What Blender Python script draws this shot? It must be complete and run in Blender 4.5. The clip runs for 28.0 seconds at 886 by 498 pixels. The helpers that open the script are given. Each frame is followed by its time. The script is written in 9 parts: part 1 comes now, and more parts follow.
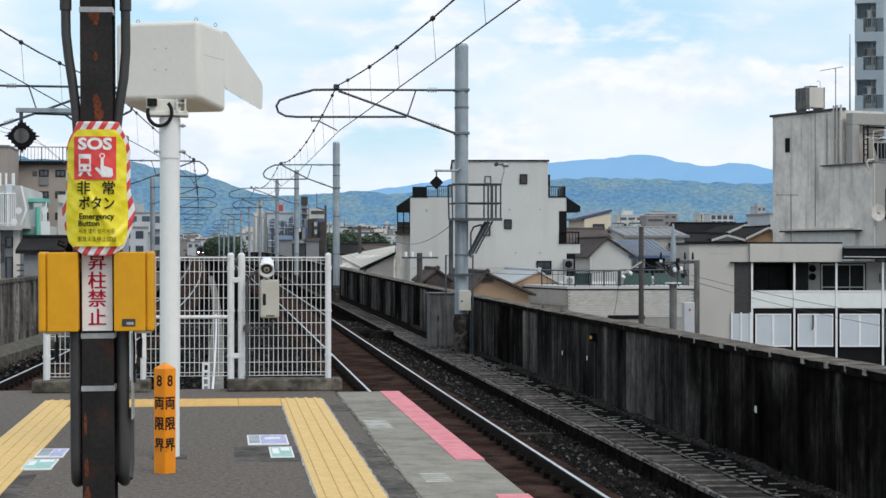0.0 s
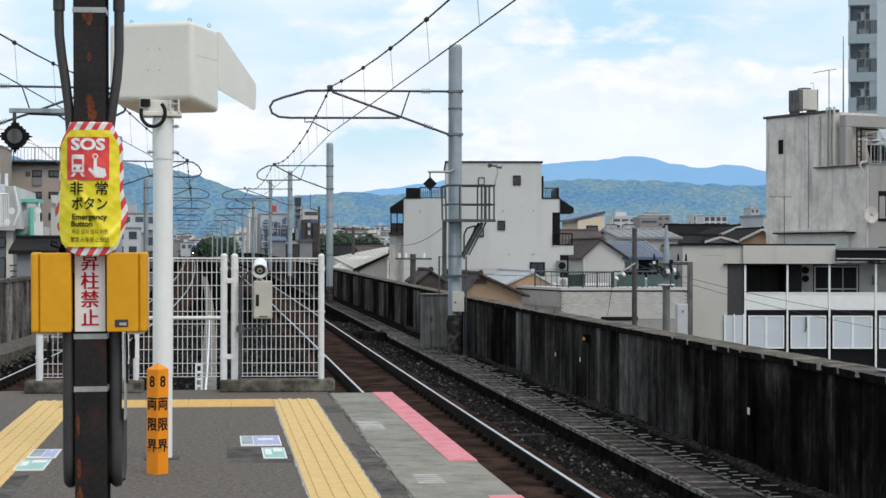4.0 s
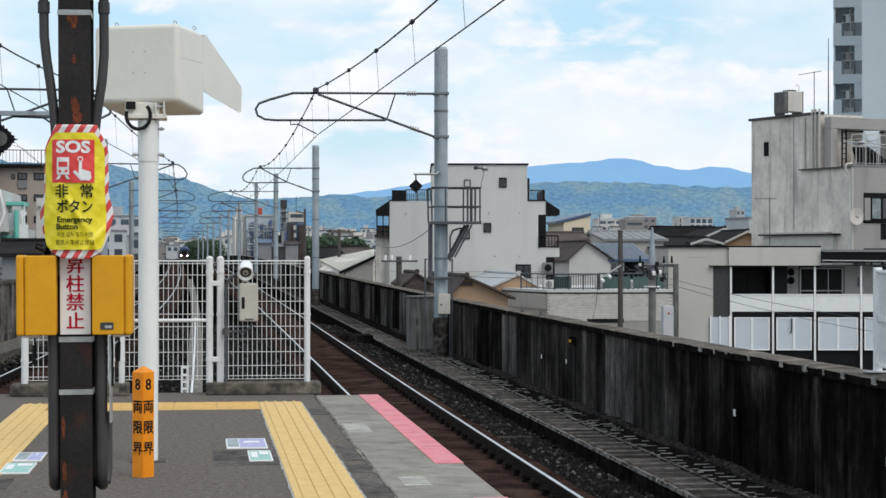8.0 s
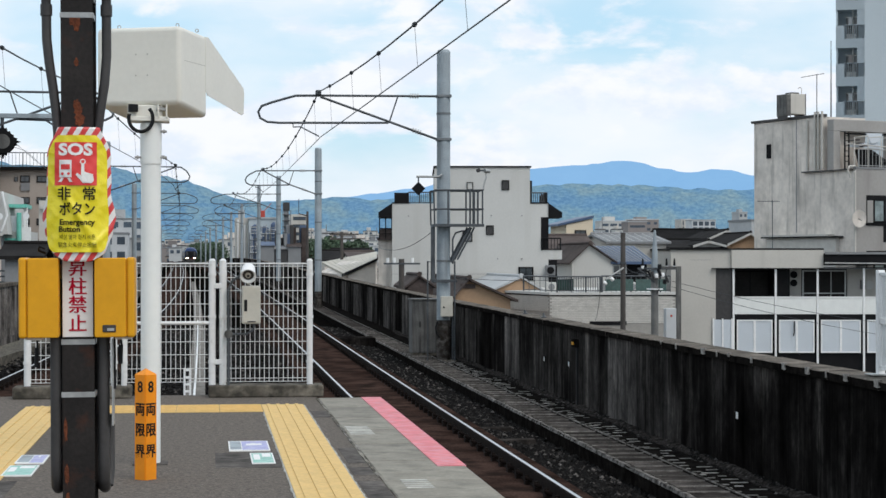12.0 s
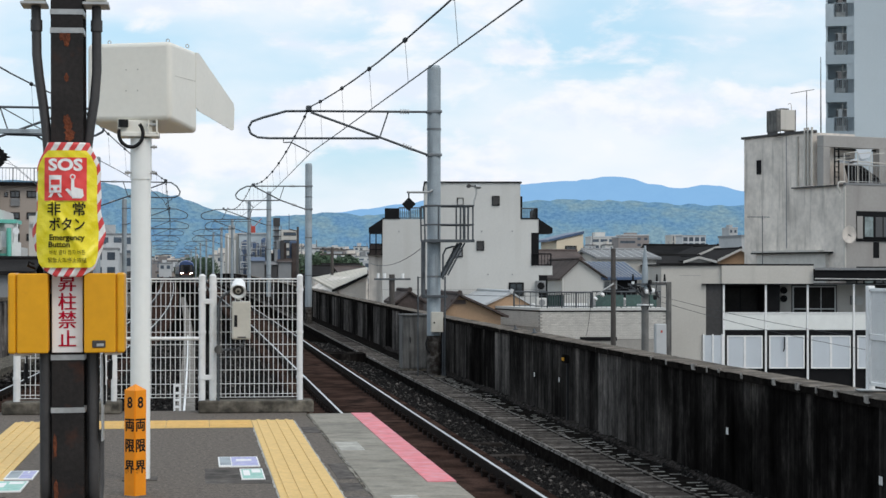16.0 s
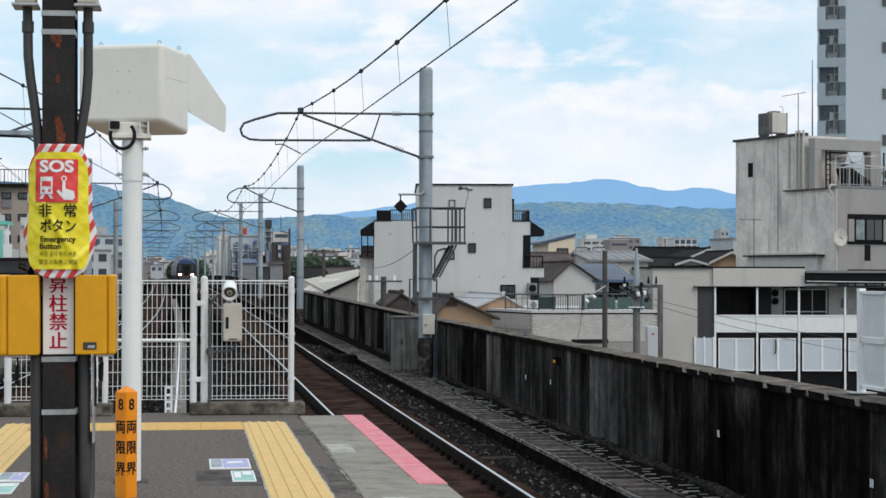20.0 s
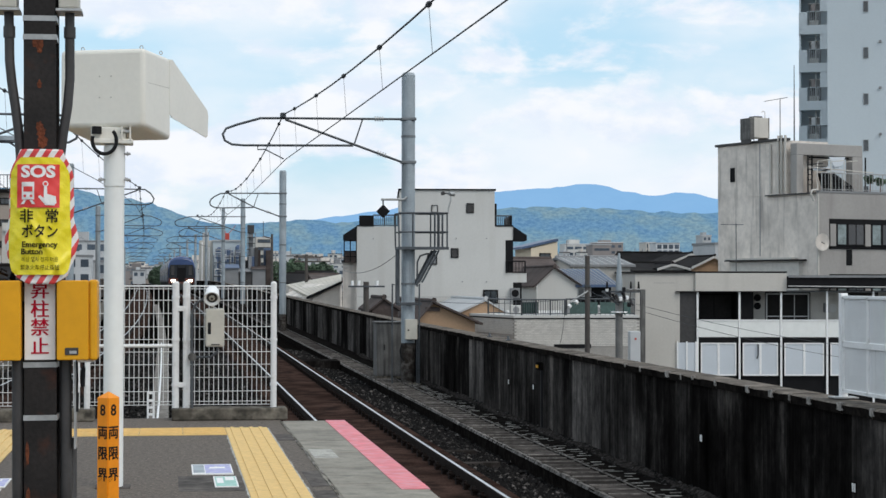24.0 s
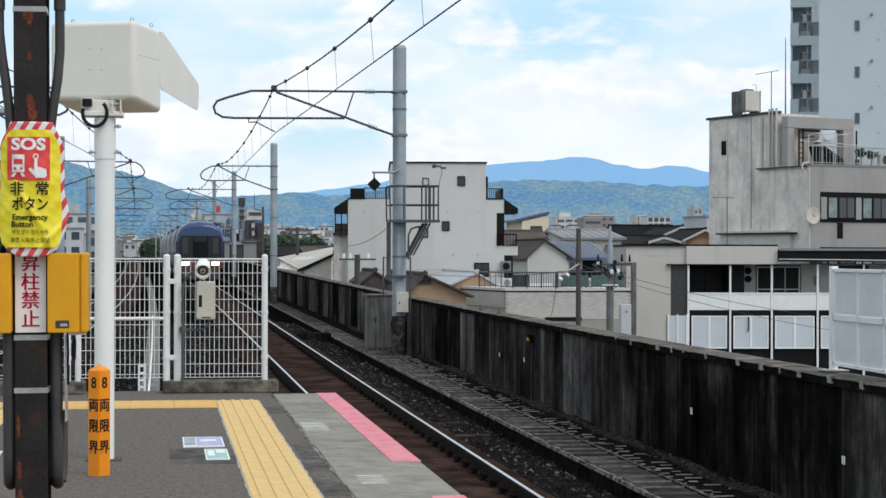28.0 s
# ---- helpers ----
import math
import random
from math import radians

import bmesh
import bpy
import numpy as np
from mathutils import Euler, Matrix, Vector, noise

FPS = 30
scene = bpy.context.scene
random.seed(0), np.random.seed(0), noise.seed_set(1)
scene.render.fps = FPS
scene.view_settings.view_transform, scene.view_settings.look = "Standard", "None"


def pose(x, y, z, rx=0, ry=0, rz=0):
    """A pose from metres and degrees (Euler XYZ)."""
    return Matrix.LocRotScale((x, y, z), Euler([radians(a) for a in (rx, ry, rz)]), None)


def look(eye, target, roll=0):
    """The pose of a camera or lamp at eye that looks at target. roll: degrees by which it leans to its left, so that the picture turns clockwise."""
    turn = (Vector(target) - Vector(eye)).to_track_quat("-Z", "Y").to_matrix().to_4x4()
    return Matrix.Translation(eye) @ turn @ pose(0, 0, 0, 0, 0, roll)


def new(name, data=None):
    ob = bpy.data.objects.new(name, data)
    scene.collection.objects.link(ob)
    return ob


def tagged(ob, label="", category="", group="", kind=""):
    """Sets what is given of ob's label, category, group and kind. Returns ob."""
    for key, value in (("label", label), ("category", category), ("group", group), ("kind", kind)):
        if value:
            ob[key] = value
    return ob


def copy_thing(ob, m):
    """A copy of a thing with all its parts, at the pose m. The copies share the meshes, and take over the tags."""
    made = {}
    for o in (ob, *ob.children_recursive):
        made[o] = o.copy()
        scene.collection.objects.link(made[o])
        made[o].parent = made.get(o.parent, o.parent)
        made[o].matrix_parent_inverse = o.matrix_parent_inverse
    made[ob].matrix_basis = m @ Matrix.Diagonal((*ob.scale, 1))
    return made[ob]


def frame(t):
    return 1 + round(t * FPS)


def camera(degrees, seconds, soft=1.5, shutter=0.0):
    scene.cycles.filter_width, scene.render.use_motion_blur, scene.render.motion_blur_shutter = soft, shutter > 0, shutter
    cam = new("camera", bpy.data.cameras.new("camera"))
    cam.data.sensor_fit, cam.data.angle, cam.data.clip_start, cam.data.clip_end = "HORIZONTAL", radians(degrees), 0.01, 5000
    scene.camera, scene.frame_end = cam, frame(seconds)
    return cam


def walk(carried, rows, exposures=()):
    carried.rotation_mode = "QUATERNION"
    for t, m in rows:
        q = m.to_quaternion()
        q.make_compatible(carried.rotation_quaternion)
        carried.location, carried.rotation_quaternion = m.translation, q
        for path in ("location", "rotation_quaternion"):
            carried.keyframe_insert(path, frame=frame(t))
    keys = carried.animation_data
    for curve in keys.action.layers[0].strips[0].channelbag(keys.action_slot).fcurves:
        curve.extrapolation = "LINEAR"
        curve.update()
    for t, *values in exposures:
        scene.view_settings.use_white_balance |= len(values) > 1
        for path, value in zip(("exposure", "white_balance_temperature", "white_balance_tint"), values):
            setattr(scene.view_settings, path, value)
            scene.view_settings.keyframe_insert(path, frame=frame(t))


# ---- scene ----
# camera on the platform, near the end of an elevated island station
EYE_Z = 1.07
LENS = 26.73
cam = camera(LENS, 28.0, soft=1.5)
TURNS = (
    # seconds, degrees to the right of the track, degrees up, lean
    (0, 6.671, 0.121, -0.006),
    (0.5, 6.644, 0.132, -0.053),
    (1, 6.645, 0.146, -0.019),
    (1.5, 6.645, 0.101, -0.045),
    (2, 6.671, 0.117, -0.034),
    (2.5, 6.686, 0.155, -0.064),
    (3, 6.778, 0.148, -0.037),
    (3.5, 6.789, 0.141, -0.090),
    (5.5, 7.184, 0.260, -0.068),
    (6, 7.172, 0.270, -0.063),
    (6.5, 7.201, 0.259, -0.068),
    (7, 7.271, 0.214, -0.096),
    (7.5, 7.315, 0.215, -0.096),
    (8, 7.303, 0.228, -0.033),
    (8.5, 7.230, 0.236, -0.062),
    (9, 7.229, 0.241, -0.094),
    (9.5, 7.221, 0.271, -0.071),
    (10, 7.197, 0.214, -0.092),
    (10.5, 7.222, 0.254, -0.033),
    (11, 7.207, 0.268, -0.080),
    (11.5, 7.197, 0.247, -0.060),
    (12, 7.223, 0.306, -0.028),
    (12.5, 7.248, 0.317, -0.031),
    (14.5, 7.565, 0.589, 0.020),
    (15, 7.520, 0.760, -0.046),
    (15.5, 7.585, 0.813, -0.084),
    (16, 7.518, 0.784, -0.055),
    (16.5, 7.543, 0.753, -0.049),
    (17, 7.520, 0.783, -0.061),
    (17.5, 7.421, 0.808, -0.138),
    (18, 7.491, 0.817, -0.014),
    (18.5, 7.652, 0.844, -0.044),
    (19, 7.688, 0.838, -0.067),
    (19.5, 7.720, 0.841, -0.094),
    (20, 7.772, 0.852, -0.135),
    (20.5, 7.829, 0.900, -0.123),
    (21, 7.783, 0.918, -0.097),
    (21.5, 7.920, 0.982, -0.107),
    (23.5, 8.274, 0.997, -0.122),
    (24, 8.305, 1.009, -0.079),
    (24.5, 8.274, 0.829, -0.058),
    (25, 8.258, 0.602, -0.124),
    (25.5, 8.391, 0.365, -0.127),
    (26, 8.433, 0.339, -0.129),
    (26.5, 8.483, 0.301, -0.151),
    (27, 8.520, 0.289, -0.125),
    (27.5, 8.578, 0.262, -0.139),
    (28, 8.578, 0.177, -0.106),
)
walk(cam, [(t, pose(0.007 * t / 28, 0, EYE_Z, 90 + up, 0, -right) @ pose(0, 0, 0, 0, 0, -lean)) for t, right, up, lean in TURNS],
     # the film camera lifts its picture for two seconds near the start
     [(0, -0.07, 6200, 10), (0.5, -0.05, 6200, 10), (0.9, 0.28, 6420, 10), (1.5, 0.25, 6420, 10), (2.5, 0.22, 6420, 10), (2.9, 0.02, 6280, 10), (6, -0.08, 6280, 10), (14.5, -0.10, 6260, 10), (24.5, -0.12, 6250, 10), (28, -0.04, 6250, 10)])

# ---- light: bright broken cloud, soft sun from behind ----
world = bpy.data.worlds.new("sky")
scene.world = world
world.use_nodes = True


def build_sky():
    nt = world.node_tree
    nt.nodes.clear()
    N, L = nt.nodes.new, nt.links.new
    out, bg = N("ShaderNodeOutputWorld"), N("ShaderNodeBackground")
    sky = N("ShaderNodeTexSky")
    sky.sky_type, sky.sun_disc = "NISHITA", False
    sky.sun_elevation, sky.sun_rotation = radians(47), radians(144)
    sky.air_density, sky.dust_density, sky.ozone_density = 1.0, 1.5, 1.5
    gain = N("ShaderNodeVectorMath")
    gain.operation = "SCALE"
    gain.inputs["Scale"].default_value = 0.135
    L(sky.outputs[0], gain.inputs[0])
    co = N("ShaderNodeTexCoord")
    def field(scale, detail, rough, flat, shift, bend_by=0.0):
        mp, n = N("ShaderNodeMapping"), N("ShaderNodeTexNoise")
        mp.inputs["Scale"].default_value, mp.inputs["Location"].default_value = (1, 1, flat), shift
        n.inputs["Scale"].default_value, n.inputs["Detail"].default_value = scale, detail
        n.inputs["Roughness"].default_value, n.inputs["Distortion"].default_value = rough, bend_by
        L(co.outputs["Generated"], mp.inputs["Vector"])
        L(mp.outputs[0], n.inputs["Vector"])
        return n.outputs["Fac"]
    def ramp(fac, a, b, ca=(0, 0, 0), cb=(1, 1, 1)):
        r = N("ShaderNodeValToRGB")
        e = r.color_ramp.elements
        e[0].position, e[1].position, e[0].color, e[1].color = a, b, (*ca, 1), (*cb, 1)
        r.color_ramp.interpolation = "EASE"
        L(fac, r.inputs[0])
        return r.outputs["Color"]
    def mix(fac, a, b):
        x = N("ShaderNodeMix")
        x.data_type = "RGBA"
        for sock, v in ((x.inputs["Factor"], fac), (x.inputs["A"], a), (x.inputs["B"], b)):
            if hasattr(v, "links"):
                L(v, sock)
            else:
                sock.default_value = v if isinstance(v, float) else (*v, 1)
        return x.outputs["Result"]
    # thin high veil that pales the blue, streaky, with open patches
    open_blue = mix(0.66, gain.outputs[0], (0.62, 0.90, 1.05))
    veil = mix(ramp(field(4.2, 6, 0.5, 2.6, (0.31, 0.12, 0.05)), 0.36, 0.62), open_blue, (0.935, 0.97, 1.0))
    # low heaped clouds: crisp tops, faintly lilac hollows
    heap = field(12.0, 11, 0.56, 2.3, (0.71, 0.4, 0.13), 0.25)
    hollow = ramp(field(26.0, 8, 0.6, 2.0, (0.1, 0.9, 0.3)), 0.36, 0.60, (0.84, 0.90, 0.985), (1.0, 1.0, 1.0))
    sky_col = mix(ramp(heap, 0.475, 0.60), veil, hollow)
    L(sky_col, bg.inputs["Color"])
    bg.inputs["Strength"].default_value = 1.05
    L(bg.outputs[0], out.inputs["Surface"])


build_sky()
sun = new("sun", bpy.data.lights.new("sun", "SUN"))
sun.data.energy, sun.data.angle, sun.data.color = 1.42, radians(34), (1.0, 0.90, 0.79)
sun.matrix_world = look((22, -30, 40), (0, 0, 0))

# ---- materials ----


def surface(name, base, rough=0.7, metal=0.0, var=0.15, scale=2.0, grain=60.0, bump=0.15, dark=None, dark_at=0.6,
            streak=0.0, each=0.0, glow=0.0, spec=0.5, island=0.0, moving=False):
    """Two scales of tone, fine relief, stains (dark) and upright runs of dirt (streak); each: tone by object."""
    m = bpy.data.materials.new(name)
    m.use_nodes = True
    nt = m.node_tree
    N, L = nt.nodes.new, nt.links.new
    b = nt.nodes["Principled BSDF"]
    b.inputs["Roughness"].default_value, b.inputs["Metallic"].default_value = rough, metal
    b.inputs["Specular IOR Level"].default_value = spec
    place = N("ShaderNodeTexCoord").outputs["Object"] if moving else N("ShaderNodeNewGeometry").outputs["Position"]
    n1, n2 = N("ShaderNodeTexNoise"), N("ShaderNodeTexNoise")
    for n, s, d in ((n1, scale, 5), (n2, grain, 3)):
        n.inputs["Scale"].default_value, n.inputs["Detail"].default_value = s, d
        L(place, n.inputs["Vector"])
    def rgb(a, f):
        return tuple(min(1, c * f) for c in a) + (1,)
    ramp = N("ShaderNodeValToRGB")
    ramp.color_ramp.elements[0].position, ramp.color_ramp.elements[1].position = 0.32, 0.68
    ramp.color_ramp.elements[0].color, ramp.color_ramp.elements[1].color = rgb(base, 1 - var), rgb(base, 1 + var)
    L(n1.outputs["Fac"], ramp.inputs[0])
    col = ramp.outputs["Color"]
    def blend(a, c, f, kind="MIX"):
        x = N("ShaderNodeMix")
        x.data_type, x.blend_type = "RGBA", kind
        for sock, v in ((x.inputs["Factor"], f), (x.inputs["A"], a), (x.inputs["B"], c)):
            if hasattr(v, "links"):
                L(v, sock)
            else:
                sock.default_value = v
        return x.outputs["Result"]
    g = N("ShaderNodeValToRGB")
    g.color_ramp.elements[0].color, g.color_ramp.elements[1].color = (1 - var,) * 3 + (1,), (1 + var * 0.6,) * 3 + (1,)
    g.color_ramp.elements[0].position, g.color_ramp.elements[1].position = 0.3, 0.7
    L(n2.outputs["Fac"], g.inputs[0])
    col = blend(col, g.outputs["Color"], 0.8, "MULTIPLY")
    if dark:
        n3 = N("ShaderNodeTexNoise")
        n3.inputs["Scale"].default_value, n3.inputs["Detail"].default_value = scale * 2.3, 8
        mp = N("ShaderNodeMapping")
        mp.inputs["Scale"].default_value = (1, 1, 1 - 0.94 * min(1, streak))
        if streak:
            n3.inputs["Scale"].default_value = scale * 4
        L(place, mp.inputs["Vector"])
        L(mp.outputs[0], n3.inputs["Vector"])
        r3 = N("ShaderNodeValToRGB")
        r3.color_ramp.elements[0].position, r3.color_ramp.elements[1].position = dark_at - 0.12, dark_at + 0.1
        L(n3.outputs["Fac"], r3.inputs[0])
        col = blend(col, dark + (1,), r3.outputs["Color"])
    if island:
        gi, r5, h5 = N("ShaderNodeNewGeometry"), N("ShaderNodeMapRange"), N("ShaderNodeHueSaturation")
        pw = N("ShaderNodeMath")
        pw.operation, pw.inputs[1].default_value = "POWER", 11.0
        L(gi.outputs["Random Per Island"], pw.inputs[0])
        r5.inputs["To Min"].default_value, r5.inputs["To Max"].default_value = 0.65, 0.65 + island
        L(pw.outputs[0], r5.inputs["Value"])
        L(r5.outputs[0], h5.inputs["Value"])
        L(col, h5.inputs["Color"])
        col = h5.outputs["Color"]
    if each:
        oi = N("ShaderNodeObjectInfo")
        r4 = N("ShaderNodeMapRange")
        r4.inputs["To Min"].default_value, r4.inputs["To Max"].default_value = 1 - each, 1 + each
        L(oi.outputs["Random"], r4.inputs["Value"])
        hs = N("ShaderNodeHueSaturation")
        L(r4.outputs[0], hs.inputs["Value"])
        L(col, hs.inputs["Color"])
        col = hs.outputs["Color"]
    L(col, b.inputs["Base Color"])
    if bump:
        bp = N("ShaderNodeBump")
        bp.inputs["Strength"].default_value, bp.inputs["Distance"].default_value = bump, 0.01
        L(n2.outputs["Fac"], bp.inputs["Height"])
        L(bp.outputs[0], b.inputs["Normal"])
    if glow:
        L(col, b.inputs["Emission Color"])
        b.inputs["Emission Strength"].default_value = glow
    return m


def lamp_glow(name, color, strength):
    m = bpy.data.materials.new(name)
    m.use_nodes = True
    b = m.node_tree.nodes["Principled BSDF"]
    b.inputs["Base Color"].default_value = color + (1,)
    b.inputs["Emission Color"].default_value = color + (1,)
    b.inputs["Emission Strength"].default_value = strength
    return m


M = dict(
    asphalt=surface("asphalt", (0.146, 0.125, 0.107), 0.95, var=0.40, scale=70, grain=28, bump=0.8, dark=(0.085, 0.074, 0.064), dark_at=0.62, spec=0.15),
    patch=surface("asphalt_patch", (0.098, 0.088, 0.08), 0.95, var=0.45, scale=4, grain=16, bump=0.5, spec=0.15),
    lip=surface("trough_lip", (0.23, 0.215, 0.20), 0.95, var=0.5, scale=5, grain=25, bump=0.6, dark=(0.035, 0.032, 0.03), dark_at=0.55, spec=0.0),
    slab_pale=surface("pale_repair", (0.42, 0.41, 0.37), 0.85, var=0.25, scale=8, grain=40, bump=0.25),
    shed_roof=surface("cream_sheet_roof", (0.52, 0.48, 0.40), 0.6, var=0.08, scale=0.6, grain=10, bump=0.05),
    screen_black=surface("train_windscreen", (0.008, 0.009, 0.011), 0.25, var=0.1, scale=1, grain=10, bump=0.0, moving=True),
    slab=surface("platform_slab", (0.238, 0.218, 0.178), 0.85, var=0.2, scale=3.5, grain=45, bump=0.3, dark=(0.15, 0.14, 0.114), dark_at=0.61, each=0.18),
    tactile=surface("tactile_yellow", (0.70, 0.475, 0.175), 0.75, var=0.07, scale=14.0, grain=50, bump=0.2, dark=(0.56, 0.39, 0.17), dark_at=0.70),
    pink=surface("pink_paint", (0.68, 0.19, 0.215), 0.7, var=0.14, scale=5, grain=22, bump=0.15, dark=(0.66, 0.28, 0.315), dark_at=0.57),
    kerb=surface("kerb_concrete", (0.155, 0.138, 0.112), 0.9, var=0.4, scale=5, grain=22, bump=0.5, dark=(0.05, 0.046, 0.038), dark_at=0.53, spec=0.1),
    coping=surface("coping_concrete", (0.155, 0.134, 0.112), 0.95, var=0.45, scale=2.2, grain=30, bump=0.6, dark=(0.065, 0.056, 0.048), dark_at=0.58, each=0.14, spec=0.1),
    lid=surface("trough_lid", (0.074, 0.066, 0.061), 0.95, var=0.35, scale=2.5, grain=60, bump=0.5, dark=(0.026, 0.023, 0.021), dark_at=0.6, each=0.35, spec=0.0),
    deck=surface("track_bed", (0.050, 0.031, 0.025), 0.95, var=0.5, scale=1.2, grain=35, bump=0.6, dark=(0.020, 0.0145, 0.0125), dark_at=0.57, spec=0.0),
    ballast=surface("ballast_stone", (0.007, 0.0063, 0.006), 0.95, var=0.6, scale=12, grain=40, bump=0.4, dark=(0.003, 0.003, 0.0027), dark_at=0.5, spec=0.0),
    stones=surface("ballast_loose", (0.0095, 0.0086, 0.008), 0.9, var=0.6, scale=12, grain=40, bump=0.3, spec=0.15, island=15.0),
    rail_side=surface("rail_rust", (0.014, 0.0095, 0.0078), 0.9, 0.0, var=0.3, scale=6, grain=80, bump=0.3, spec=0.1),
    rail_top=surface("rail_polished", (0.62, 0.62, 0.62), 0.34, 1.0, var=0.06, scale=3, grain=30, bump=0.02),
    white=surface("white_paint", (0.85, 0.85, 0.84), 0.4, var=0.05, scale=5, grain=40, bump=0.03, dark=(0.55, 0.54, 0.5), dark_at=0.74),
    fence=surface("fence_paint", (0.74, 0.74, 0.73), 0.45, var=0.06, scale=6, grain=40, bump=0.03, dark=(0.42, 0.40, 0.36), dark_at=0.72),
    pole_white=surface("pole_white", (0.80, 0.81, 0.78), 0.5, var=0.03, scale=3, grain=30, bump=0.02),
    cream=surface("cream_steel", (0.76, 0.735, 0.66), 0.38, var=0.03, scale=3, grain=40, bump=0.02, dark=(0.6, 0.58, 0.5), dark_at=0.78),
    beige=surface("beige_steel", (0.48, 0.46, 0.40), 0.5, var=0.06, scale=6, grain=40, bump=0.03),
    orange=surface("orange_post", (0.84, 0.275, 0.004), 0.45, var=0.05, scale=8, grain=60, bump=0.03, spec=0.35),
    box=surface("orange_yellow_paint", (0.72, 0.34, 0.004), 0.42, var=0.05, scale=6, grain=40, bump=0.03, dark=(0.58, 0.27, 0.008), dark_at=0.74, spec=0.35),
    steel_dark=surface("dark_painted_steel", (0.020, 0.0165, 0.0150), 0.55, 0.2, var=0.35, scale=5, grain=60, bump=0.15, dark=(0.07, 0.024, 0.012), dark_at=0.70, spec=0.3),
    rust=surface("rust", (0.13, 0.035, 0.012), 0.95, var=0.4, scale=22, grain=90, bump=0.6),
    conduit=surface("conduit_grey", (0.05, 0.0475, 0.047), 0.5, var=0.15, scale=6, grain=60, bump=0.05, spec=0.35),
    band=surface("steel_band", (0.42, 0.42, 0.41), 0.4, 0.6, var=0.15, scale=12, grain=50, bump=0.05),
    vinyl=surface("yellow_vinyl", (0.86, 0.72, 0.02), 0.32, var=0.05, scale=6, grain=22, bump=0.55),
    red=surface("red_print", (0.75, 0.05, 0.045), 0.4, var=0.04, scale=6, grain=30, bump=0.02),
    red_ink=surface("dark_red_print", (0.42, 0.0, 0.022), 0.6, var=0.04, scale=6, grain=30, bump=0.0, spec=0.2),
    print_white=surface("white_print", (0.83, 0.82, 0.80), 0.4, var=0.03, scale=6, grain=30, bump=0.02),
    ink=surface("black_print", (0.008, 0.008, 0.008), 0.6, var=0.1, scale=6, grain=30, bump=0.0, spec=0.2),
    black=surface("black_rubber", (0.010, 0.010, 0.011), 0.6, var=0.2, scale=6, grain=40, bump=0.05, spec=0.2),
    galv=surface("galvanised_steel", (0.31, 0.355, 0.385), 0.55, 0.0, var=0.15, scale=1.6, grain=40, bump=0.06, dark=(0.19, 0.215, 0.23), dark_at=0.62, streak=1.0),
    galv_thin=surface("galvanised_fittings", (0.080, 0.088, 0.096), 0.5, 0.4, var=0.2, scale=4, grain=40, bump=0.05),
    wire=surface("wire", (0.05, 0.055, 0.06), 0.5, 0.5, var=0.1, scale=4, grain=40, bump=0.0),
    dirt_ridge=surface("dirt_ridge", (0.20, 0.185, 0.17), 0.95, var=0.4, scale=9, grain=50, bump=0.5, each=0.4, spec=0.0),
    trough_pale=surface("pale_trough", (0.23, 0.218, 0.20), 0.95, var=0.3, scale=3, grain=40, bump=0.4, dark=(0.12, 0.11, 0.10), dark_at=0.6, spec=0.0),
    sleeve=surface("grimy_sleeve", (0.085, 0.078, 0.072), 0.85, var=0.5, scale=4, grain=40, bump=0.4, dark=(0.03, 0.025, 0.021), dark_at=0.52, spec=0.1),
    grey_box=surface("grey_cabinet", (0.125, 0.122, 0.116), 0.7, var=0.3, scale=3, grain=40, bump=0.1, dark=(0.05, 0.048, 0.045), dark_at=0.55, streak=1.0),
    blue_sticker=surface("blue_sticker", (0.36, 0.36, 0.62), 0.5, var=0.15, scale=14, grain=40, bump=0.02, dark=(0.62, 0.62, 0.66), dark_at=0.62),
    green_sticker=surface("green_sticker", (0.26, 0.53, 0.45), 0.5, var=0.15, scale=14, grain=40, bump=0.02, dark=(0.55, 0.64, 0.60), dark_at=0.62),
    soil=surface("ground_town", (0.11, 0.11, 0.105), 0.95, var=0.3, scale=0.03, grain=2.0, bump=0.2, dark=(0.05, 0.055, 0.045), dark_at=0.6),
    w_white=surface("render_white", (0.545, 0.54, 0.515), 0.8, var=0.04, scale=0.35, grain=12, bump=0.02, dark=(0.48, 0.47, 0.44), dark_at=0.68, streak=1.0),
    w_cream=surface("render_cream", (0.535, 0.51, 0.465), 0.8, var=0.05, scale=0.4, grain=12, bump=0.1, dark=(0.46, 0.44, 0.395), dark_at=0.68, streak=1.0),
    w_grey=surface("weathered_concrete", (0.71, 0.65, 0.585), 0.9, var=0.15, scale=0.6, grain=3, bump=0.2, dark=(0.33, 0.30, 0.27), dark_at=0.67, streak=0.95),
    w_tan=surface("tan_render", (0.36, 0.31, 0.27), 0.85, var=0.08, scale=0.4, grain=12, bump=0.1),
    w_blue=surface("bluegrey_panel", (0.47, 0.53, 0.565), 0.7, var=0.03, scale=0.2, grain=8, bump=0.03),
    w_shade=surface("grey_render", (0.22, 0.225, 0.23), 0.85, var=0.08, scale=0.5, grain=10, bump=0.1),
    w_brick=surface("stone_tile", (0.56, 0.54, 0.50), 0.85, var=0.07, scale=3, grain=20, bump=0.2, each=0.10),
    w_orange=surface("ochre_render", (0.40, 0.265, 0.165), 0.85, var=0.1, scale=0.8, grain=12, bump=0.1),
    w_pale=surface("pale_far_render", (0.46, 0.47, 0.475), 0.9, var=0.08, scale=0.2, grain=2, bump=0.05, each=0.25),
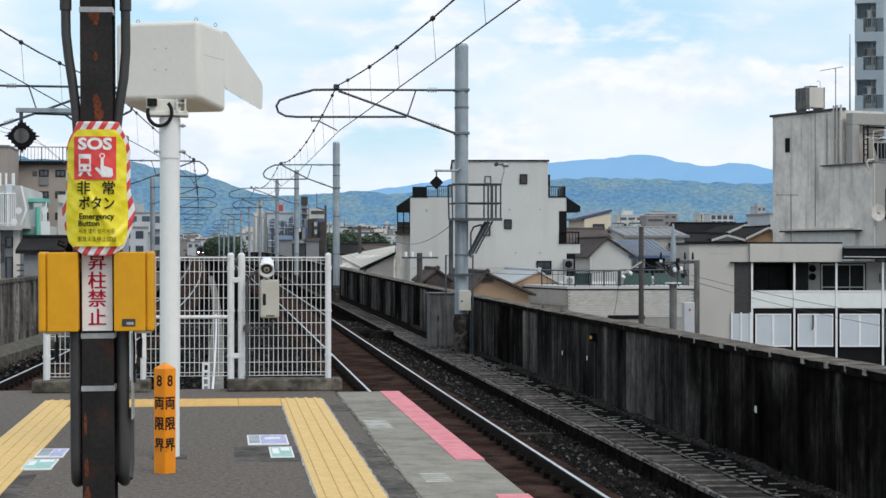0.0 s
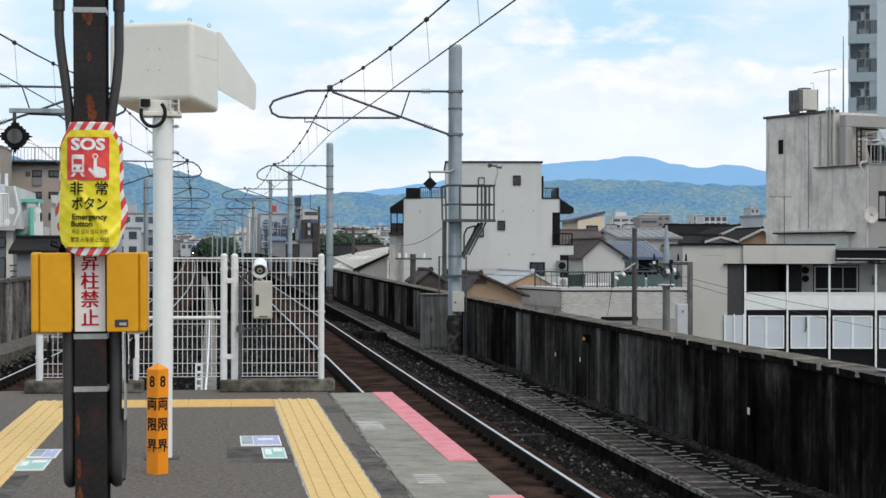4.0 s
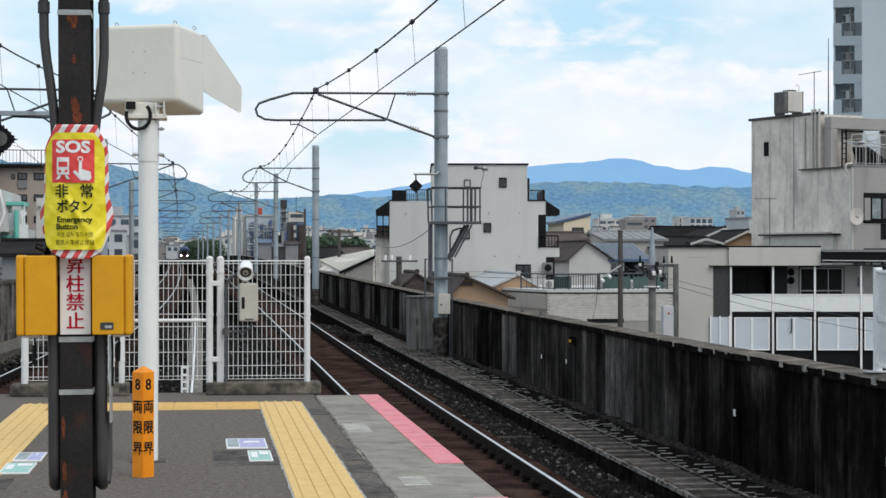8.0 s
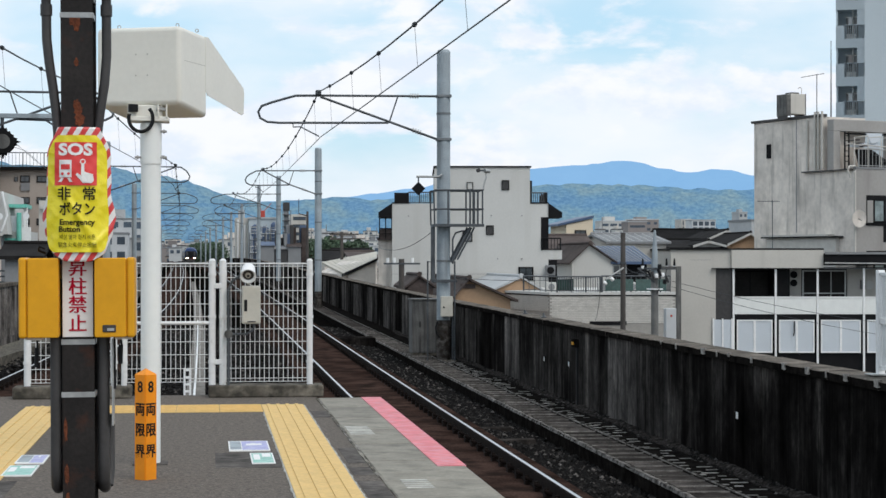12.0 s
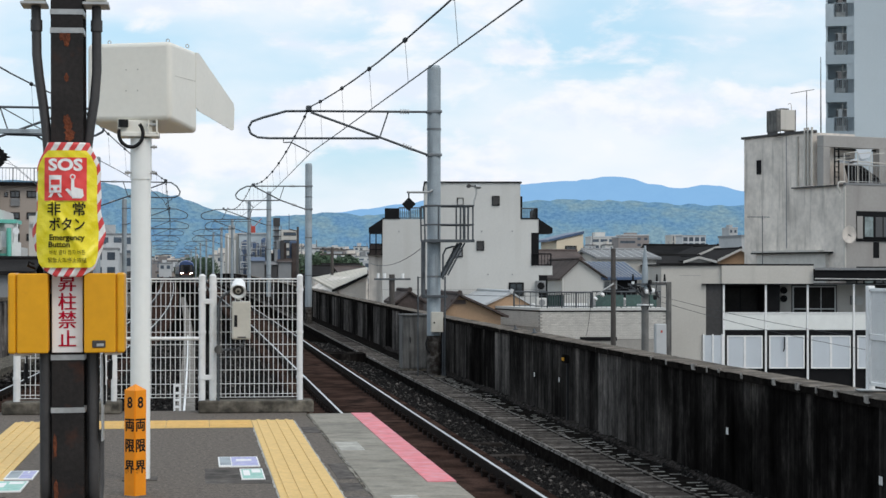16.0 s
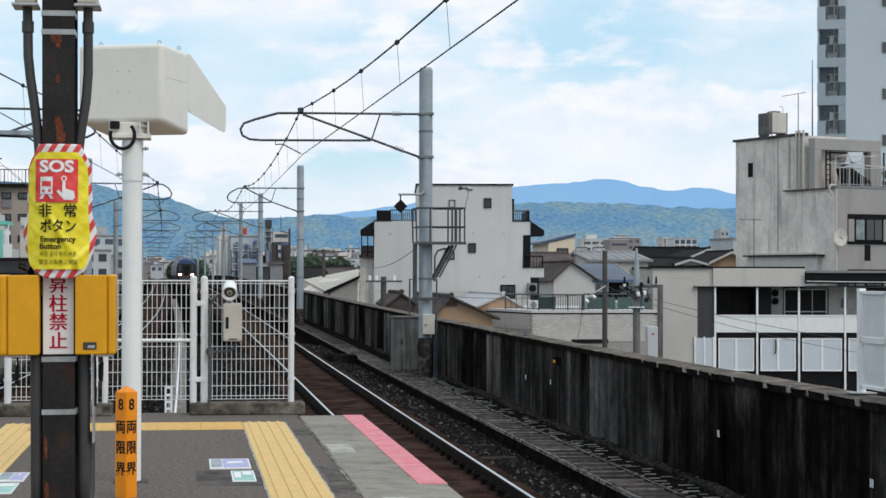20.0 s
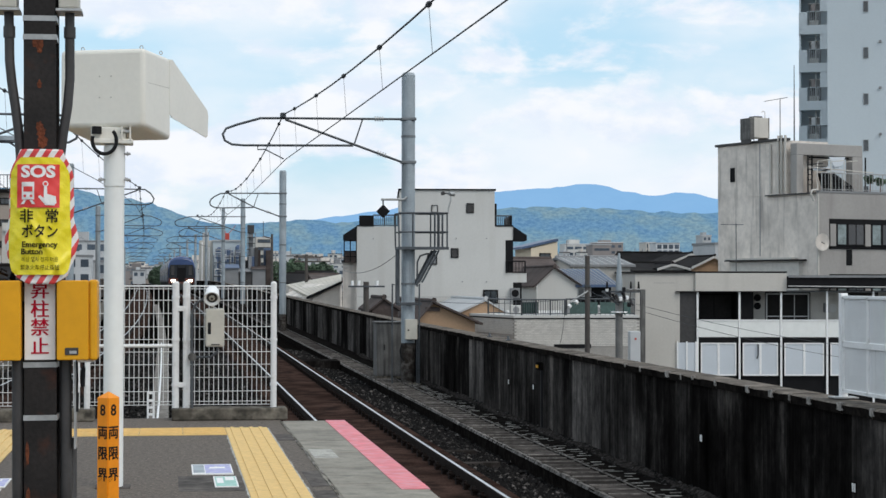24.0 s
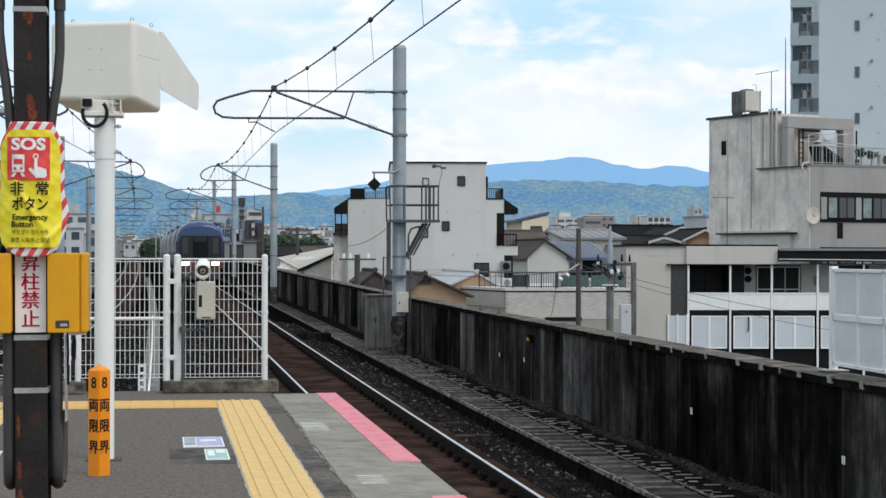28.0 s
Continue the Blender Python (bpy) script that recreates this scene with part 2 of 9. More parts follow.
    w_brown=surface("brown_far_render", (0.24, 0.215, 0.205), 0.9, var=0.06, scale=0.2, grain=5, bump=0.05, each=0.2),
    roof_dark=surface("roof_tiles_dark", (0.019, 0.0175, 0.0172), 0.85, var=0.3, scale=1.0, grain=12, bump=0.4, each=0.2, spec=0.06),
    roof_blue=surface("roof_sheet_blue", (0.075, 0.115, 0.20), 0.45, 0.2, var=0.1, scale=0.8, grain=10, bump=0.05),
    roof_brown=surface("roof_tiles_brown", (0.082, 0.066, 0.061), 0.9, var=0.25, scale=1.0, grain=9, bump=0.3, each=0.2, spec=0.12),
    # soot: near-black for side faces, soot and painted shade together
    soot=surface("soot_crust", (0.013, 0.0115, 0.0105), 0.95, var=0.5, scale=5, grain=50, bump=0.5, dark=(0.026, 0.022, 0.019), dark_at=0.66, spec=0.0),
    grit=surface("pale_joint_mortar", (0.26, 0.245, 0.225), 0.95, var=0.4, scale=8, grain=40, bump=0.4, each=0.4, spec=0.0),
    stone_back=surface("tile_joints", (0.33, 0.315, 0.29), 0.9, var=0.1, scale=3, grain=20, bump=0.1),
    green_glass=surface("green_glass_panel", (0.045, 0.085, 0.075), 0.12, var=0.2, scale=1.5, grain=12, bump=0.0, spec=0.6),
    dust=surface("grey_dust", (0.060, 0.053, 0.049), 0.95, var=0.5, scale=9, grain=60, bump=0.6, dark=(0.018, 0.016, 0.0145), dark_at=0.5, spec=0.0),
    # w_front: the block's concrete, darkened to hold down its sunlit front
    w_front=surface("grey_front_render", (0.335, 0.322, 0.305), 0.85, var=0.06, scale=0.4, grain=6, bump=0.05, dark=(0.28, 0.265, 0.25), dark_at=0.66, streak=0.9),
    mortar=surface("white_mortar", (0.34, 0.32, 0.295), 0.9, var=0.3, scale=14, grain=60, bump=0.4, dark=(0.12, 0.11, 0.10), dark_at=0.62, spec=0.1),
    # recess: near-black that puts the balcony's shade into wall and panes
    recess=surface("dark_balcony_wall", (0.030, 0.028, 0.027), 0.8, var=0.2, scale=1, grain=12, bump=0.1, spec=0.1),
    far_glass=surface("far_window_glass", (0.055, 0.075, 0.10), 0.3, var=0.2, scale=0.5, grain=5, bump=0.0, each=0.3),
    w_warm=surface("warm_cream_render", (0.72, 0.62, 0.47), 0.8, var=0.05, scale=0.6, grain=12, bump=0.1),
    pole_grey=surface("pole_concrete", (0.17, 0.168, 0.16), 0.9, var=0.2, scale=2, grain=30, bump=0.1),
    clamp=surface("galvanised_clamp", (0.17, 0.185, 0.195), 0.55, 0.2, var=0.2, scale=4, grain=40, bump=0.05),
    walk=surface("walkway_concrete", (0.052, 0.0475, 0.043), 0.95, var=0.5, scale=4, grain=40, bump=0.6, dark=(0.018, 0.016, 0.015), dark_at=0.57, spec=0.0),
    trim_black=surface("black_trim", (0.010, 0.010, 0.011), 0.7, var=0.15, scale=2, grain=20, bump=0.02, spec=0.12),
    glass=surface("dark_glass", (0.03, 0.035, 0.04), 0.08, var=0.2, scale=0.6, grain=5, bump=0.0, each=0.4, spec=0.8),
    curtain=surface("curtained_glass", (0.22, 0.27, 0.27), 0.15, var=0.25, scale=2.5, grain=12, bump=0.0),
    frost=surface("frosted_panel", (0.58, 0.62, 0.66), 0.35, var=0.03, scale=1.0, grain=20, bump=0.0),
    teal=surface("teal_sheet", (0.16, 0.55, 0.45), 0.5, var=0.1, scale=2, grain=20, bump=0.0),
    leaf=surface("leaves", (0.07, 0.11, 0.065), 0.8, var=0.4, scale=1.5, grain=10, bump=0.2, each=0.3),
    train_blue=surface("train_blue", (0.030, 0.060, 0.16), 0.25, var=0.12, scale=0.8, grain=10, bump=0.0, spec=0.6, moving=True),
    train_side=surface("train_side_grey", (0.11, 0.115, 0.13), 0.4, var=0.1, scale=0.6, grain=10, bump=0.0, moving=True),
    train_red=surface("train_lower_brown", (0.13, 0.035, 0.022), 0.4, var=0.15, scale=1.0, grain=10, bump=0.0, moving=True),
    pole_dark=surface("old_pole", (0.075, 0.066, 0.06), 0.85, var=0.2, scale=2, grain=20, bump=0.1),
    head_lamp=lamp_glow("head_lamp", (1.0, 0.80, 0.52), 30.0),
    red_mark=surface("red_white_mast", (0.45, 0.06, 0.04), 0.6, var=0.1, scale=1, grain=10, bump=0.0),
)



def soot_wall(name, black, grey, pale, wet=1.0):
    """Old board-marked concrete, black with soot, with paler washed runs."""
    m = bpy.data.materials.new(name)
    m.use_nodes = True
    nt = m.node_tree
    N, L = nt.nodes.new, nt.links.new
    b = nt.nodes["Principled BSDF"]
    b.inputs["Roughness"].default_value, b.inputs["Specular IOR Level"].default_value = 0.95, 0.0
    co = N("ShaderNodeTexCoord")
    def tex(scale, stretch, detail, rough=0.6):
        mp, n = N("ShaderNodeMapping"), N("ShaderNodeTexNoise")
        mp.inputs["Scale"].default_value = (1, 1, stretch)
        n.inputs["Scale"].default_value, n.inputs["Detail"].default_value, n.inputs["Roughness"].default_value = scale, detail, rough
        L(co.outputs["Object"], mp.inputs["Vector"])
        L(mp.outputs[0], n.inputs["Vector"])
        return n.outputs["Fac"]
    def ramp(fac, stops):
        rp = N("ShaderNodeValToRGB")
        e = rp.color_ramp.elements
        e[0].position, e[0].color = stops[0][0], (*stops[0][1], 1)
        e[1].position, e[1].color = stops[-1][0], (*stops[-1][1], 1)
        for p, c in stops[1:-1]:
            e.new(p).color = (*c, 1)
        L(fac, rp.inputs[0])
        return rp.outputs["Color"]
    def mul(a, c, f):
        x = N("ShaderNodeMix")
        x.data_type, x.blend_type = "RGBA", "MULTIPLY"
        x.inputs["Factor"].default_value = f
        L(a, x.inputs["A"])
        L(c, x.inputs["B"])
        return x.outputs["Result"]
    washed = ramp(tex(0.9, 0.5, 6, 0.65), [(0.34, (black,) * 3), (0.52, (grey, grey * 0.985, grey * 0.965)), (0.72, (pale, pale * 0.98, pale * 0.95))])
    runs = ramp(tex(2.1, 0.06, 8, 0.75), [(0.34, (0.30, 0.30, 0.30)), (0.46, (0.75, 0.75, 0.75)), (0.57, (1.2, 1.2, 1.18)), (0.69, (2.5, 2.44, 2.36))])
    fine = ramp(tex(15, 0.035, 7, 0.8), [(0.36, (0.6, 0.595, 0.59)), (0.5, (0.95, 0.95, 0.95)), (0.64, (1.6, 1.58, 1.54))])
    blot = ramp(tex(7, 0.8, 8, 0.75), [(0.36, (0.55, 0.515, 0.50)), (0.62, (1.40, 1.27, 1.21))])
    col = mul(mul(mul(washed, runs, 1.0), fine, 0.9), blot, 0.8)
    L(col, b.inputs["Base Color"])
    bp = N("ShaderNodeBump")
    bp.inputs["Strength"].default_value, bp.inputs["Distance"].default_value = 0.4, 0.01
    L(tex(30, 0.3, 4), bp.inputs["Height"])
    L(bp.outputs[0], b.inputs["Normal"])
    return m


M["wall"] = soot_wall("sooty_concrete", 0.0035, 0.014, 0.075)
M["wall_mid"] = soot_wall("streaked_concrete", 0.010, 0.042, 0.125)
M["wall_pale"] = soot_wall("pale_streaked_concrete", 0.05, 0.17, 0.32)
M["wall_washed"] = soot_wall("washed_concrete", 0.028, 0.10, 0.21)

# ---- mesh helpers ----


def add_box(bm, x0, x1, y0, y1, z0, z1):
    vs = [bm.verts.new((x, y, z)) for z in (z0, z1) for y in (y0, y1) for x in (x0, x1)]
    for f in ((0, 2, 3, 1), (4, 5, 7, 6), (0, 1, 5, 4), (2, 6, 7, 3), (0, 4, 6, 2), (1, 3, 7, 5)):
        bm.faces.new([vs[i] for i in f])
    return vs


def box_bm(x0, x1, y0, y1, z0, z1, bevel=0.0, seg=2):
    bm = bmesh.new()
    add_box(bm, x0, x1, y0, y1, z0, z1)
    if bevel:
        bmesh.ops.bevel(bm, geom=bm.edges[:], offset=bevel, segments=seg, affect="EDGES", profile=0.5)
    return bm


def prism_bm(outline, h0, h1, axis="y"):
    """A flat outline pushed from h0 to h1 along an axis: (x, z) for y, (y, z) for x, (x, y) for z."""
    bm = bmesh.new()
    def at(a, b, h):
        return {"y": (a, h, b), "x": (h, a, b), "z": (a, b, h)}[axis]
    lo = [bm.verts.new(at(a, b, h0)) for a, b in outline]
    hi = [bm.verts.new(at(a, b, h1)) for a, b in outline]
    n = len(outline)
    bm.faces.new(lo)
    bm.faces.new(hi[::-1])
    for i in range(n):
        bm.faces.new((lo[i], hi[i], hi[(i + 1) % n], lo[(i + 1) % n]))
    bmesh.ops.recalc_face_normals(bm, faces=bm.faces[:])
    return bm


def add_tube(bm, pts, r, seg=8, r_end=None, cap=True):
    """A round bar along points."""
    pts = [Vector(p) for p in pts]
    rings = []
    side = None
    for i, p in enumerate(pts):
        a = pts[max(i - 1, 0)]
        b = pts[min(i + 1, len(pts) - 1)]
        d = (b - a).normalized()
        if side is None:
            side = d.orthogonal().normalized()
        else:
            side = (side - d * side.dot(d))
            side = side.normalized() if side.length > 1e-6 else d.orthogonal().normalized()
        up = d.cross(side)
        rr = r if r_end is None else r + (r_end - r) * i / (len(pts) - 1)
        rings.append([bm.verts.new(p + (side * math.cos(k * 2 * math.pi / seg) + up * math.sin(k * 2 * math.pi / seg)) * rr) for k in range(seg)])
    for ra, rb in zip(rings, rings[1:]):
        for k in range(seg):
            f = bm.faces.new((ra[k], ra[(k + 1) % seg], rb[(k + 1) % seg], rb[k]))
            f.smooth = True
    if cap:
        for f in (bm.faces.new(rings[0][::-1]), bm.faces.new(rings[-1])):
            for e in f.edges:
                e.smooth = False


def tube_bm(pts, r, seg=8, r_end=None):
    bm = bmesh.new()
    add_tube(bm, pts, r, seg, r_end)
    return bm


def add_sweep(bm, profile, stations, closed=True):
    """A cross-section (x, z) carried along stations (x, y, z)."""
    rings = [[bm.verts.new((sx + px, sy, sz + pz)) for px, pz in profile] for sx, sy, sz in stations]
    n = len(profile)
    for ra, rb in zip(rings, rings[1:]):
        for k in range(n if closed else n - 1):
            bm.faces.new((ra[k], ra[(k + 1) % n], rb[(k + 1) % n], rb[k]))
    if closed:
        bm.faces.new(rings[0][::-1])
        bm.faces.new(rings[-1])
    bmesh.ops.recalc_face_normals(bm, faces=bm.faces[:])


def to_mesh(name, bm, material):
    me = bpy.data.meshes.new(name)
    bm.to_mesh(me)
    bm.free()
    for m in (material if isinstance(material, (list, tuple)) else [material]):
        me.materials.append(m)
    return me


def part(name, bm, material, parent=None, label="", at=None):
    ob = new(name, to_mesh(name, bm, material))
    if parent is not None:
        ob.parent = parent
    if at is not None:
        ob.matrix_basis = at
    if label:
        ob["label"] = label
    return ob


def again(ob, parent, at):
    """Another part on the same mesh."""
    o = new(ob.name.split(".")[0], ob.data)
    o.parent, o.matrix_basis = parent, at
    return o


def thing(name, label, category, at=None, group="", kind=""):
    ob = new(name)
    ob.empty_display_size = 0.1
    if at is not None:
        ob.matrix_basis = at
    return tagged(ob, label, category, group, kind)


def letters(text, size, material, parent, at, name="lettering", depth=0.001, bold=0.0, squeeze=1.0):
    """Flat lettering in the built-in font, standing in its own xz plane, centred."""
    cu = bpy.data.curves.new("lettering", "FONT")
    cu.body, cu.size, cu.align_x, cu.align_y, cu.extrude, cu.offset = text, size, "CENTER", "CENTER", depth, bold
    cu.resolution_u = 3
    tmp = bpy.data.objects.new("lettering", cu)
    scene.collection.objects.link(tmp)
    dg = bpy.context.evaluated_depsgraph_get()
    me = bpy.data.meshes.new_from_object(tmp.evaluated_get(dg))
    bpy.data.objects.remove(tmp)
    bpy.data.curves.remove(cu)
    me.transform(Matrix.Rotation(radians(90), 4, "X") @ Matrix.Diagonal((squeeze, 1, 1, 1)))
    me.materials.clear()
    me.materials.append(material)
    ob = new(name, me)
    ob.parent, ob.matrix_basis = parent, at
    return ob

# ---- the line of the place: x across, y along the track ----
RAIL_Z = -1.13
LID_Z = -1.43


def bend(y):
    """How far the straight line has swung to the left at y."""
    if y < 30:
        return 0.0
    if y < 114:
        return -((y - 30) ** 2) * 0.0000738
    if y < 350:
        return -0.52 - 0.0124 * (y - 114) - 0.0000176 * (y - 114) ** 2
    return -4.43 - 0.0207 * (y - 350)


def rise(y):
    """How far the line has climbed at y."""
    return 1.25 * ease((y - 20) / 220)


def ease(a):
    a = min(1, max(0, a))
    return a * a * (3 - 2 * a)


def track_right(y):
    return 2.85 + bend(y)


def track_left(y):
    return bend(y) - 1.25 - 2.9 * math.exp(-max(0.0, y - 12) / 51)


def left_line(y):
    """The line that the left parapet and masts follow."""
    return bend(y) - 1.15 - 3.05 * (1 - ease((y - 12) / 70))


def wall_top(y):
    return -0.06 + rise(y)


def stations(f, y0, y1, step, z):
    n = max(1, round((y1 - y0) / step))
    return [(f(y0 + (y1 - y0) * i / n), y0 + (y1 - y0) * i / n, z + rise(y0 + (y1 - y0) * i / n)) for i in range(n + 1)]


# ---- ground and viaduct ----
def build_ground():
    bm = box_bm(-4800, 4800, -300, 4900, -9.2, -8.4)
    tagged(part("ground", bm, M["soil"]), "flat built-over town ground below the viaduct", "ground", kind="structure")
    bm = bmesh.new()
    ys = [-30 + 10 * i for i in range(28)] + [270 + 60 * i for i in range(14)]
    rings = []
    for y in ys:
        l, r = left_line(y) - 5.0, 6.75 + bend(y)
        h = rise(y)
        rings.append([bm.verts.new(p) for p in ((l, y, h - 1.75), (r, y, h - 1.75), (r, y, h - 3.2), (l, y, h - 3.2))])
    for a, b in zip(rings, rings[1:]):
        for k in range(4):
            bm.faces.new((a[k], a[(k + 1) % 4], b[(k + 1) % 4], b[k]))
    bmesh.ops.recalc_face_normals(bm, faces=bm.faces[:])
    tagged(part("viaduct_deck", bm, M["ballast"]), "ballasted deck of the railway viaduct", "viaduct", kind="structure")
    piers = thing("viaduct_piers", "grey concrete piers under the viaduct", "pier", kind="structure")
    bm = box_bm(-5, 4, -0.6, 0.6, -8.6, -3.2, 0.05, 1)
    first = part("pier", bm, M["w_grey"], piers, at=pose(0, 0, 0))
    for y in range(12, 240, 12):
        again(first, piers, pose(bend(y), y, 0))


def build_platform():
    root = thing("platform", "asphalt island platform with concrete edge slabs and yellow tactile strips", "platform", kind="structure")
    part("platform_surface", box_bm(-2.165, 0.848, -12, 14.78, -0.3, 0.0), M["asphalt"], root)
    part("platform_wall", box_bm(-2.35, 1.05, -12, 14.2, -1.75, -0.3), M["kerb"], root)
    part("surface_patch", box_bm(0.05, 0.39, 9.6, 10.35, -0.01, 0.0015), M["patch"], root, "darker asphalt repair patch")
    part("surface_patch", box_bm(-1.55, -0.9, 7.5, 9.15, -0.01, 0.0015), M["patch"], root, "darker asphalt repair patch")
    # edge slabs
    bm = box_bm(0.852, 1.33, 0.004, 0.896, -0.22, 0.004, 0.006, 1)
    slab = part("slab", bm, M["slab"], root, at=pose(0, 13.42, 0))
    for i in range(1, 26):
        again(slab, root, pose(0, 13.42 - 0.9 * i, 0))
    for i in range(26):
        again(slab, root, pose(-3.497, 13.42 - 0.9 * i, 0))
    for y0, y1 in ((9.52, 14.31), (4.0, 8.14)):
        part("paint_mark", box_bm(1.182, 1.3305, y0, y1, -0.01, 0.0075), M["pink"], root, "worn pink painted edge mark")
    # pale patch of ribbed repair on a slab
    bm = bmesh.new()
    for k in range(6):
        add_box(bm, 0.872, 1.02, 11.29 + 0.1 * k, 11.36 + 0.1 * k, 0, 0.0055)
    part("ribbed_patch", bm, M["slab_pale"], root, "pale ribbed patch")
    bm = bmesh.new()
    for k in range(5):
        add_box(bm, 0.93, 1.06, 8.62 + 0.075 * k, 8.665 + 0.075 * k, 0, 0.0055)
    part("ribbed_patch", bm, M["slab_pale"], root, "pale ribbed patch")
    # crumbled mortar along the slabs, and uneven repairs beside the strip
    rng = random.Random(14)
    part("edge_joint", box_bm(0.8455, 0.8515, 4, 14.3, -0.01, 0.0024), M["coping"], root, "dark open joint along the edge slabs")
    for k in range(70):
        y = 6.6 + 7.6 * rng.random()
        w = rng.uniform(0.003, 0.011)
        side = 0.841 if k % 3 else 0.851
        bm = bmesh.new()
        n = rng.randrange(5, 8)
        l = rng.uniform(0.08, 0.34)
        ring = [bm.verts.new((side + w * math.cos(6.283 * i / n) * rng.uniform(0.5, 1.1), y + l * math.sin(6.283 * i / n) * rng.uniform(0.5, 1.1), 0.0045 + 0.00001 * k)) for i in range(n)]
        low = [bm.verts.new((v.co.x, v.co.y, -0.01)) for v in ring]
        bm.faces.new(ring)
        for i in range(n):
            bm.faces.new((ring[i], low[i], low[(i + 1) % n], ring[(i + 1) % n]))
        part("mortar_crumb", bm, M[("slab", "grit", "slab", "kerb")[k % 4]], root)
    for y, d, x0, x1 in ((7.6, 0.55, 0.73, 0.845), (8.25, 0.7, 0.725, 0.84), (9.2, 0.35, 0.728, 0.838), (9.75, 0.8, 0.74, 0.842), (12.6, 0.5, 0.73, 0.84)):
        part("surface_patch", box_bm(x0, x1, y, y + d, -0.01, 0.0015 if d > 0.5 else 0.002), M["patch"], root, "darker asphalt repair patch")
    # tactile tiles, 30 cm, with raised bars
    def tile(bars_along_y):
        bm = bmesh.new()
        add_box(bm, 0, 0.302, 0.0003, 0.3007, -0.01, 0.006)
        for k in range(4):
            c = 0.0485 + 0.0685 * k
            if bars_along_y:
                add_box(bm, c - 0.012, c + 0.012, 0.0005, 0.3005, 0.006, 0.011)
            else:
                add_box(bm, 0.004, 0.298, c - 0.012, c + 0.012, 0.006, 0.011)
        return bm
    lengthwise = part("tactile_tile", tile(True), M["tactile"], root, at=pose(0.402, 13.40, 0))
    for i in range(1, 36):
        again(lengthwise, root, pose(0.402, 13.40 - 0.301 * i, 0))
    for i in range(22):
        again(lengthwise, root, pose(-1.285, 13.10 - 0.301 * i, 0))
    across = part("tactile_tile", tile(False), M["tactile"], root, at=pose(0.096, 13.40, 0))
    for i in range(1, 5):
        again(across, root, pose(0.096 - 0.304 * i, 13.40, 0))
    for i in range(5):
        again(across, root, pose(0.096 - 0.304 * i, 13.10, 0))
    again(lengthwise, root, pose(-1.285, 13.40, 0))
    # grey mortar margin of the strips
    for x, s, end in ((0.4005, -1, 13.1), (0.7055, 1, 13.7)):
        bm = bmesh.new()
        y, prev = 4.0, None
        while y < end:
            w = 0.004 + 0.009 * rng.random() ** 2
            now = [bm.verts.new((x, y, 0.0045)), bm.verts.new((x + s * w, y, 0.0045)), bm.verts.new((x + s * (w + 0.002), y, -0.005))]
            if prev:
                for i in range(2):
                    bm.faces.new((prev[i], prev[i + 1], now[i + 1], now[i]) if s > 0 else (prev[i + 1], prev[i], now[i], now[i + 1]))
            prev = now
            y += rng.uniform(0.02, 0.07)
        part("strip_margin", bm, M["slab_pale"], root, "ragged pale mortar along the tactile strip")
    # boarding marks stuck on the surface
    for x, y, w, d, m, lab in ((0.128, 10.42, 0.228, 0.54, "blue_sticker", "worn blue and white boarding sticker"),
                               (0.238, 9.76, 0.124, 0.52, "green_sticker", "worn green and white boarding sticker"),
                               (-1.0, 9.35, 0.15, 0.46, "green_sticker", "worn green and white boarding sticker"),
                               (-0.99, 9.9, 0.15, 0.42, "blue_sticker", "worn blue and white boarding sticker")):
        st = tagged(part("floor_sticker", box_bm(x, x + w, y, y + d, 0, 0.0062), M["print_white"]), lab, "sticker")
        if m == "blue_sticker":
            part("print_field", box_bm(x + 0.075, x + w - 0.008, y + 0.03, y + d - 0.03, 0.004, 0.0075), M[m], st)
            part("print_field", box_bm(x + 0.008, x + 0.07, y + 0.06, y + d - 0.03, 0.004, 0.0075), M["galv"], st)
            part("print_bar", box_bm(x + 0.1, x + w - 0.04, y + 0.28, y + 0.36, 0.004, 0.0085), M["print_white"], st)
        else:
            part("print_field", box_bm(x + 0.008, x + w - 0.008, y + 0.03, y + d - 0.03, 0.004, 0.0075), M[m], st)
            part("print_bar", box_bm(x + 0.015, x + 0.05, y + 0.16, y + d - 0.1, 0.004, 0.0085), M["print_white"], st)
            part("print_bar", box_bm(x + 0.062, x + w - 0.015, y + 0.3, y + d - 0.06, 0.004, 0.0085), M["print_white"], st)


def rail_profile():
    half = [(0.0325, 0.0), (0.0325, -0.035), (0.009, -0.05), (0.009, -0.12), (0.0635, -0.135), (0.0635, -0.153)]
    return half + [(-x, z) for x, z in reversed(half)]


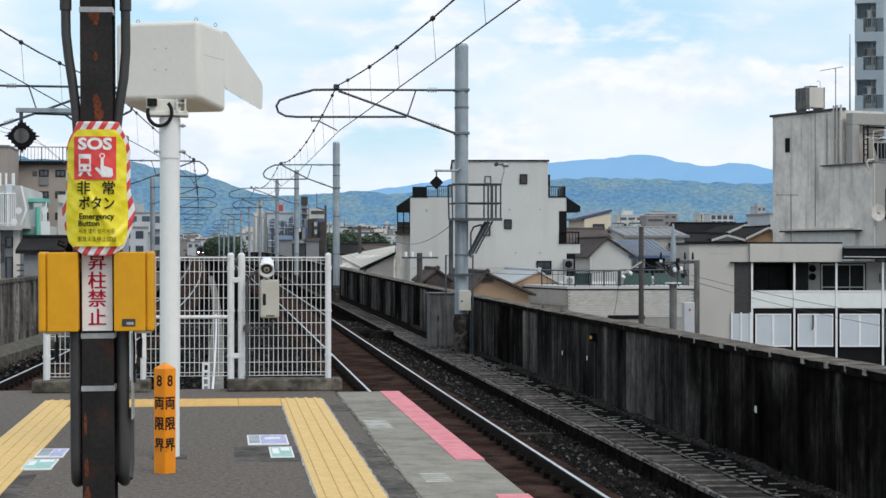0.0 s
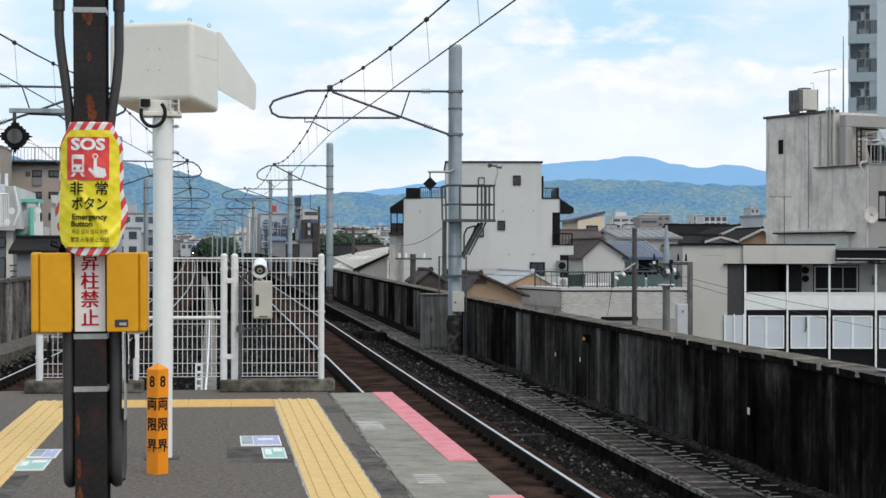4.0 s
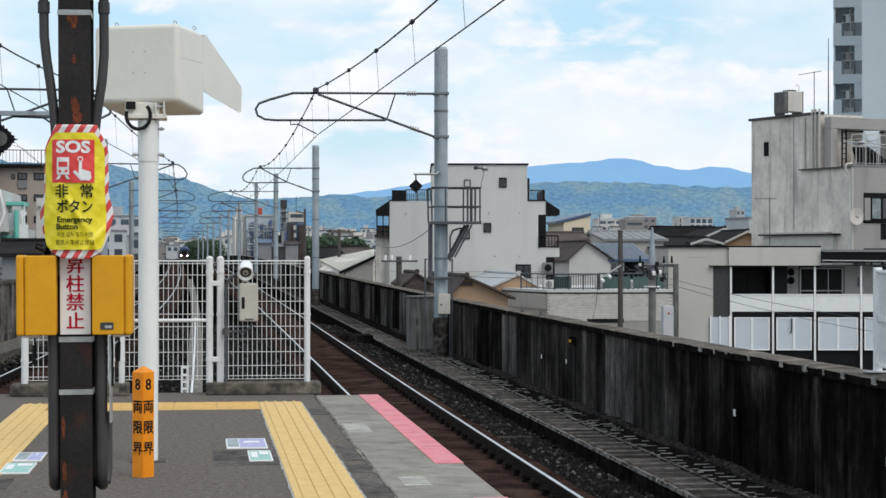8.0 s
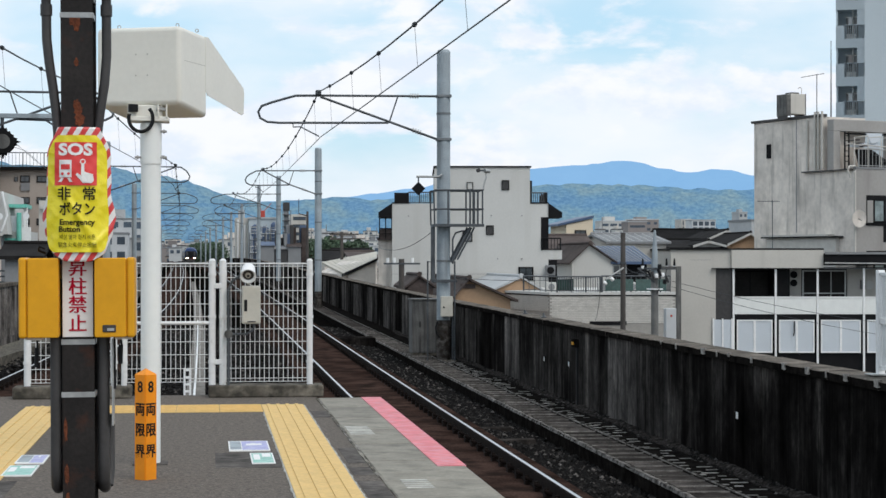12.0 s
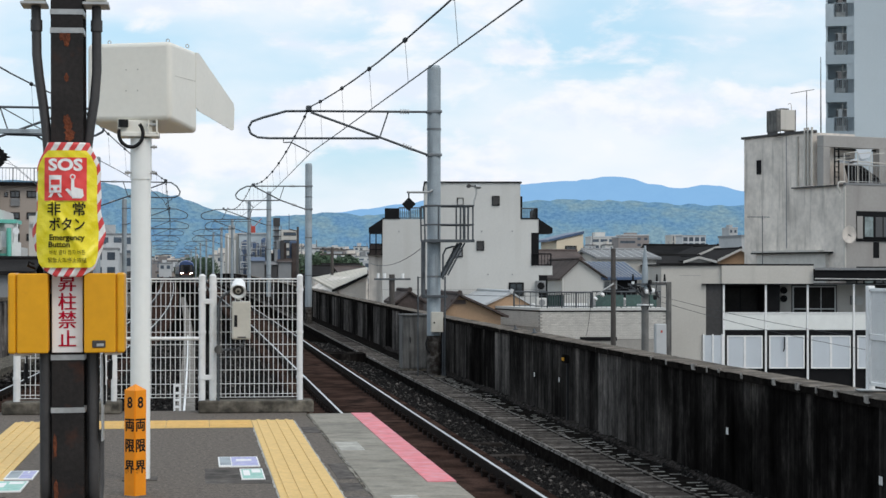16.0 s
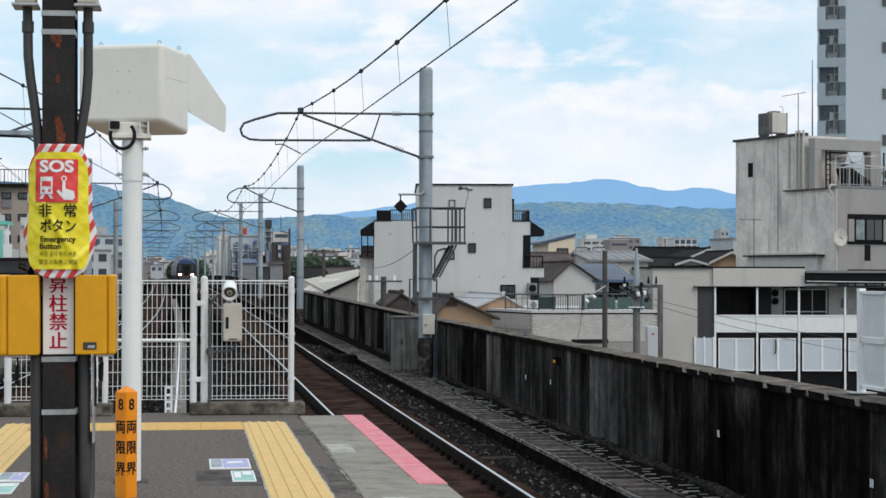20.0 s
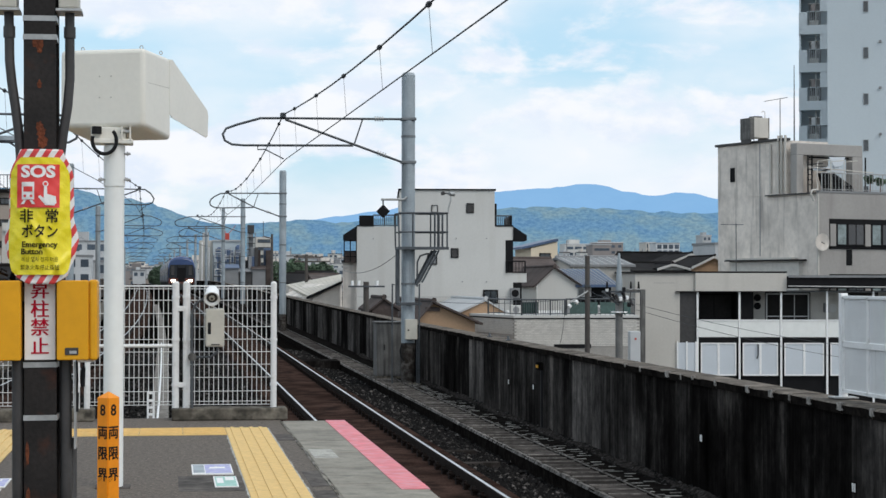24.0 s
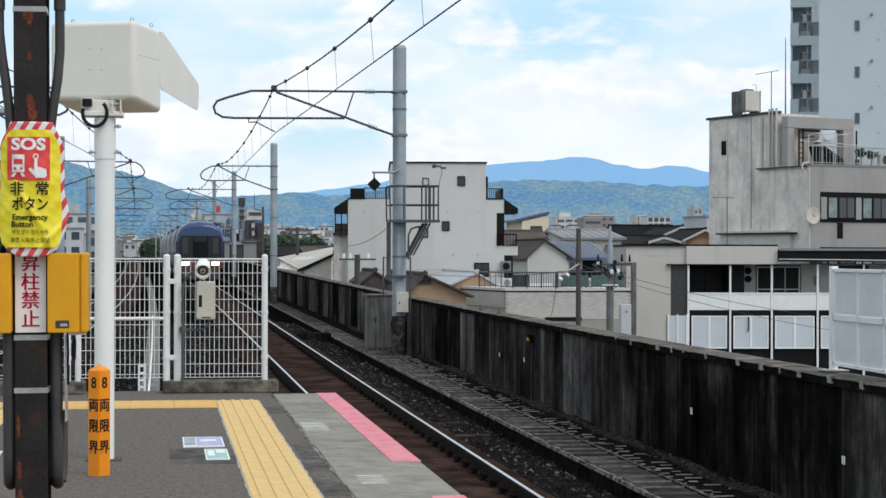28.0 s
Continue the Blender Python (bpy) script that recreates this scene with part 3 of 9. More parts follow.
def build_track(name, f, y0, label, clips_to):
    root = thing(name, label, "railway track", kind="structure")
    for side in (-0.5335, 0.5335):
        s = 1 if side > 0 else -1
        g = lambda y, k=side + s * 0.0325: f(y) + k
        bm = bmesh.new()
        st = stations(g, y0, 140, 3, RAIL_Z - 0.002) + stations(g, 150, 1000, 25, RAIL_Z - 0.002)
        add_sweep(bm, rail_profile(), st)
        rail = part("rail", bm, M["rail_side"], root, "rust-brown steel rail")
        bm = bmesh.new()
        add_sweep(bm, [(-0.016, 0), (0.022, 0), (0.019, 0.0025), (-0.013, 0.0025)], [(a, b, c + 0.0005) for a, b, c in st])
        part("running_face", bm, M["rail_top"], rail, "polished running surface")
    # the bed between and beside the rails
    bm = bmesh.new()
    add_sweep(bm, [(-1.15, -1.75), (1.15, -1.75), (0.95, RAIL_Z - 0.16), (-0.95, RAIL_Z - 0.16)],
              stations(f, y0, 140, 4, 0) + stations(f, 150, 1000, 25, 0))
    part("track_bed", bm, M["deck"], root, "rust-stained brown track bed")
    # rail fastenings
    bm = bmesh.new()
    for s in (-1, 1):
        add_box(bm, s * 0.075 - 0.035, s * 0.075 + 0.035, -0.055, 0.055, -0.19, -0.115)
        add_tube(bm, [(s * 0.085, 0, -0.16), (s * 0.085, 0, -0.06)], 0.024, 6)
        add_tube(bm, [(s * 0.04, -0.06, -0.115), (s * 0.095, -0.05, -0.09), (s * 0.095, 0.05, -0.09), (s * 0.04, 0.06, -0.115)], 0.02, 5)
    me = to_mesh("fastening", bm, M["rail_side"])
    y = max(y0, 13.0)
    while y < clips_to:
        for side in (-0.566, 0.566):
            o = new("fastening", me)
            o.parent, o.matrix_basis = root, pose(f(y) + side, y, RAIL_Z + rise(y))
        y += 0.57
    return root


def build_ballast():
    rng = random.Random(5)
    bm = bmesh.new()
    def stone(x, y, z, r):
        k = rng.random() * 6.3
        vs = [bm.verts.new((x + r * a * math.cos(k) - r * b * math.sin(k), y + r * a * math.sin(k) + r * b * math.cos(k), z + r * c * 0.8))
              for a, b, c in ((1, 0.2, 0), (-0.3, 0.9, 0.1), (-0.8, -0.6, 0), (0.1, 0.0, 0.9), (0.3, -0.8, -0.1))]
        for i, j, l in ((0, 1, 3), (1, 2, 3), (2, 4, 3), (4, 0, 3)):
            bm.faces.new((vs[i], vs[j], vs[l]))
    for k in range(34000):
        y = 13 + 55 * rng.random() ** 1.9
        x = track_right(y) + rng.uniform(0.78, 2.2)
        h = LID_Z + rise(y) - 0.10 - 0.12 * max(0, x - track_right(y) - 1.2)
        stone(x, y, h + rng.uniform(-0.06, 0.03), rng.uniform(0.022, 0.05))
    for k in range(20000):
        y = 14.6 + 50 * rng.random() ** 1.7
        a, b = track_left(y) + 0.75, track_right(y) - 0.8
        x = rng.uniform(a, b)
        stone(x, y, rise(y) - 1.42 + rng.uniform(-0.05, 0.05), rng.uniform(0.03, 0.06))
    # dirt and grit swept against the foot of the wall
    for k in range(2200):
        y = 14 + 34 * rng.random() ** 1.5
        d = 0.22 * rng.random() ** 2.5
        stone(6.29 + bend(y) - d, y, LID_Z + rise(y) - 0.03 + (0.05 if d < 0.05 else 0) * rng.random(), rng.uniform(0.012, 0.04))
    for k in range(3000):
        y = 30 + 40 * rng.random()
        stone(track_left(y) - rng.uniform(0.7, 1.9), y, rise(y) - 1.48 + rng.uniform(-0.05, 0.05), rng.uniform(0.03, 0.06))
    tagged(part("ballast", bm, M["stones"]), "loose dark grey ballast stones beside the rails", "gravel", kind="stuff")
    # the stone bed under the loose stones
    for name, fa, fb, z in (("ballast_bed", lambda y: track_right(y) + 0.7, lambda y: 5.05 + bend(y), -1.64),
                            ("ballast_bed", lambda y: track_left(y) + 0.7, lambda y: track_right(y) - 0.7, -1.46)):
        bm = bmesh.new()
        ys = [14.4 + 4 * i for i in range(30)] + [140 + 30 * i for i in range(28)]
        prev = None
        for y in ys:
            ring = [bm.verts.new(p) for p in ((fa(y), y, z + rise(y)), (fb(y), y, z + rise(y)), (fb(y), y, rise(y) - 1.8), (fa(y), y, rise(y) - 1.8))]
            if prev:
                for k in range(4):
                    bm.faces.new((prev[k], prev[(k + 1) % 4], ring[(k + 1) % 4], ring[k]))
            prev = ring
        bmesh.ops.recalc_face_normals(bm, faces=bm.faces[:])
        tagged(part(name, bm, M["ballast"]), "dark ballast bed between the rails", "gravel", kind="structure")


def build_cover_slabs():
    for x, y in ((4.33, 28.2), (4.36, 26.3)):
        tagged(part("cover_slab", box_bm(x - 0.3, x + 0.3, y - 0.09, y + 0.09, -1.66, -1.50, 0.01, 1), M["lid"]), "flat worn concrete slab lying in the ballast", "slab")


def build_parapet_right():
    root = thing("wall_right", "soot-blackened concrete parapet wall of the viaduct with pale coping", "parapet wall", kind="structure")
    # cable trough beside the wall
    bm = bmesh.new()
    st = stations(lambda y: bend(y), 8, 140, 3, 0) + stations(lambda y: bend(y), 150, 700, 25, 0)
    add_sweep(bm, [(5.02, -1.78), (6.3, -1.78), (6.3, LID_Z - 0.03), (5.66, LID_Z - 0.03), (5.66, LID_Z + 0.01), (5.58, LID_Z + 0.01), (5.58, LID_Z - 0.08), (5.11, LID_Z - 0.08), (5.11, LID_Z + 0.01), (5.02, LID_Z + 0.01)], st)
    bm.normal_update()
    # side faces and the foot strip darkened by direction: soot with painted shade
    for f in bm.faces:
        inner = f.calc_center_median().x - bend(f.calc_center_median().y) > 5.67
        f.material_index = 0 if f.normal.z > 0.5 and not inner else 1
    part("trough", bm, [M["walk"], M["soot"]], root, "concrete cable trough kerb with darkened sides")
    rng = random.Random(77)
    for x0, x1 in ((5.015, 5.075), (5.595, 5.632)):
        bm = bmesh.new()
        prev, y = None, 8.0
        while y < 420:
            a, b, h = x0 - rng.uniform(0, 0.012), x1 + rng.uniform(0, 0.016), rng.uniform(0.008, 0.026)
            now = [bm.verts.new((px + bend(y), y, LID_Z + rise(y) + pz)) for px, pz in ((a, -0.02), (b, -0.02), (b - 0.012, h), (a + 0.012, h + 0.003))]
            if prev:
                for k in range(4):
                    bm.faces.new((prev[k], prev[(k + 1) % 4], now[(k + 1) % 4], now[k]))
            else:
                bm.faces.new(now)
            prev = now
            y += rng.uniform(0.06, 0.2) if y < 60 else 4.0
        bm.faces.new(prev[::-1])
        bmesh.ops.recalc_face_normals(bm, faces=bm.faces[:])
        part("trough_lip", bm, M["lip"], root, "worn lip of the trough")
    bm = box_bm(-0.264, 0.246, 0.018, 0.482, -0.03, 0.0, 0.008, 1)
    me = to_mesh("trough_lid", bm, M["lid"])
    for i in range(150):
        y = 12 + 0.5 * i
        o = new("trough_lid", me)
        o.parent, o.matrix_basis = root, pose(5.345 + bend(y), y, LID_Z + rise(y) - 0.004 + 0.004 * math.sin(i * 2.7), 0, 0.6 * math.sin(i * 1.9), 0.5 * math.sin(i * 3.1))
    # pale dirt ridges in the joints between the lids
    ridges = []
    for w in (0.012, 0.02, 0.028):
        ridges.append(to_mesh("joint_ridge", prism_bm([(-0.26, -w), (-0.1, -w * 0.6), (0.08, -w), (0.245, -w * 0.7), (0.245, w), (0.02, w * 0.6), (-0.12, w), (-0.26, w * 0.8)], -0.03, 0.009, "z"), M["dirt_ridge"]))
    for i in range(100):
        y = 12 + 0.5 * i
        o = new("joint_ridge", ridges[(i * 7 + i // 3) % 3])
        o.parent, o.matrix_basis = root, pose(5.345 + bend(y), y, LID_Z + rise(y), 0, 0, 0.8 * math.sin(i * 2.3))
    # paler joint pieces in the strip at the wall's foot
    rng = random.Random(8)
    pads = [to_mesh("grit_pad", box_bm(-w, w, -0.03, 0.03, -0.02, 0.0, 0.004, 1), M["grit"]) for w in (0.05, 0.075, 0.1)]
    for i in range(250):
        y = 13 + 0.16 * i
        if rng.random() < 0.2:
            continue
        o = new("grit_pad", rng.choice(pads))
        o.parent, o.matrix_basis = root, pose(5.74 + 0.20 * (i % 2) + rng.uniform(-0.09, 0.09) + bend(y), y, LID_Z + rise(y) - 0.024, 0, 0, rng.uniform(-2, 2))
    # wall panels between the form joints, about 2 m each, one proud of the next
    y, i = 8.45, 0
    while y < 330:
        w = 2.05 if y < 110 else 6.15
        bm = bmesh.new()
        e = (0.012, -0.012, 0.004, -0.02, 0.0)[i % 5]
        prof = [(e + 0.016, 0), (e, 0.02), (e, w - 0.016), (e + 0.014, w - 0.004), (0.2, w - 0.004), (0.2, 0)]
        if i % 3 == 1:
            q = w * (0.35 + 0.3 * ((i * 7) % 5) / 5)
            prof = [(e + 0.016, 0), (e, 0.02), (e, q), (e - 0.014, q + 0.012), (e - 0.014, w - 0.016), (e + 0.014, w - 0.004), (0.2, w - 0.004), (0.2, 0)]
        lo = [bm.verts.new((6.3 + bend(y) + px + (bend(y + w) - bend(y)) * py / w, y + py, -1.9)) for px, py in prof]
        hi = [bm.verts.new((v.co.x, v.co.y, wall_top(v.co.y) - 0.10)) for v in lo]
        n = len(prof)
        bm.faces.new(lo)
        bm.faces.new(hi[::-1])
        for k in range(n):
            bm.faces.new((lo[k], hi[k], hi[(k + 1) % n], lo[(k + 1) % n]))
        bmesh.ops.recalc_face_normals(bm, faces=bm.faces[:])
        m = y + w / 2
        washed = 26.8 < m < 29 or 37.0 < m < 39.6 or 50 < m < 53 or m > 56 and i % 3 == 0
        streaked = 24.9 < m < 37 or 13 < m < 16.4 or m > 41 and i % 3 != 1
        part("wall_panel", bm, M["wall_washed"] if washed else M["wall_mid"] if streaked else M["wall"], root)
        y += w
        i += 1
    # coping stones of uneven length, with mortar dabs at the near joints
    joints = [8.0, 9.1, 10.2, 11.0, 12.1, 13.0, 14.1, 15.2, 16.02, 16.83, 17.69, 18.27, 18.87, 19.67, 20.88, 21.83, 22.35, 23.0, 24.37, 25.2, 26.1]
    rng = random.Random(18)
    while joints[-1] < 330:
        joints.append(joints[-1] + (rng.uniform(0.7, 1.25) if joints[-1] < 110 else 4.5))
    dabs = {16.83: (0.085, 0.105), 17.69: (0.07, 0.11), 18.27: (0.018, 0.1), 18.87: (0.085, 0.10), 19.67: (0.075, 0.10), 20.88: (0.045, 0.075), 21.83: (0.05, 0.045), 22.35: (0.022, 0.08),
            23.0: (0.11, 0.125), 24.37: (0.035, 0.09), 25.2: (0.03, 0.04), 16.02: (0.06, 0.1), 15.2: (0.05, 0.1)}
    for i, (y, yb) in enumerate(zip(joints, joints[1:])):
        bm = bmesh.new()
        n = max(2, min(5, int((yb - y) / 0.22))) if y < 70 else 1
        rings = []
        lift = rng.uniform(-0.003, 0.003)
        for k in range(n + 1):
            yy = y + 0.005 + (yb - y - 0.01) * k / n
            x0, zt = bend(yy) + rng.uniform(-0.004, 0.004), wall_top(yy) + lift
            chip = rng.uniform(0.0, 0.012)
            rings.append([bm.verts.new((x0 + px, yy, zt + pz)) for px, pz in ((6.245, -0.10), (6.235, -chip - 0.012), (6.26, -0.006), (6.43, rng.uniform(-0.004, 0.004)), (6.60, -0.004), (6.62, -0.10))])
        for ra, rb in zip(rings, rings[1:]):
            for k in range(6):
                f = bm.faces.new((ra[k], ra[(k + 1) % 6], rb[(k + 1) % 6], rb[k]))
                # the track-side front is darkened: soot and its shade in one colour
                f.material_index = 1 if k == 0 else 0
        bm.faces.new(rings[0])
        bm.faces.new(rings[-1][::-1])
        bmesh.ops.recalc_face_normals(bm, faces=bm.faces[:])
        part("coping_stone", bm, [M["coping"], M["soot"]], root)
        if y in dabs:
            h, q = dabs[y]
            zt, xf = wall_top(y), 6.226 + bend(y)
            h, q = h * 0.8, min(q, 0.085) * 0.68
            out = [(y - h, zt - 0.012 - q), (y - h * 0.2, zt - 0.018 - q), (y + h * 0.9, zt - 0.008 - q), (y + h * 0.75, zt - 0.05), (y + h, zt - 0.002), (y - h * 0.9, zt + 0.002), (y - h * 0.7, zt - 0.045)]
            part("joint_mortar", prism_bm(out, xf, xf + 0.035, "x"), M["mortar"], root, "white mortar dab at a coping joint")
    for y, x in ((37.0, 6.36), (34.9, 6.36)):
        bm = box_bm(x - 0.05, x + 0.05, y - 0.03, y + 0.03, wall_top(y) - 0.002, wall_top(y) + 0.02, 0.004, 1)
        add_tube(bm, [(x, y, wall_top(y) + 0.01), (x - 0.01, y, wall_top(y) + 0.09)], 0.03, 6, 0.015)
        part("anchor_bolt", bm, M["galv_thin"], root, "small grey anchor left on the coping")
    # dust and washed-down dirt lying against the foot of the wall
    rng = random.Random(51)
    bm = bmesh.new()
    prev = None
    y = 12.0
    while y < 62:
        x = 6.3 + bend(y) - 0.022
        w, h = 0.13 + 0.05 * math.sin(y * 1.3) + rng.uniform(-0.02, 0.02), 0.045 + 0.02 * math.sin(y * 2.1) + rng.uniform(-0.012, 0.012)
        zb = LID_Z + rise(y) - 0.028
        now = [bm.verts.new(p) for p in ((x + 0.05, y, zb + h), (x - 0.02, y, zb + h * 0.8), (x - w * 0.5, y, zb + h * 0.25), (x - w, y, zb), (x + 0.05, y, zb - 0.02))]
        if prev:
            for k in range(4):
                bm.faces.new((prev[k], now[k], now[k + 1], prev[k + 1])).smooth = True
        prev = now
        y += rng.uniform(0.05, 0.18)
    bmesh.ops.recalc_face_normals(bm, faces=bm.faces[:])
    part("foot_dirt", bm, M["dust"], root, "grey dust at the foot of the wall")
    # small number tags as plain bars
    for y, z in ((16.57, -0.83), (21.6, -0.79), (32.0, -0.76), (34.4, -0.80)):
        bm = bmesh.new()
        add_box(bm, 6.272, 6.284, y - 0.055, y + 0.055, z - 0.05, z + 0.05)
        tag = part("tag_plate", bm, M["soot"], root)
        for k in range(2):
            bm = bmesh.new()
            add_box(bm, 6.268, 6.272, y - 0.045 + 0.05 * k, y - 0.01 + 0.05 * k, z - 0.04, z + 0.04)
            part("tag_bar", bm, M["print_white"], tag)


def build_parapet_left():
    root = thing("wall_left", "grey streaked concrete parapet wall along the other track", "parapet wall", kind="structure")
    f = lambda y: left_line(y) - 4.35
    bm = bmesh.new()
    add_sweep(bm, [(1.0, -1.78), (1.95, -1.78), (1.95, LID_Z), (1.0, LID_Z)], stations(f, 8, 140, 4, 0) + stations(f, 150, 700, 25, 0))
    part("trough", bm, M["kerb"], root, "concrete cable trough kerb")
    y = 20.0
    while y < 300:
        w = 1.0 if y < 100 else 5.0
        for nm, x0, x1, z0, z1, m in (("wall_panel", -0.2, 0, -1.9, 0.08, "wall_pale"), ("wall_rib", 0.0, 0.05, -1.5, 0.0, "wall_pale"), ("coping_stone", -0.3, 0.06, 0.085, 0.19, "coping")):
            ya, yb = (y + 0.02, y + w - 0.02) if nm != "wall_rib" else (y + 0.4, y + 0.6)
            bm = bmesh.new()
            vs = add_box(bm, x0, x1, ya, yb, z0, z1)
            for v in vs:
                v.co.x += f(v.co.y)
                v.co.z += rise(v.co.y)
            part(nm, bm, M[m], root)
        y += w


def build_drain():
    y = 55.5
    tagged(part("drain_slot", box_bm(track_right(y) + 0.75, 5.0 + bend(y), y - 0.7, y + 0.7, -1.6, -1.35 + rise(y)), M["wall"]), "dark drain slot across the ballast", "drain", kind="structure")


build_ground()
build_platform()
build_drain()
build_track("track_right", track_right, 4.0, "railway track on a rust-brown bed with polished rails", 75)
build_track("track_left", track_left, 8.0, "second railway track on the other side of the platform", 60)
build_ballast()
build_cover_slabs()
build_parapet_right()
build_parapet_left()

# ---- things on the platform ----
def striped_vinyl():
    m = bpy.data.materials.new("striped_vinyl")
    m.use_nodes = True
    nt = m.node_tree
    N, L = nt.nodes.new, nt.links.new
    b = nt.nodes["Principled BSDF"]
    b.inputs["Roughness"].default_value = 0.35
    co, sep = N("ShaderNodeTexCoord"), N("ShaderNodeSeparateXYZ")
    L(co.outputs["Object"], sep.inputs[0])
    add, mul, frac, gt = N("ShaderNodeMath"), N("ShaderNodeMath"), N("ShaderNodeMath"), N("ShaderNodeMath")
    add.operation, mul.operation, frac.operation, gt.operation = "SUBTRACT", "MULTIPLY", "FRACT", "GREATER_THAN"
    half = N("ShaderNodeMath")
    half.operation, half.inputs[1].default_value = "MULTIPLY", 0.62
    L(sep.outputs["Z"], half.inputs[0])
    L(sep.outputs["X"], add.inputs[0])
    L(half.outputs[0], add.inputs[1])
    L(add.outputs[0], mul.inputs[0])
    mul.inputs[1].default_value = 23.0
    L(mul.outputs[0], frac.inputs[0])
    L(frac.outputs[0], gt.inputs[0])
    gt.inputs[1].default_value = 0.5
    mix = N("ShaderNodeMix")
    mix.data_type = "RGBA"
    mix.inputs["A"].default_value, mix.inputs["B"].default_value = (0.80, 0.77, 0.75, 1), (0.66, 0.055, 0.055, 1)
    L(gt.outputs[0], mix.inputs["Factor"])
    L(mix.outputs["Result"], b.inputs["Base Color"])
    return m


COL_X, COL_Y = -0.457, 6.8


def build_column():
    col = thing("steel_column", "dark rusty steel H-beam column with grey conduits strapped to it", "column", pose(COL_X + 0.0082, COL_Y, 0, 0, -0.37, 0))
    part("front_flange", box_bm(-0.057, 0.057, 0, 0.009, 0, 3.6, 0.002, 1), M["steel_dark"], col)
    part("web", box_bm(-0.004, 0.004, 0.009, 0.116, 0, 3.6), M["steel_dark"], col)
    part("back_flange", box_bm(-0.057, 0.062, 0.116, 0.125, 0, 3.6, 0.002, 1), M["steel_dark"], col)
    for z in (2.012, 1.945, 0.772, 0.583):
        bm = bmesh.new()
        add_box(bm, -0.0595, 0.0595, -0.003, 0.13, z - 0.0095, z + 0.0095)
        part("strap", bm, M["band"], col, "pale steel strap")
    # rust blisters on the flange
    rng = random.Random(3)
    for cx, cz, w, h in ((-0.005, 1.925, 0.026, 0.034), (0.0, 1.895, 0.010, 0.012), (-0.002, 1.775, 0.011, 0.018), (0.004, 1.605, 0.020, 0.030),
                         (0.010, 1.57, 0.022, 0.034), (-0.002, 1.625, 0.016, 0.02), (-0.045, 0.45, 0.008, 0.06), (-0.042, 0.30, 0.010, 0.05), (-0.04, 0.2, 0.014, 0.04)):
        bm = bmesh.new()
        ring = [bm.verts.new((cx + w * (0.55 + 0.45 * rng.random()) * math.cos(a * 0.3491), -0.0016, cz + h * (0.5 + 0.5 * rng.random()) * math.sin(a * 0.3491))) for a in range(18)]
        mid = bm.verts.new((cx, -0.0032, cz))
        for k in range(18):
            bm.faces.new((ring[k], ring[(k + 1) % 18], mid))
        bmesh.ops.recalc_face_normals(bm, faces=bm.faces[:])
        part("rust_blister", bm, M["rust"], col, "flaking orange-brown rust")
    # conduits: beside the column, splayed below the joint boxes, and again under the equipment box
    for s, top in ((-1, [(-0.111, 2.05), (-0.109, 1.95), (-0.108, 1.86), (-0.100, 1.78), (-0.087, 1.69), (-0.076, 1.60), (-0.070, 1.52), (-0.07, 1.05)]),
                   (1, [(0.104, 2.05), (0.104, 1.95), (0.104, 1.80), (0.096, 1.70), (0.080, 1.60), (0.070, 1.52), (0.07, 1.05)])):
        part("conduit", tube_bm([(x, 0.03, z) for x, z in top], 0.0175, 12), M["conduit"], col, "grey flexible conduit")
        part("collar", tube_bm([(top[1][0], 0.03, 1.945), (top[1][0], 0.03, 1.985)], 0.0215, 12), M["conduit"], col)
        x = -0.080 if s < 0 else 0.088
        pts = [(x, 0.03, 1.0), (x, 0.03, 0.35), (x, 0.035, 0.285), (x, 0.055, 0.25), (x, 0.09, 0.24), (x - s * 0.02, 0.14, 0.25)]
        part("conduit", tube_bm(pts, 0.0215, 12), M["conduit"], col, "grey flexible conduit")
        if s > 0:
            part("conduit_return", tube_bm([(x + 0.014, 0.10, 0.245), (x + 0.018, 0.13, 0.30), (x + 0.018, 0.135, 0.50)], 0.016, 10), M["conduit"], col, "grey flexible conduit")
        # pale joint boxes high on the column
        xb = -0.116 if s < 0 else 0.103
        jb = part("joint_box", box_bm(xb - 0.036, xb + 0.036, -0.02, 0.10, 2.047, 2.27, 0.006, 2), M["beige"], col, "pale grey joint box")
        part("joint_box_lip", box_bm(xb - 0.046, xb + 0.046, -0.028, 0.108, 2.035, 2.046, 0.002, 1), M["band"], jb)
    part("side_plate", box_bm(0.118, 0.124, 0.0, 0.10, 0.47, 0.78), M["band"], col, "pale steel side plate")


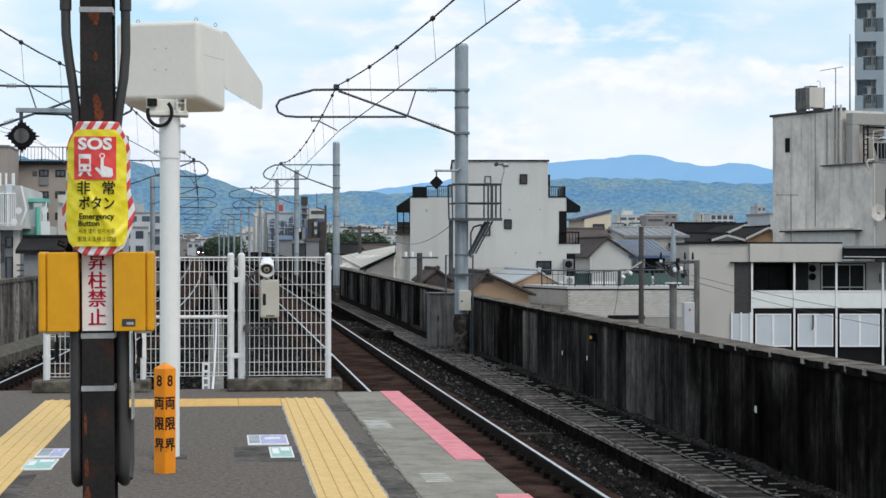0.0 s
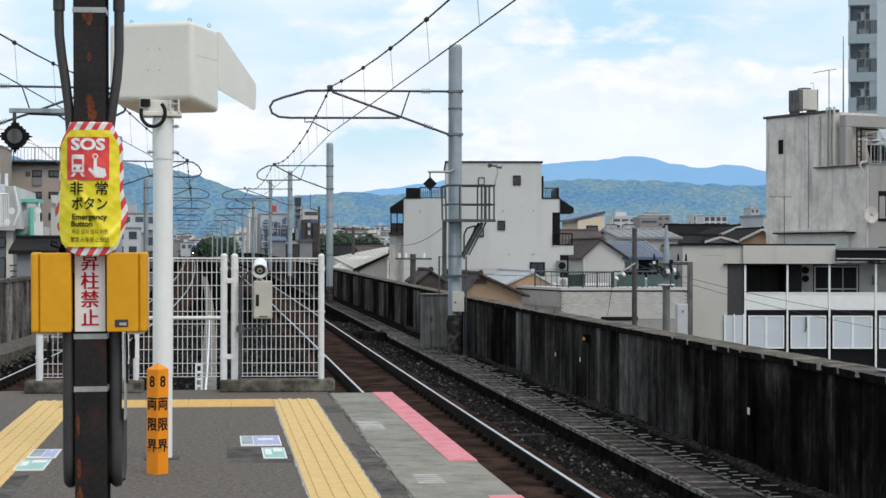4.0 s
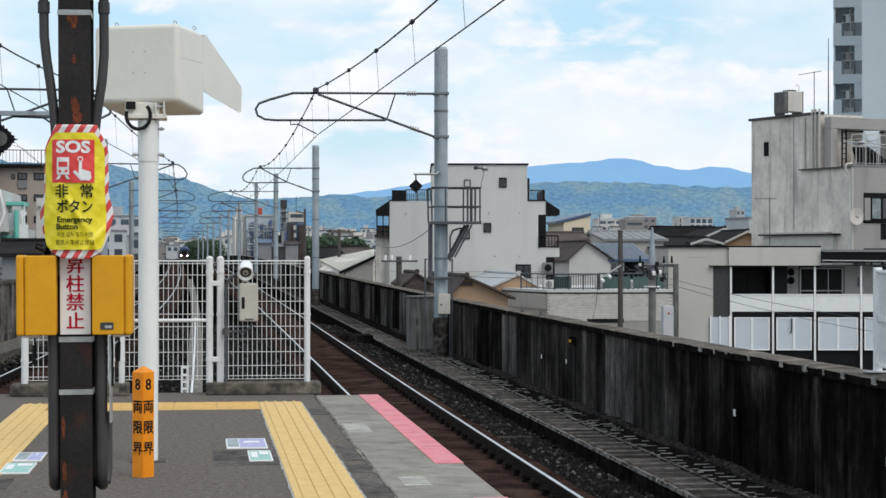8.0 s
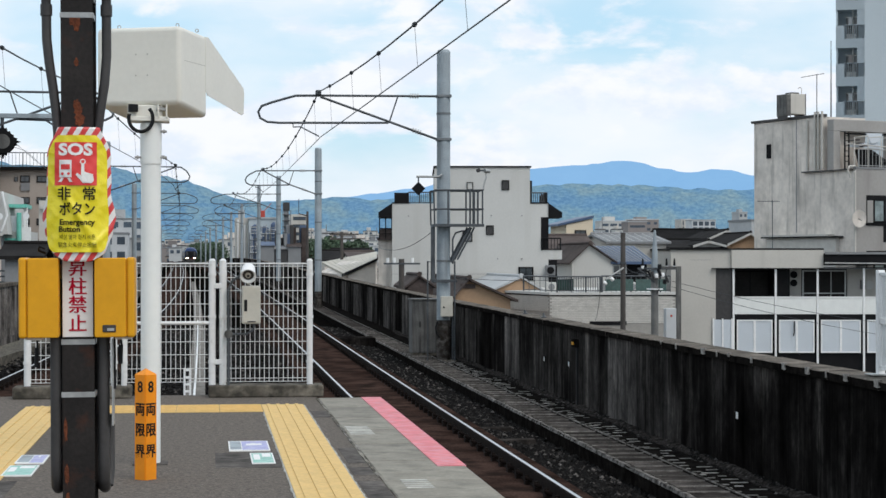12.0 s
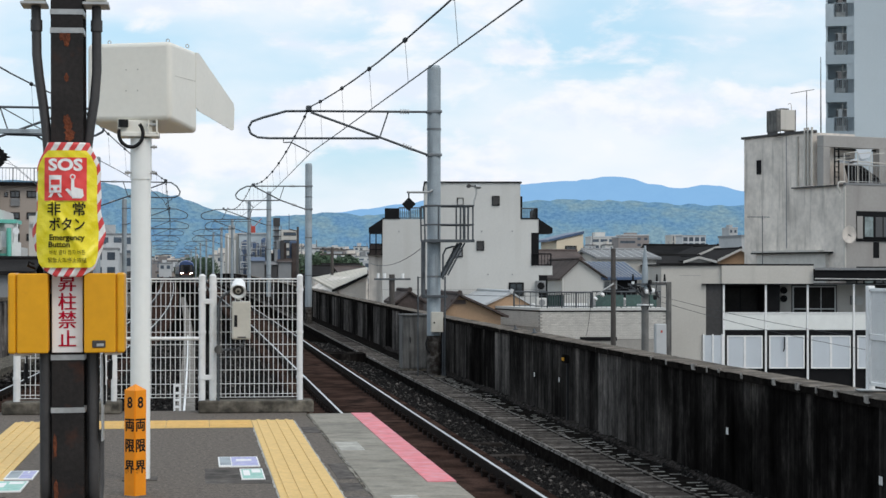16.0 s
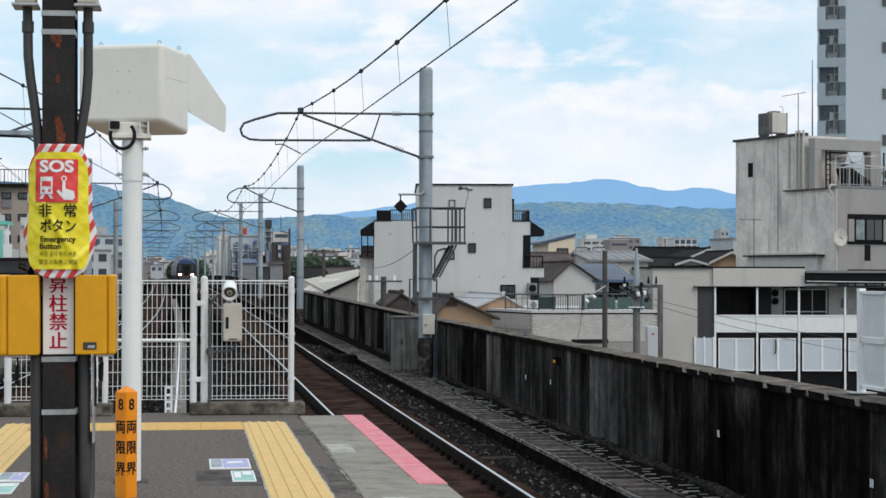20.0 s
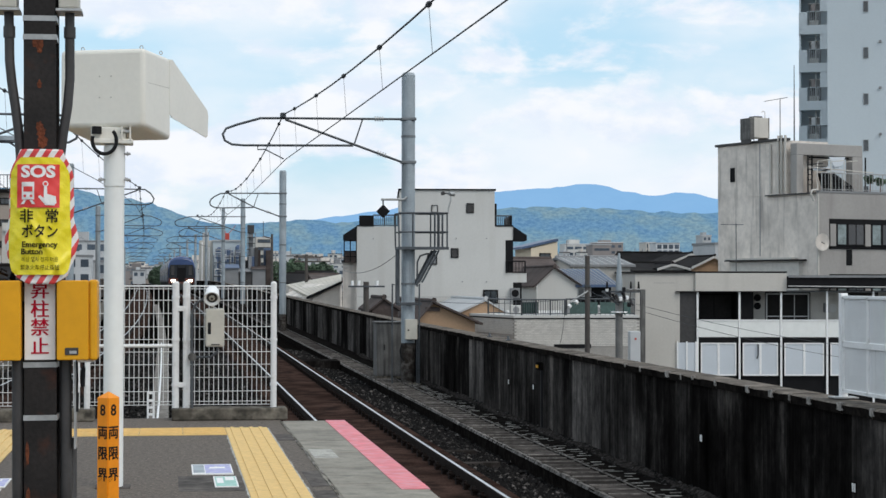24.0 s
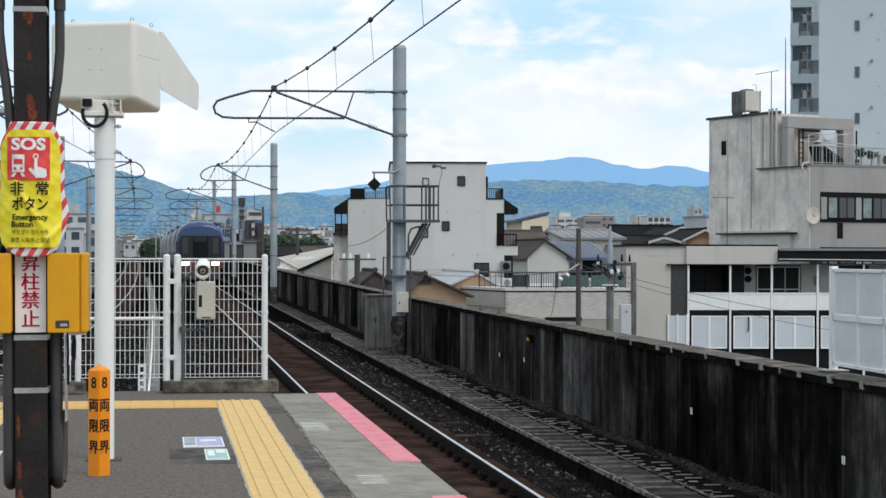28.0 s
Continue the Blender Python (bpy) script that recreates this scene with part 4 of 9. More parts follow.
def build_equipment_box():
    root = thing("equipment_box", "orange-yellow steel equipment boxes clamped to the column", "equipment box", pose(COL_X + 0.0082, COL_Y, 0, 0, -0.37, 0))
    for s in (-1, 1):
        a, b, c = ((-0.204, -0.172, -0.0635), (0.203, 0.172, 0.0615))[s > 0]
        body = part("housing", box_bm(min(a + s * -0.004, c), max(a + s * -0.004, c), -0.052, 0.12, 0.792, 1.071, 0.006, 2), M["box"], root)
        part("front_cover", box_bm(min(b, c), max(b, c), -0.064, -0.053, 0.790, 1.073, 0.004, 2), M["box"], body)
        part("end_cap", box_bm(min(a, b - s * -0.003), max(a, b - s * -0.003), -0.060, 0.125, 0.788, 1.075, 0.009, 3), M["box"], body)
    for x, z0, z1 in ((-0.148, 0.681, 0.79), (0.150, 0.69, 0.79), (0.127, 0.60, 0.79)):
        tail = part("hanging_cable", tube_bm([(x, 0.03, z1), (x + 0.002, 0.03, (z0 + z1) / 2 + 0.02), (x - 0.002, 0.03, z0 + 0.01)], 0.004, 6), M["black"], root, "short black cable tail")
        part("cable_sleeve", tube_bm([(x, 0.03, z0 + 0.07), (x - 0.002, 0.03, z0)], 0.0078, 8), M["black"], tail)
    for x in (-0.16, 0.16):
        part("box_foot", box_bm(x - 0.03, x + 0.03, 0.0, 0.1, 0.779, 0.789, 0.002, 1), M["white"], root, "white mounting foot under the box")
    plate = part("type_plate", box_bm(0.090, 0.137, -0.068, -0.0645, 0.808, 0.834, 0.002, 1), M["conduit"], root, "dark metal type plate")
    part("plate_bar", box_bm(0.106, 0.131, -0.0695, -0.068, 0.813, 0.823), M["band"], plate)
    strip = tagged(part("warning_strip", box_bm(-0.054, 0.054, -0.012, -0.004, 0.790, 1.10, 0.001, 1), M["print_white"]),
                   "white warning strip with red lettering on the column", "sign")
    strip.matrix_basis = pose(COL_X + 0.0082, COL_Y, 0, 0, -0.37, 0)
    for ch, z in (("昇", 1.034), ("柱", 0.967), ("禁", 0.902), ("止", 0.834)):
        for k in (-1, 1):
            letters(ch, 0.066, M["red_ink"], strip, pose(0.0011 * k, -0.0135 - 0.0003 * k, z), bold=0.0003)


SIGN_X = -0.449


def sign_front(x, z):
    """The bulging front of the padded cover."""
    crease = 0.008 * math.exp(-((x + 0.55 * (z - 1.26) + 0.02) / 0.010) ** 2) * (z < 1.33) + 0.007 * math.exp(-((x - 0.9 * (z - 1.12) - 0.06) / 0.012) ** 2) * (z < 1.2)
    crease += 0.006 * math.exp(-((x + 0.8 * (z - 1.33) + 0.085) / 0.009) ** 2)
    return 6.715 + 0.05 * min(1.5, (x / 0.115) ** 2) + 0.002 * math.sin(z * 31 + x * 23) + 0.0012 * math.sin(z * 70 - x * 85) + 0.0007 * math.sin(z * 150 + x * 120) - crease


def build_sos_cover():
    root = thing("button_cover", "padded yellow vinyl cover with striped border wrapped round the column", "sign", pose(SIGN_X, 0, 0))
    rows = ((1.060, 0.044), (1.075, 0.072), (1.09, 0.092), (1.125, 0.102), (1.16, 0.120), (1.21, 0.130), (1.245, 0.123), (1.31, 0.113), (1.36, 0.112), (1.43, 0.114), (1.48, 0.100), (1.515, 0.084), (1.537, 0.074))
    def width(z):
        for (za, wa), (zb, wb) in zip(rows, rows[1:]):
            if z <= zb:
                return wa + (wb - wa) * max(0, z - za) / (zb - za)
        return rows[-1][1]
    bm = bmesh.new()
    grid = []
    nz, nx = 60, 30
    for i in range(nz + 1):
        z = 1.060 + (1.537 - 1.060) * i / nz
        w = width(z) * (1 + 0.02 * math.sin(z * 57))
        row = []
        for j in range(nx + 1):
            x = w * (2 * j / nx - 1)
            row.append(bm.verts.new((x, sign_front(x, z), z)))
        for x in (w, -w):
            row.append(bm.verts.new((x * 0.92, 6.91, z)))
        grid.append(row)
    n = nx + 3
    for ra, rb in zip(grid, grid[1:]):
        for k in range(n):
            bm.faces.new((ra[k], ra[(k + 1) % n], rb[(k + 1) % n], rb[k])).smooth = True
    bm.faces.new(grid[0][::-1])
    bm.faces.new(grid[-1])
    bmesh.ops.recalc_face_normals(bm, faces=bm.faces[:])
    part("padded_cover", bm, striped_vinyl(), root, "red and white striped vinyl border")
    # yellow printed field
    bm = bmesh.new()
    edge = ((1.093, 0.084), (1.105, 0.098), (1.14, 0.107), (1.22, 0.110), (1.30, 0.104), (1.42, 0.104), (1.455, 0.101), (1.49, 0.083), (1.508, 0.066))
    grid = []
    for i in range(61):
        z = 1.093 + (1.508 - 1.093) * i / 60
        for (za, wa), (zb, wb) in zip(edge, edge[1:]):
            if z <= zb + 1e-6:
                w = wa + (wb - wa) * (z - za) / (zb - za)
                break
        grid.append([bm.verts.new((w * (2 * j / 30 - 1) - 0.004, sign_front(w * (2 * j / 30 - 1) - 0.004, z) - 0.0085, z)) for j in range(31)])
    for ra, rb in zip(grid, grid[1:]):
        for j in range(30):
            bm.faces.new((ra[j], ra[j + 1], rb[j + 1], rb[j])).smooth = True
    part("yellow_field", bm, M["vinyl"], root, "bright yellow printed field")
    def hug(ob, lift):
        """Lay a flat printed piece on the bulging front."""
        m = ob.matrix_basis.copy()
        for v in ob.data.vertices:
            p = m @ v.co
            v.co = (p.x, sign_front(p.x, p.z) - lift, p.z)
        ob.matrix_basis = Matrix()
        return ob
    def grid_plate(x0, x1, z0, z1, name, material, lift):
        bm = bmesh.new()
        g = [[bm.verts.new((x0 + (x1 - x0) * j / 20, 0, z0 + (z1 - z0) * i / 20)) for j in range(21)] for i in range(21)]
        for ra, rb in zip(g, g[1:]):
            for j in range(20):
                bm.faces.new((ra[j], ra[j + 1], rb[j + 1], rb[j])).smooth = True
        return hug(part(name, bm, material, root), lift)
    def outline(points, name, material, lift):
        bm = bmesh.new()
        bm.faces.new([bm.verts.new((x, 0, z)) for x, z in points])
        bmesh.ops.triangulate(bm, faces=bm.faces[:])
        bmesh.ops.recalc_face_normals(bm, faces=bm.faces[:])
        return hug(part(name, bm, material, root), lift)
    def ink(text, size, x, z, material, bold=0.0, squeeze=1.0, lift=0.0130):
        return hug(letters(text, size, material, root, pose(x, 0, z), depth=0, bold=bold, squeeze=squeeze), lift)
    grid_plate(-0.083, 0.065, 1.330, 1.483, "red_panel", M["red"], 0.0130)
    ink("SOS", 0.057, -0.009, 1.455, M["print_white"], 0.0022, 1.2, 0.0155)
    # train pictogram
    def disc(x, z, r, k=14, sx=1.0):
        return [(x + r * sx * math.cos(2 * math.pi * i / k), z + r * math.sin(2 * math.pi * i / k)) for i in range(k)]
    grid_plate(-0.066, -0.022, 1.358, 1.420, "pictogram_train", M["print_white"], 0.0150)
    grid_plate(-0.060, -0.028, 1.386, 1.404, "pictogram_window", M["red"], 0.0167)
    outline(disc(-0.055, 1.371, 0.005), "pictogram_lamp", M["red"], 0.0167)
    outline(disc(-0.033, 1.371, 0.005), "pictogram_lamp", M["red"], 0.0167)
    outline([(-0.060, 1.356), (-0.050, 1.356), (-0.058, 1.342), (-0.070, 1.342)], "pictogram_foot", M["print_white"], 0.0150)
    outline([(-0.038, 1.356), (-0.028, 1.356), (-0.018, 1.342), (-0.030, 1.342)], "pictogram_foot", M["print_white"], 0.0150)
    # pointing finger pictogram
    for pts in ([(0.012, 1.410), (0.022, 1.410), (0.023, 1.366), (0.011, 1.366)], [(0.011, 1.373), (0.024, 1.378), (0.052, 1.370), (0.055, 1.347), (0.047, 1.338), (0.016, 1.338)],
                [(-0.009, 1.368), (-0.002, 1.374), (0.014, 1.362), (0.017, 1.339)]):
        outline(pts, "pictogram_finger", M["print_white"], 0.0150)
    outline(disc(0.0315, 1.356, 0.0165, sx=1.25), "pictogram_palm", M["print_white"], 0.0156)
    outline(disc(0.017, 1.414, 0.010), "pictogram_button", M["print_white"], 0.0150)
    outline(disc(0.017, 1.414, 0.006), "pictogram_button_hole", M["red"], 0.0167)
    ink("非", 0.051, -0.049, 1.297, M["ink"], 0.0006)
    ink("常", 0.051, 0.039, 1.297, M["ink"], 0.0006)
    ink("ボタン", 0.051, -0.003, 1.243, M["ink"], 0.0008, 0.84)
    ink("Emergency", 0.0285, -0.004, 1.199, M["ink"], 0.0007, 0.98)
    ink("Button", 0.0285, -0.030, 1.174, M["ink"], 0.0007, 0.98)
    ink("비상 열차 정지 버튼", 0.0195, -0.002, 1.146, M["ink"], 0.0, 0.80)
    ink("緊急火车停止按钮", 0.0195, -0.002, 1.118, M["ink"], 0.0, 0.88)
    # cable tie at the lower edge
    part("cable_tie", tube_bm([(-0.12, 6.80, 1.09), (-0.145, 6.79, 1.10), (-0.14, 6.78, 1.115), (-0.12, 6.78, 1.105)], 0.005, 6), M["black"], root)


def build_limit_post():
    root = thing("limit_post", "orange square post with a pointed top and black lettering", "marker post", pose(-0.29, 9.17, 0))
    bm = bmesh.new()
    r = 0.0545
    lo = [bm.verts.new((r * math.cos(a), r * math.sin(a), 0)) for a in (-math.pi / 2, 0, math.pi / 2, math.pi)]
    hi = [bm.verts.new((v.co.x, v.co.y, 0.508)) for v in lo]
    top = bm.verts.new((0, 0, 0.538))
    bm.faces.new(lo[::-1])
    for k in range(4):
        bm.faces.new((lo[k], lo[(k + 1) % 4], hi[(k + 1) % 4], hi[k]))
        bm.faces.new((hi[k], hi[(k + 1) % 4], top))
    bmesh.ops.bevel(bm, geom=[e for e in bm.edges if abs(e.verts[0].co.x - e.verts[1].co.x) < 1e-6 and abs(e.verts[0].co.y - e.verts[1].co.y) < 1e-6], offset=0.004, segments=2, affect="EDGES")
    part("post_body", bm, M["orange"], root)
    for s in (-1, 1):
        for ch, z, size in (("8", 0.447, 0.074), ("両", 0.338, 0.068), ("限", 0.238, 0.068), ("界", 0.135, 0.068)):
            letters(ch, size, M["ink"], root, pose(s * 0.0255, -0.0298, z, 0, 0, s * 45), bold=0.0014)


def build_monitor():
    """A hooded platform screen on a white pole; its back is towards the platform."""
    root = thing("hooded_monitor", "cream steel platform monitor housing with visor on a white pole", "monitor", pose(-0.287, 9.87, 0))
    pole = part("pole", tube_bm([(0, 0, 0), (0, 0, 1.78)], 0.0515, 24), M["pole_white"], root, "white painted steel pole")
    part("pole_sleeve", tube_bm([(0, 0, 1.565), (0, 0, 1.775)], 0.0555, 24), M["pole_white"], pole)
    for z, s in ((1.60, 1), (1.735, 1), (1.60, -1)):
        b = part("bolt", tube_bm([(s * 0.045, -0.02, z), (s * 0.083, -0.02, z)], 0.006, 8), M["band"], pole)
        part("bolt_head", tube_bm([(s * 0.064, -0.02, z), (s * 0.071, -0.02, z)], 0.011, 6), M["band"], b)
    part("base_mortar", box_bm(-0.09, 0.09, -0.09, 0.09, -0.005, 0.005), M["patch"], root, "darker square at the pole's foot")
    bm = prism_bm([(-0.035, -0.047), (0.335, -0.092), (0.335, 0.350), (-0.035, 0.364)], -0.295, 0.18, "x")
    bmesh.ops.bevel(bm, geom=bm.edges[:], offset=0.026, segments=4, affect="EDGES", profile=0.5)
    for f in bm.faces:
        f.smooth = len(f.verts) == 4 and f.calc_area() < 0.02
    head = part("housing", bm, M["cream"], root, at=pose(0, 0, 1.918, 0, 0, -22))
    part("side_seam", box_bm(0.178, 0.1812, 0.333, 0.3365, 0.03, 0.325), M["beige"], head)
    part("side_panel_line", box_bm(0.178, 0.1808, 0.02, 0.33, 0.186, 0.189), M["beige"], head)
    for x in (-0.02, 0.045):
        for z in (0.11, 0.22):
            part("screw", tube_bm([(x - 0.05, -0.0345, z), (x - 0.05, -0.0375, z)], 0.0045, 8), M["beige"], head)
    # visor: two tapered cheeks and a sloping top
    cheek = [(0.305, 0.335), (0.345, 0.345), (0.87, 0.118), (0.885, 0.088), (0.875, -0.028), (0.85, -0.036), (0.36, 0.03), (0.305, 0.05)]
    for x in (-0.297, 0.1785):
        part("visor_cheek", prism_bm(cheek, x, x + 0.0035, "x"), M["cream"], head)
    bm = prism_bm([(0.30, 0.342), (0.345, 0.346), (0.87, 0.119), (0.87, 0.115), (0.345, 0.342), (0.30, 0.338)], -0.293, 0.178, "x")
    part("visor_top", bm, M["cream"], head)
    # lifting eyes
    for x, y in ((-0.19, 0.02), (0.14, 0.02), (0.15, 0.26)):
        pts = [(x + 0.009 * math.cos(a * 0.5236), y, 0.364 + 0.009 + 0.009 * math.sin(a * 0.5236)) for a in range(13)]
        part("lifting_eye", tube_bm(pts, 0.0025, 6), M["band"], head)
    # mounting bracket
    br = part("bracket", box_bm(-0.11, 0.095, -0.07, 0.09, 1.785, 1.81, 0.004, 1), M["cream"], root)
    part("bracket_cheek", box_bm(0.035, 0.043, -0.07, 0.1, 1.80, 1.872), M["cream"], br)
    part("bracket_cheek", box_bm(0.078, 0.086, -0.07, 0.1, 1.80, 1.872), M["cream"], br)
    part("bracket_block", box_bm(-0.12, 0.06, -0.035, 0.1, 1.805, 1.872, 0.004, 1), M["cream"], br)
    part("bracket_bolt", tube_bm([(0.03, -0.04, 1.85), (0.085, -0.04, 1.85)], 0.01, 8), M["band"], br)
    part("cable_gland", tube_bm([(-0.09, -0.055, 1.835), (-0.09, -0.055, 1.873)], 0.026, 10), M["black"], root)
    arc = [(-0.05 + 0.062 * math.cos(a), -0.075, 1.80 - 0.07 * math.sin(a)) for a in [math.pi * (-0.25 + 1.35 * i / 16) for i in range(17)]]
    part("cable", tube_bm(arc, 0.0095, 8), M["black"], root, "black looped cable")


def build_fence():
    root = thing("mesh_fence", "white welded mesh fence with a gate on concrete kerbs", "fence")
    Y = 14.60
    part("kerb", box_bm(0.017, 0.905, 14.47, 14.75, 0, 0.092, 0.012, 2), M["kerb"], root, "stained concrete kerb")
    part("kerb", box_bm(-1.462, -0.57, 14.47, 14.75, 0, 0.092, 0.012, 2), M["kerb"], root, "stained concrete kerb")
    post = None
    for x, r in ((0.803, 0.0235), (0.128, 0.0265), (0.046, 0.0265), (-0.628, 0.022), (-0.705, 0.024), (-1.362, 0.026)):
        p = part("post", tube_bm([(x, Y, 0.05), (x, Y, 1.055)], r, 14), M["fence"], root)
        part("post_cap", tube_bm([(x, Y, 1.055), (x, Y, 1.066), (x, Y, 1.072)], r + 0.002, 14, r * 0.4), M["fence"], p)
        for z in (0.27, 0.62, 0.95):
            part("clamp", tube_bm([(x, Y, z - 0.011), (x, Y, z + 0.011)], r + 0.005, 12), M["fence"], p)
    up = to_mesh("upright_wire", tube_bm([(0, 0, 0.112), (0, 0, 1.035)], 0.0028, 5), M["fence"])
    for x0, x1, low in ((0.155, 0.782, 0.135), (-0.606, 0.026, 0.135), (-1.335, -0.73, 0.135)):
        panel = part("panel_edge", tube_bm([(x0, Y, 1.034), (x1, Y, 1.034)], 0.006, 6), M["fence"], root)
        bm_cross = to_mesh("cross_wire", tube_bm([(x0, Y - 0.008, 0), (x1, Y - 0.008, 0)], 0.0028, 5), M["fence"])
        for z in (0.116, 0.142, 0.22, 0.327, 0.427, 0.525, 0.622, 0.72, 0.823, 0.925, 1.013):
            o = new("cross_wire", bm_cross)
            o.parent, o.matrix_basis = panel, pose(0, 0, z)
        n = round((x1 - x0) / 0.0372)
        for i in range(n + 1):
            o = new("upright_wire", up)
            o.parent, o.matrix_basis = panel, pose(x0 + (x1 - x0) * i / n, Y, 0)
    part("mid_rail", tube_bm([(-0.606, Y, 0.572), (0.03, Y, 0.572)], 0.014, 8), M["fence"], root, "white gate rail")
    for z in (0.27, 0.86):
        part("hinge", box_bm(0.06, 0.118, Y - 0.026, Y - 0.01, z - 0.02, z + 0.02, 0.004, 1), M["fence"], root)
    # equipment hung on the fence
    ib = tagged(part("intercom_box", box_bm(0.272, 0.417, Y - 0.14, Y - 0.03, 0.567, 0.862, 0.014, 3), M["beige"]), "beige equipment box hung on the white fence", "equipment box")
    part("slot", box_bm(0.290, 0.314, Y - 0.1425, Y - 0.13, 0.665, 0.755), M["black"], ib)
    part("name_bar", box_bm(0.315, 0.38, Y - 0.1415, Y - 0.13, 0.58, 0.590), M["conduit"], ib)
    sp = thing("loudspeaker", "white horn loudspeaker on the fence", "loudspeaker", pose(0.322, Y - 0.13, 0.965, 30, 0, -3))
    bm = bmesh.new()
    prof = [(0.0, 0.062), (0.02, 0.057), (0.07, 0.055), (0.12, 0.05), (0.145, 0.03)]
    rings = [[bm.verts.new((r * math.cos(k * math.pi / 10), y - 0.06, r * math.sin(k * math.pi / 10))) for k in range(20)] for y, r in prof]
    inner = [[bm.verts.new((r * math.cos(k * math.pi / 10), y - 0.06, r * math.sin(k * math.pi / 10))) for k in range(20)] for y, r in ((0.0, 0.056), (0.03, 0.04), (0.09, 0.02))]
    for seq in (rings, inner):
        for ra, rb in zip(seq, seq[1:]):
            for k in range(20):
                bm.faces.new((ra[k], ra[(k + 1) % 20], rb[(k + 1) % 20], rb[k])).smooth = True
    for k in range(20):
        bm.faces.new((rings[0][k], rings[0][(k + 1) % 20], inner[0][(k + 1) % 20], inner[0][k]))
    bm.faces.new(rings[-1])
    bmesh.ops.recalc_face_normals(bm, faces=bm.faces[:])
    part("horn", bm, M["white"], sp)
    # dark disc paints the shade inside the horn's mouth
    part("horn_throat", tube_bm([(0, -0.040, 0), (0, -0.036, 0)], 0.043, 20), M["conduit"], sp, "dark disc for the shade inside the horn")
    part("horn_plug", tube_bm([(0, -0.052, 0), (0, -0.040, 0)], 0.016, 14), M["beige"], sp)
    part("throat", tube_bm([(0, -0.05, 0), (0, 0.03, 0)], 0.022, 14, 0.024), M["beige"], sp)
    part("driver", tube_bm([(0, -0.055, 0), (0, -0.045, 0)], 0.011, 10), M["conduit"], sp)
    part("foot", box_bm(-0.012, 0.012, 0.0, 0.04, -0.11, -0.05), M["beige"], sp)
    cp = thing("cable_riser", "grey conduit riser with a round junction box", "conduit", pose(0.172, Y - 0.07, 0))
    part("riser", tube_bm([(0, 0, 0), (0, 0, 0.84), (0.03, 0, 0.90), (0.09, -0.02, 0.94)], 0.0095, 8), M["galv_thin"], cp)
    part("junction_box", tube_bm([(0, -0.02, 0.487), (0, 0.03, 0.487)], 0.033, 16), M["grey_box"], cp)
    part("branch", tube_bm([(0, 0, 0.487), (0.14, 0, 0.487), (0.19, 0, 0.52), (0.2, 0, 0.57)], 0.0085, 8), M["galv_thin"], cp)


def build_between_tracks():
    """What is seen through the fence between the tracks."""
    root = thing("cable_trough", "pale concrete cable trough between the tracks", "cable trough", kind="structure")
    st = stations(lambda y: -0.19 + bend(y), 22, 140, 4, 0)
    bm = bmesh.new()
    add_sweep(bm, [(-0.17, -1.7), (0.17, -1.7), (0.17, -1.34), (-0.17, -1.34)], st)
    part("trough", bm, M["trough_pale"], root)
    tagged(part("white_pipe", tube_bm([(-0.21 + bend(y), y, -1.31 + rise(y)) for y in range(24, 70, 4)], 0.022, 8), M["white"]), "white pipe lying on the cable trough", "pipe")
    mb = thing("marker_rack", "small white ladder-shaped marker between the tracks", "marker", pose(-0.30, 30.0, -1.46))
    for x in (-0.045, 0.045):
        part("rack_post", box_bm(x - 0.016, x + 0.016, -0.02, 0.02, 0, 0.79, 0.004, 1), M["white"], mb)
    for z in (0.42, 0.53, 0.64, 0.76):
        part("rack_rung", box_bm(-0.032, 0.032, -0.015, 0.015, z - 0.018, z + 0.018), M["white"], mb)


def build_signal_lamp():
    root = thing("obstruction_signal", "black round warning lamp with a fringed rim hung from a bracket", "signal lamp", pose(-2.545, 24, 2.545) @ Matrix.Scale(1.06, 4))
    part("pole", tube_bm([(0.92, 0, -4.2), (0.92, 0, 0.36)], 0.045, 10), M["galv"], root)
    part("bracket", box_bm(-0.07, 0.92, -0.04, 0.04, 0.28, 0.335, 0.004, 1), M["galv"], root)
    part("hanger", tube_bm([(-0.01, 0, 0.14), (-0.01, 0, 0.29)], 0.022, 8), M["galv_thin"], root)
    part("bracket_brace", tube_bm([(0.15, 0.02, 0.27), (0.5, 0.02, 0.26), (0.9, 0.02, 0.0)], 0.012, 6), M["galv_thin"], root)
    part("lamp_body", tube_bm([(0, -0.06, 0), (0, 0.12, 0)], 0.135, 24), M["trim_black"], root)
    part("lens", tube_bm([(0, -0.075, 0), (0, -0.062, 0)], 0.088, 20), M["grey_box"], root, "dark glass lens")
    # serrated diamond hood round the lamp
    edge = []
    for k in range(40):
        a = (k / 40) * 4
        q, t = int(a), a - int(a)
        corners = ((0.2, 0), (0, 0.2), (-0.2, 0), (0, -0.2))
        x = corners[q][0] * (1 - t) + corners[(q + 1) % 4][0] * t
        z = corners[q][1] * (1 - t) + corners[(q + 1) % 4][1] * t
        n = 0.86 if k % 2 else 1.04
        edge.append((x * n, z * n))
    part("fringe", prism_bm(edge, -0.03, 0.03), M["trim_black"], root)


build_column()
build_equipment_box()
build_sos_cover()
build_limit_post()
build_monitor()
build_fence()
build_between_tracks()
build_signal_lamp()

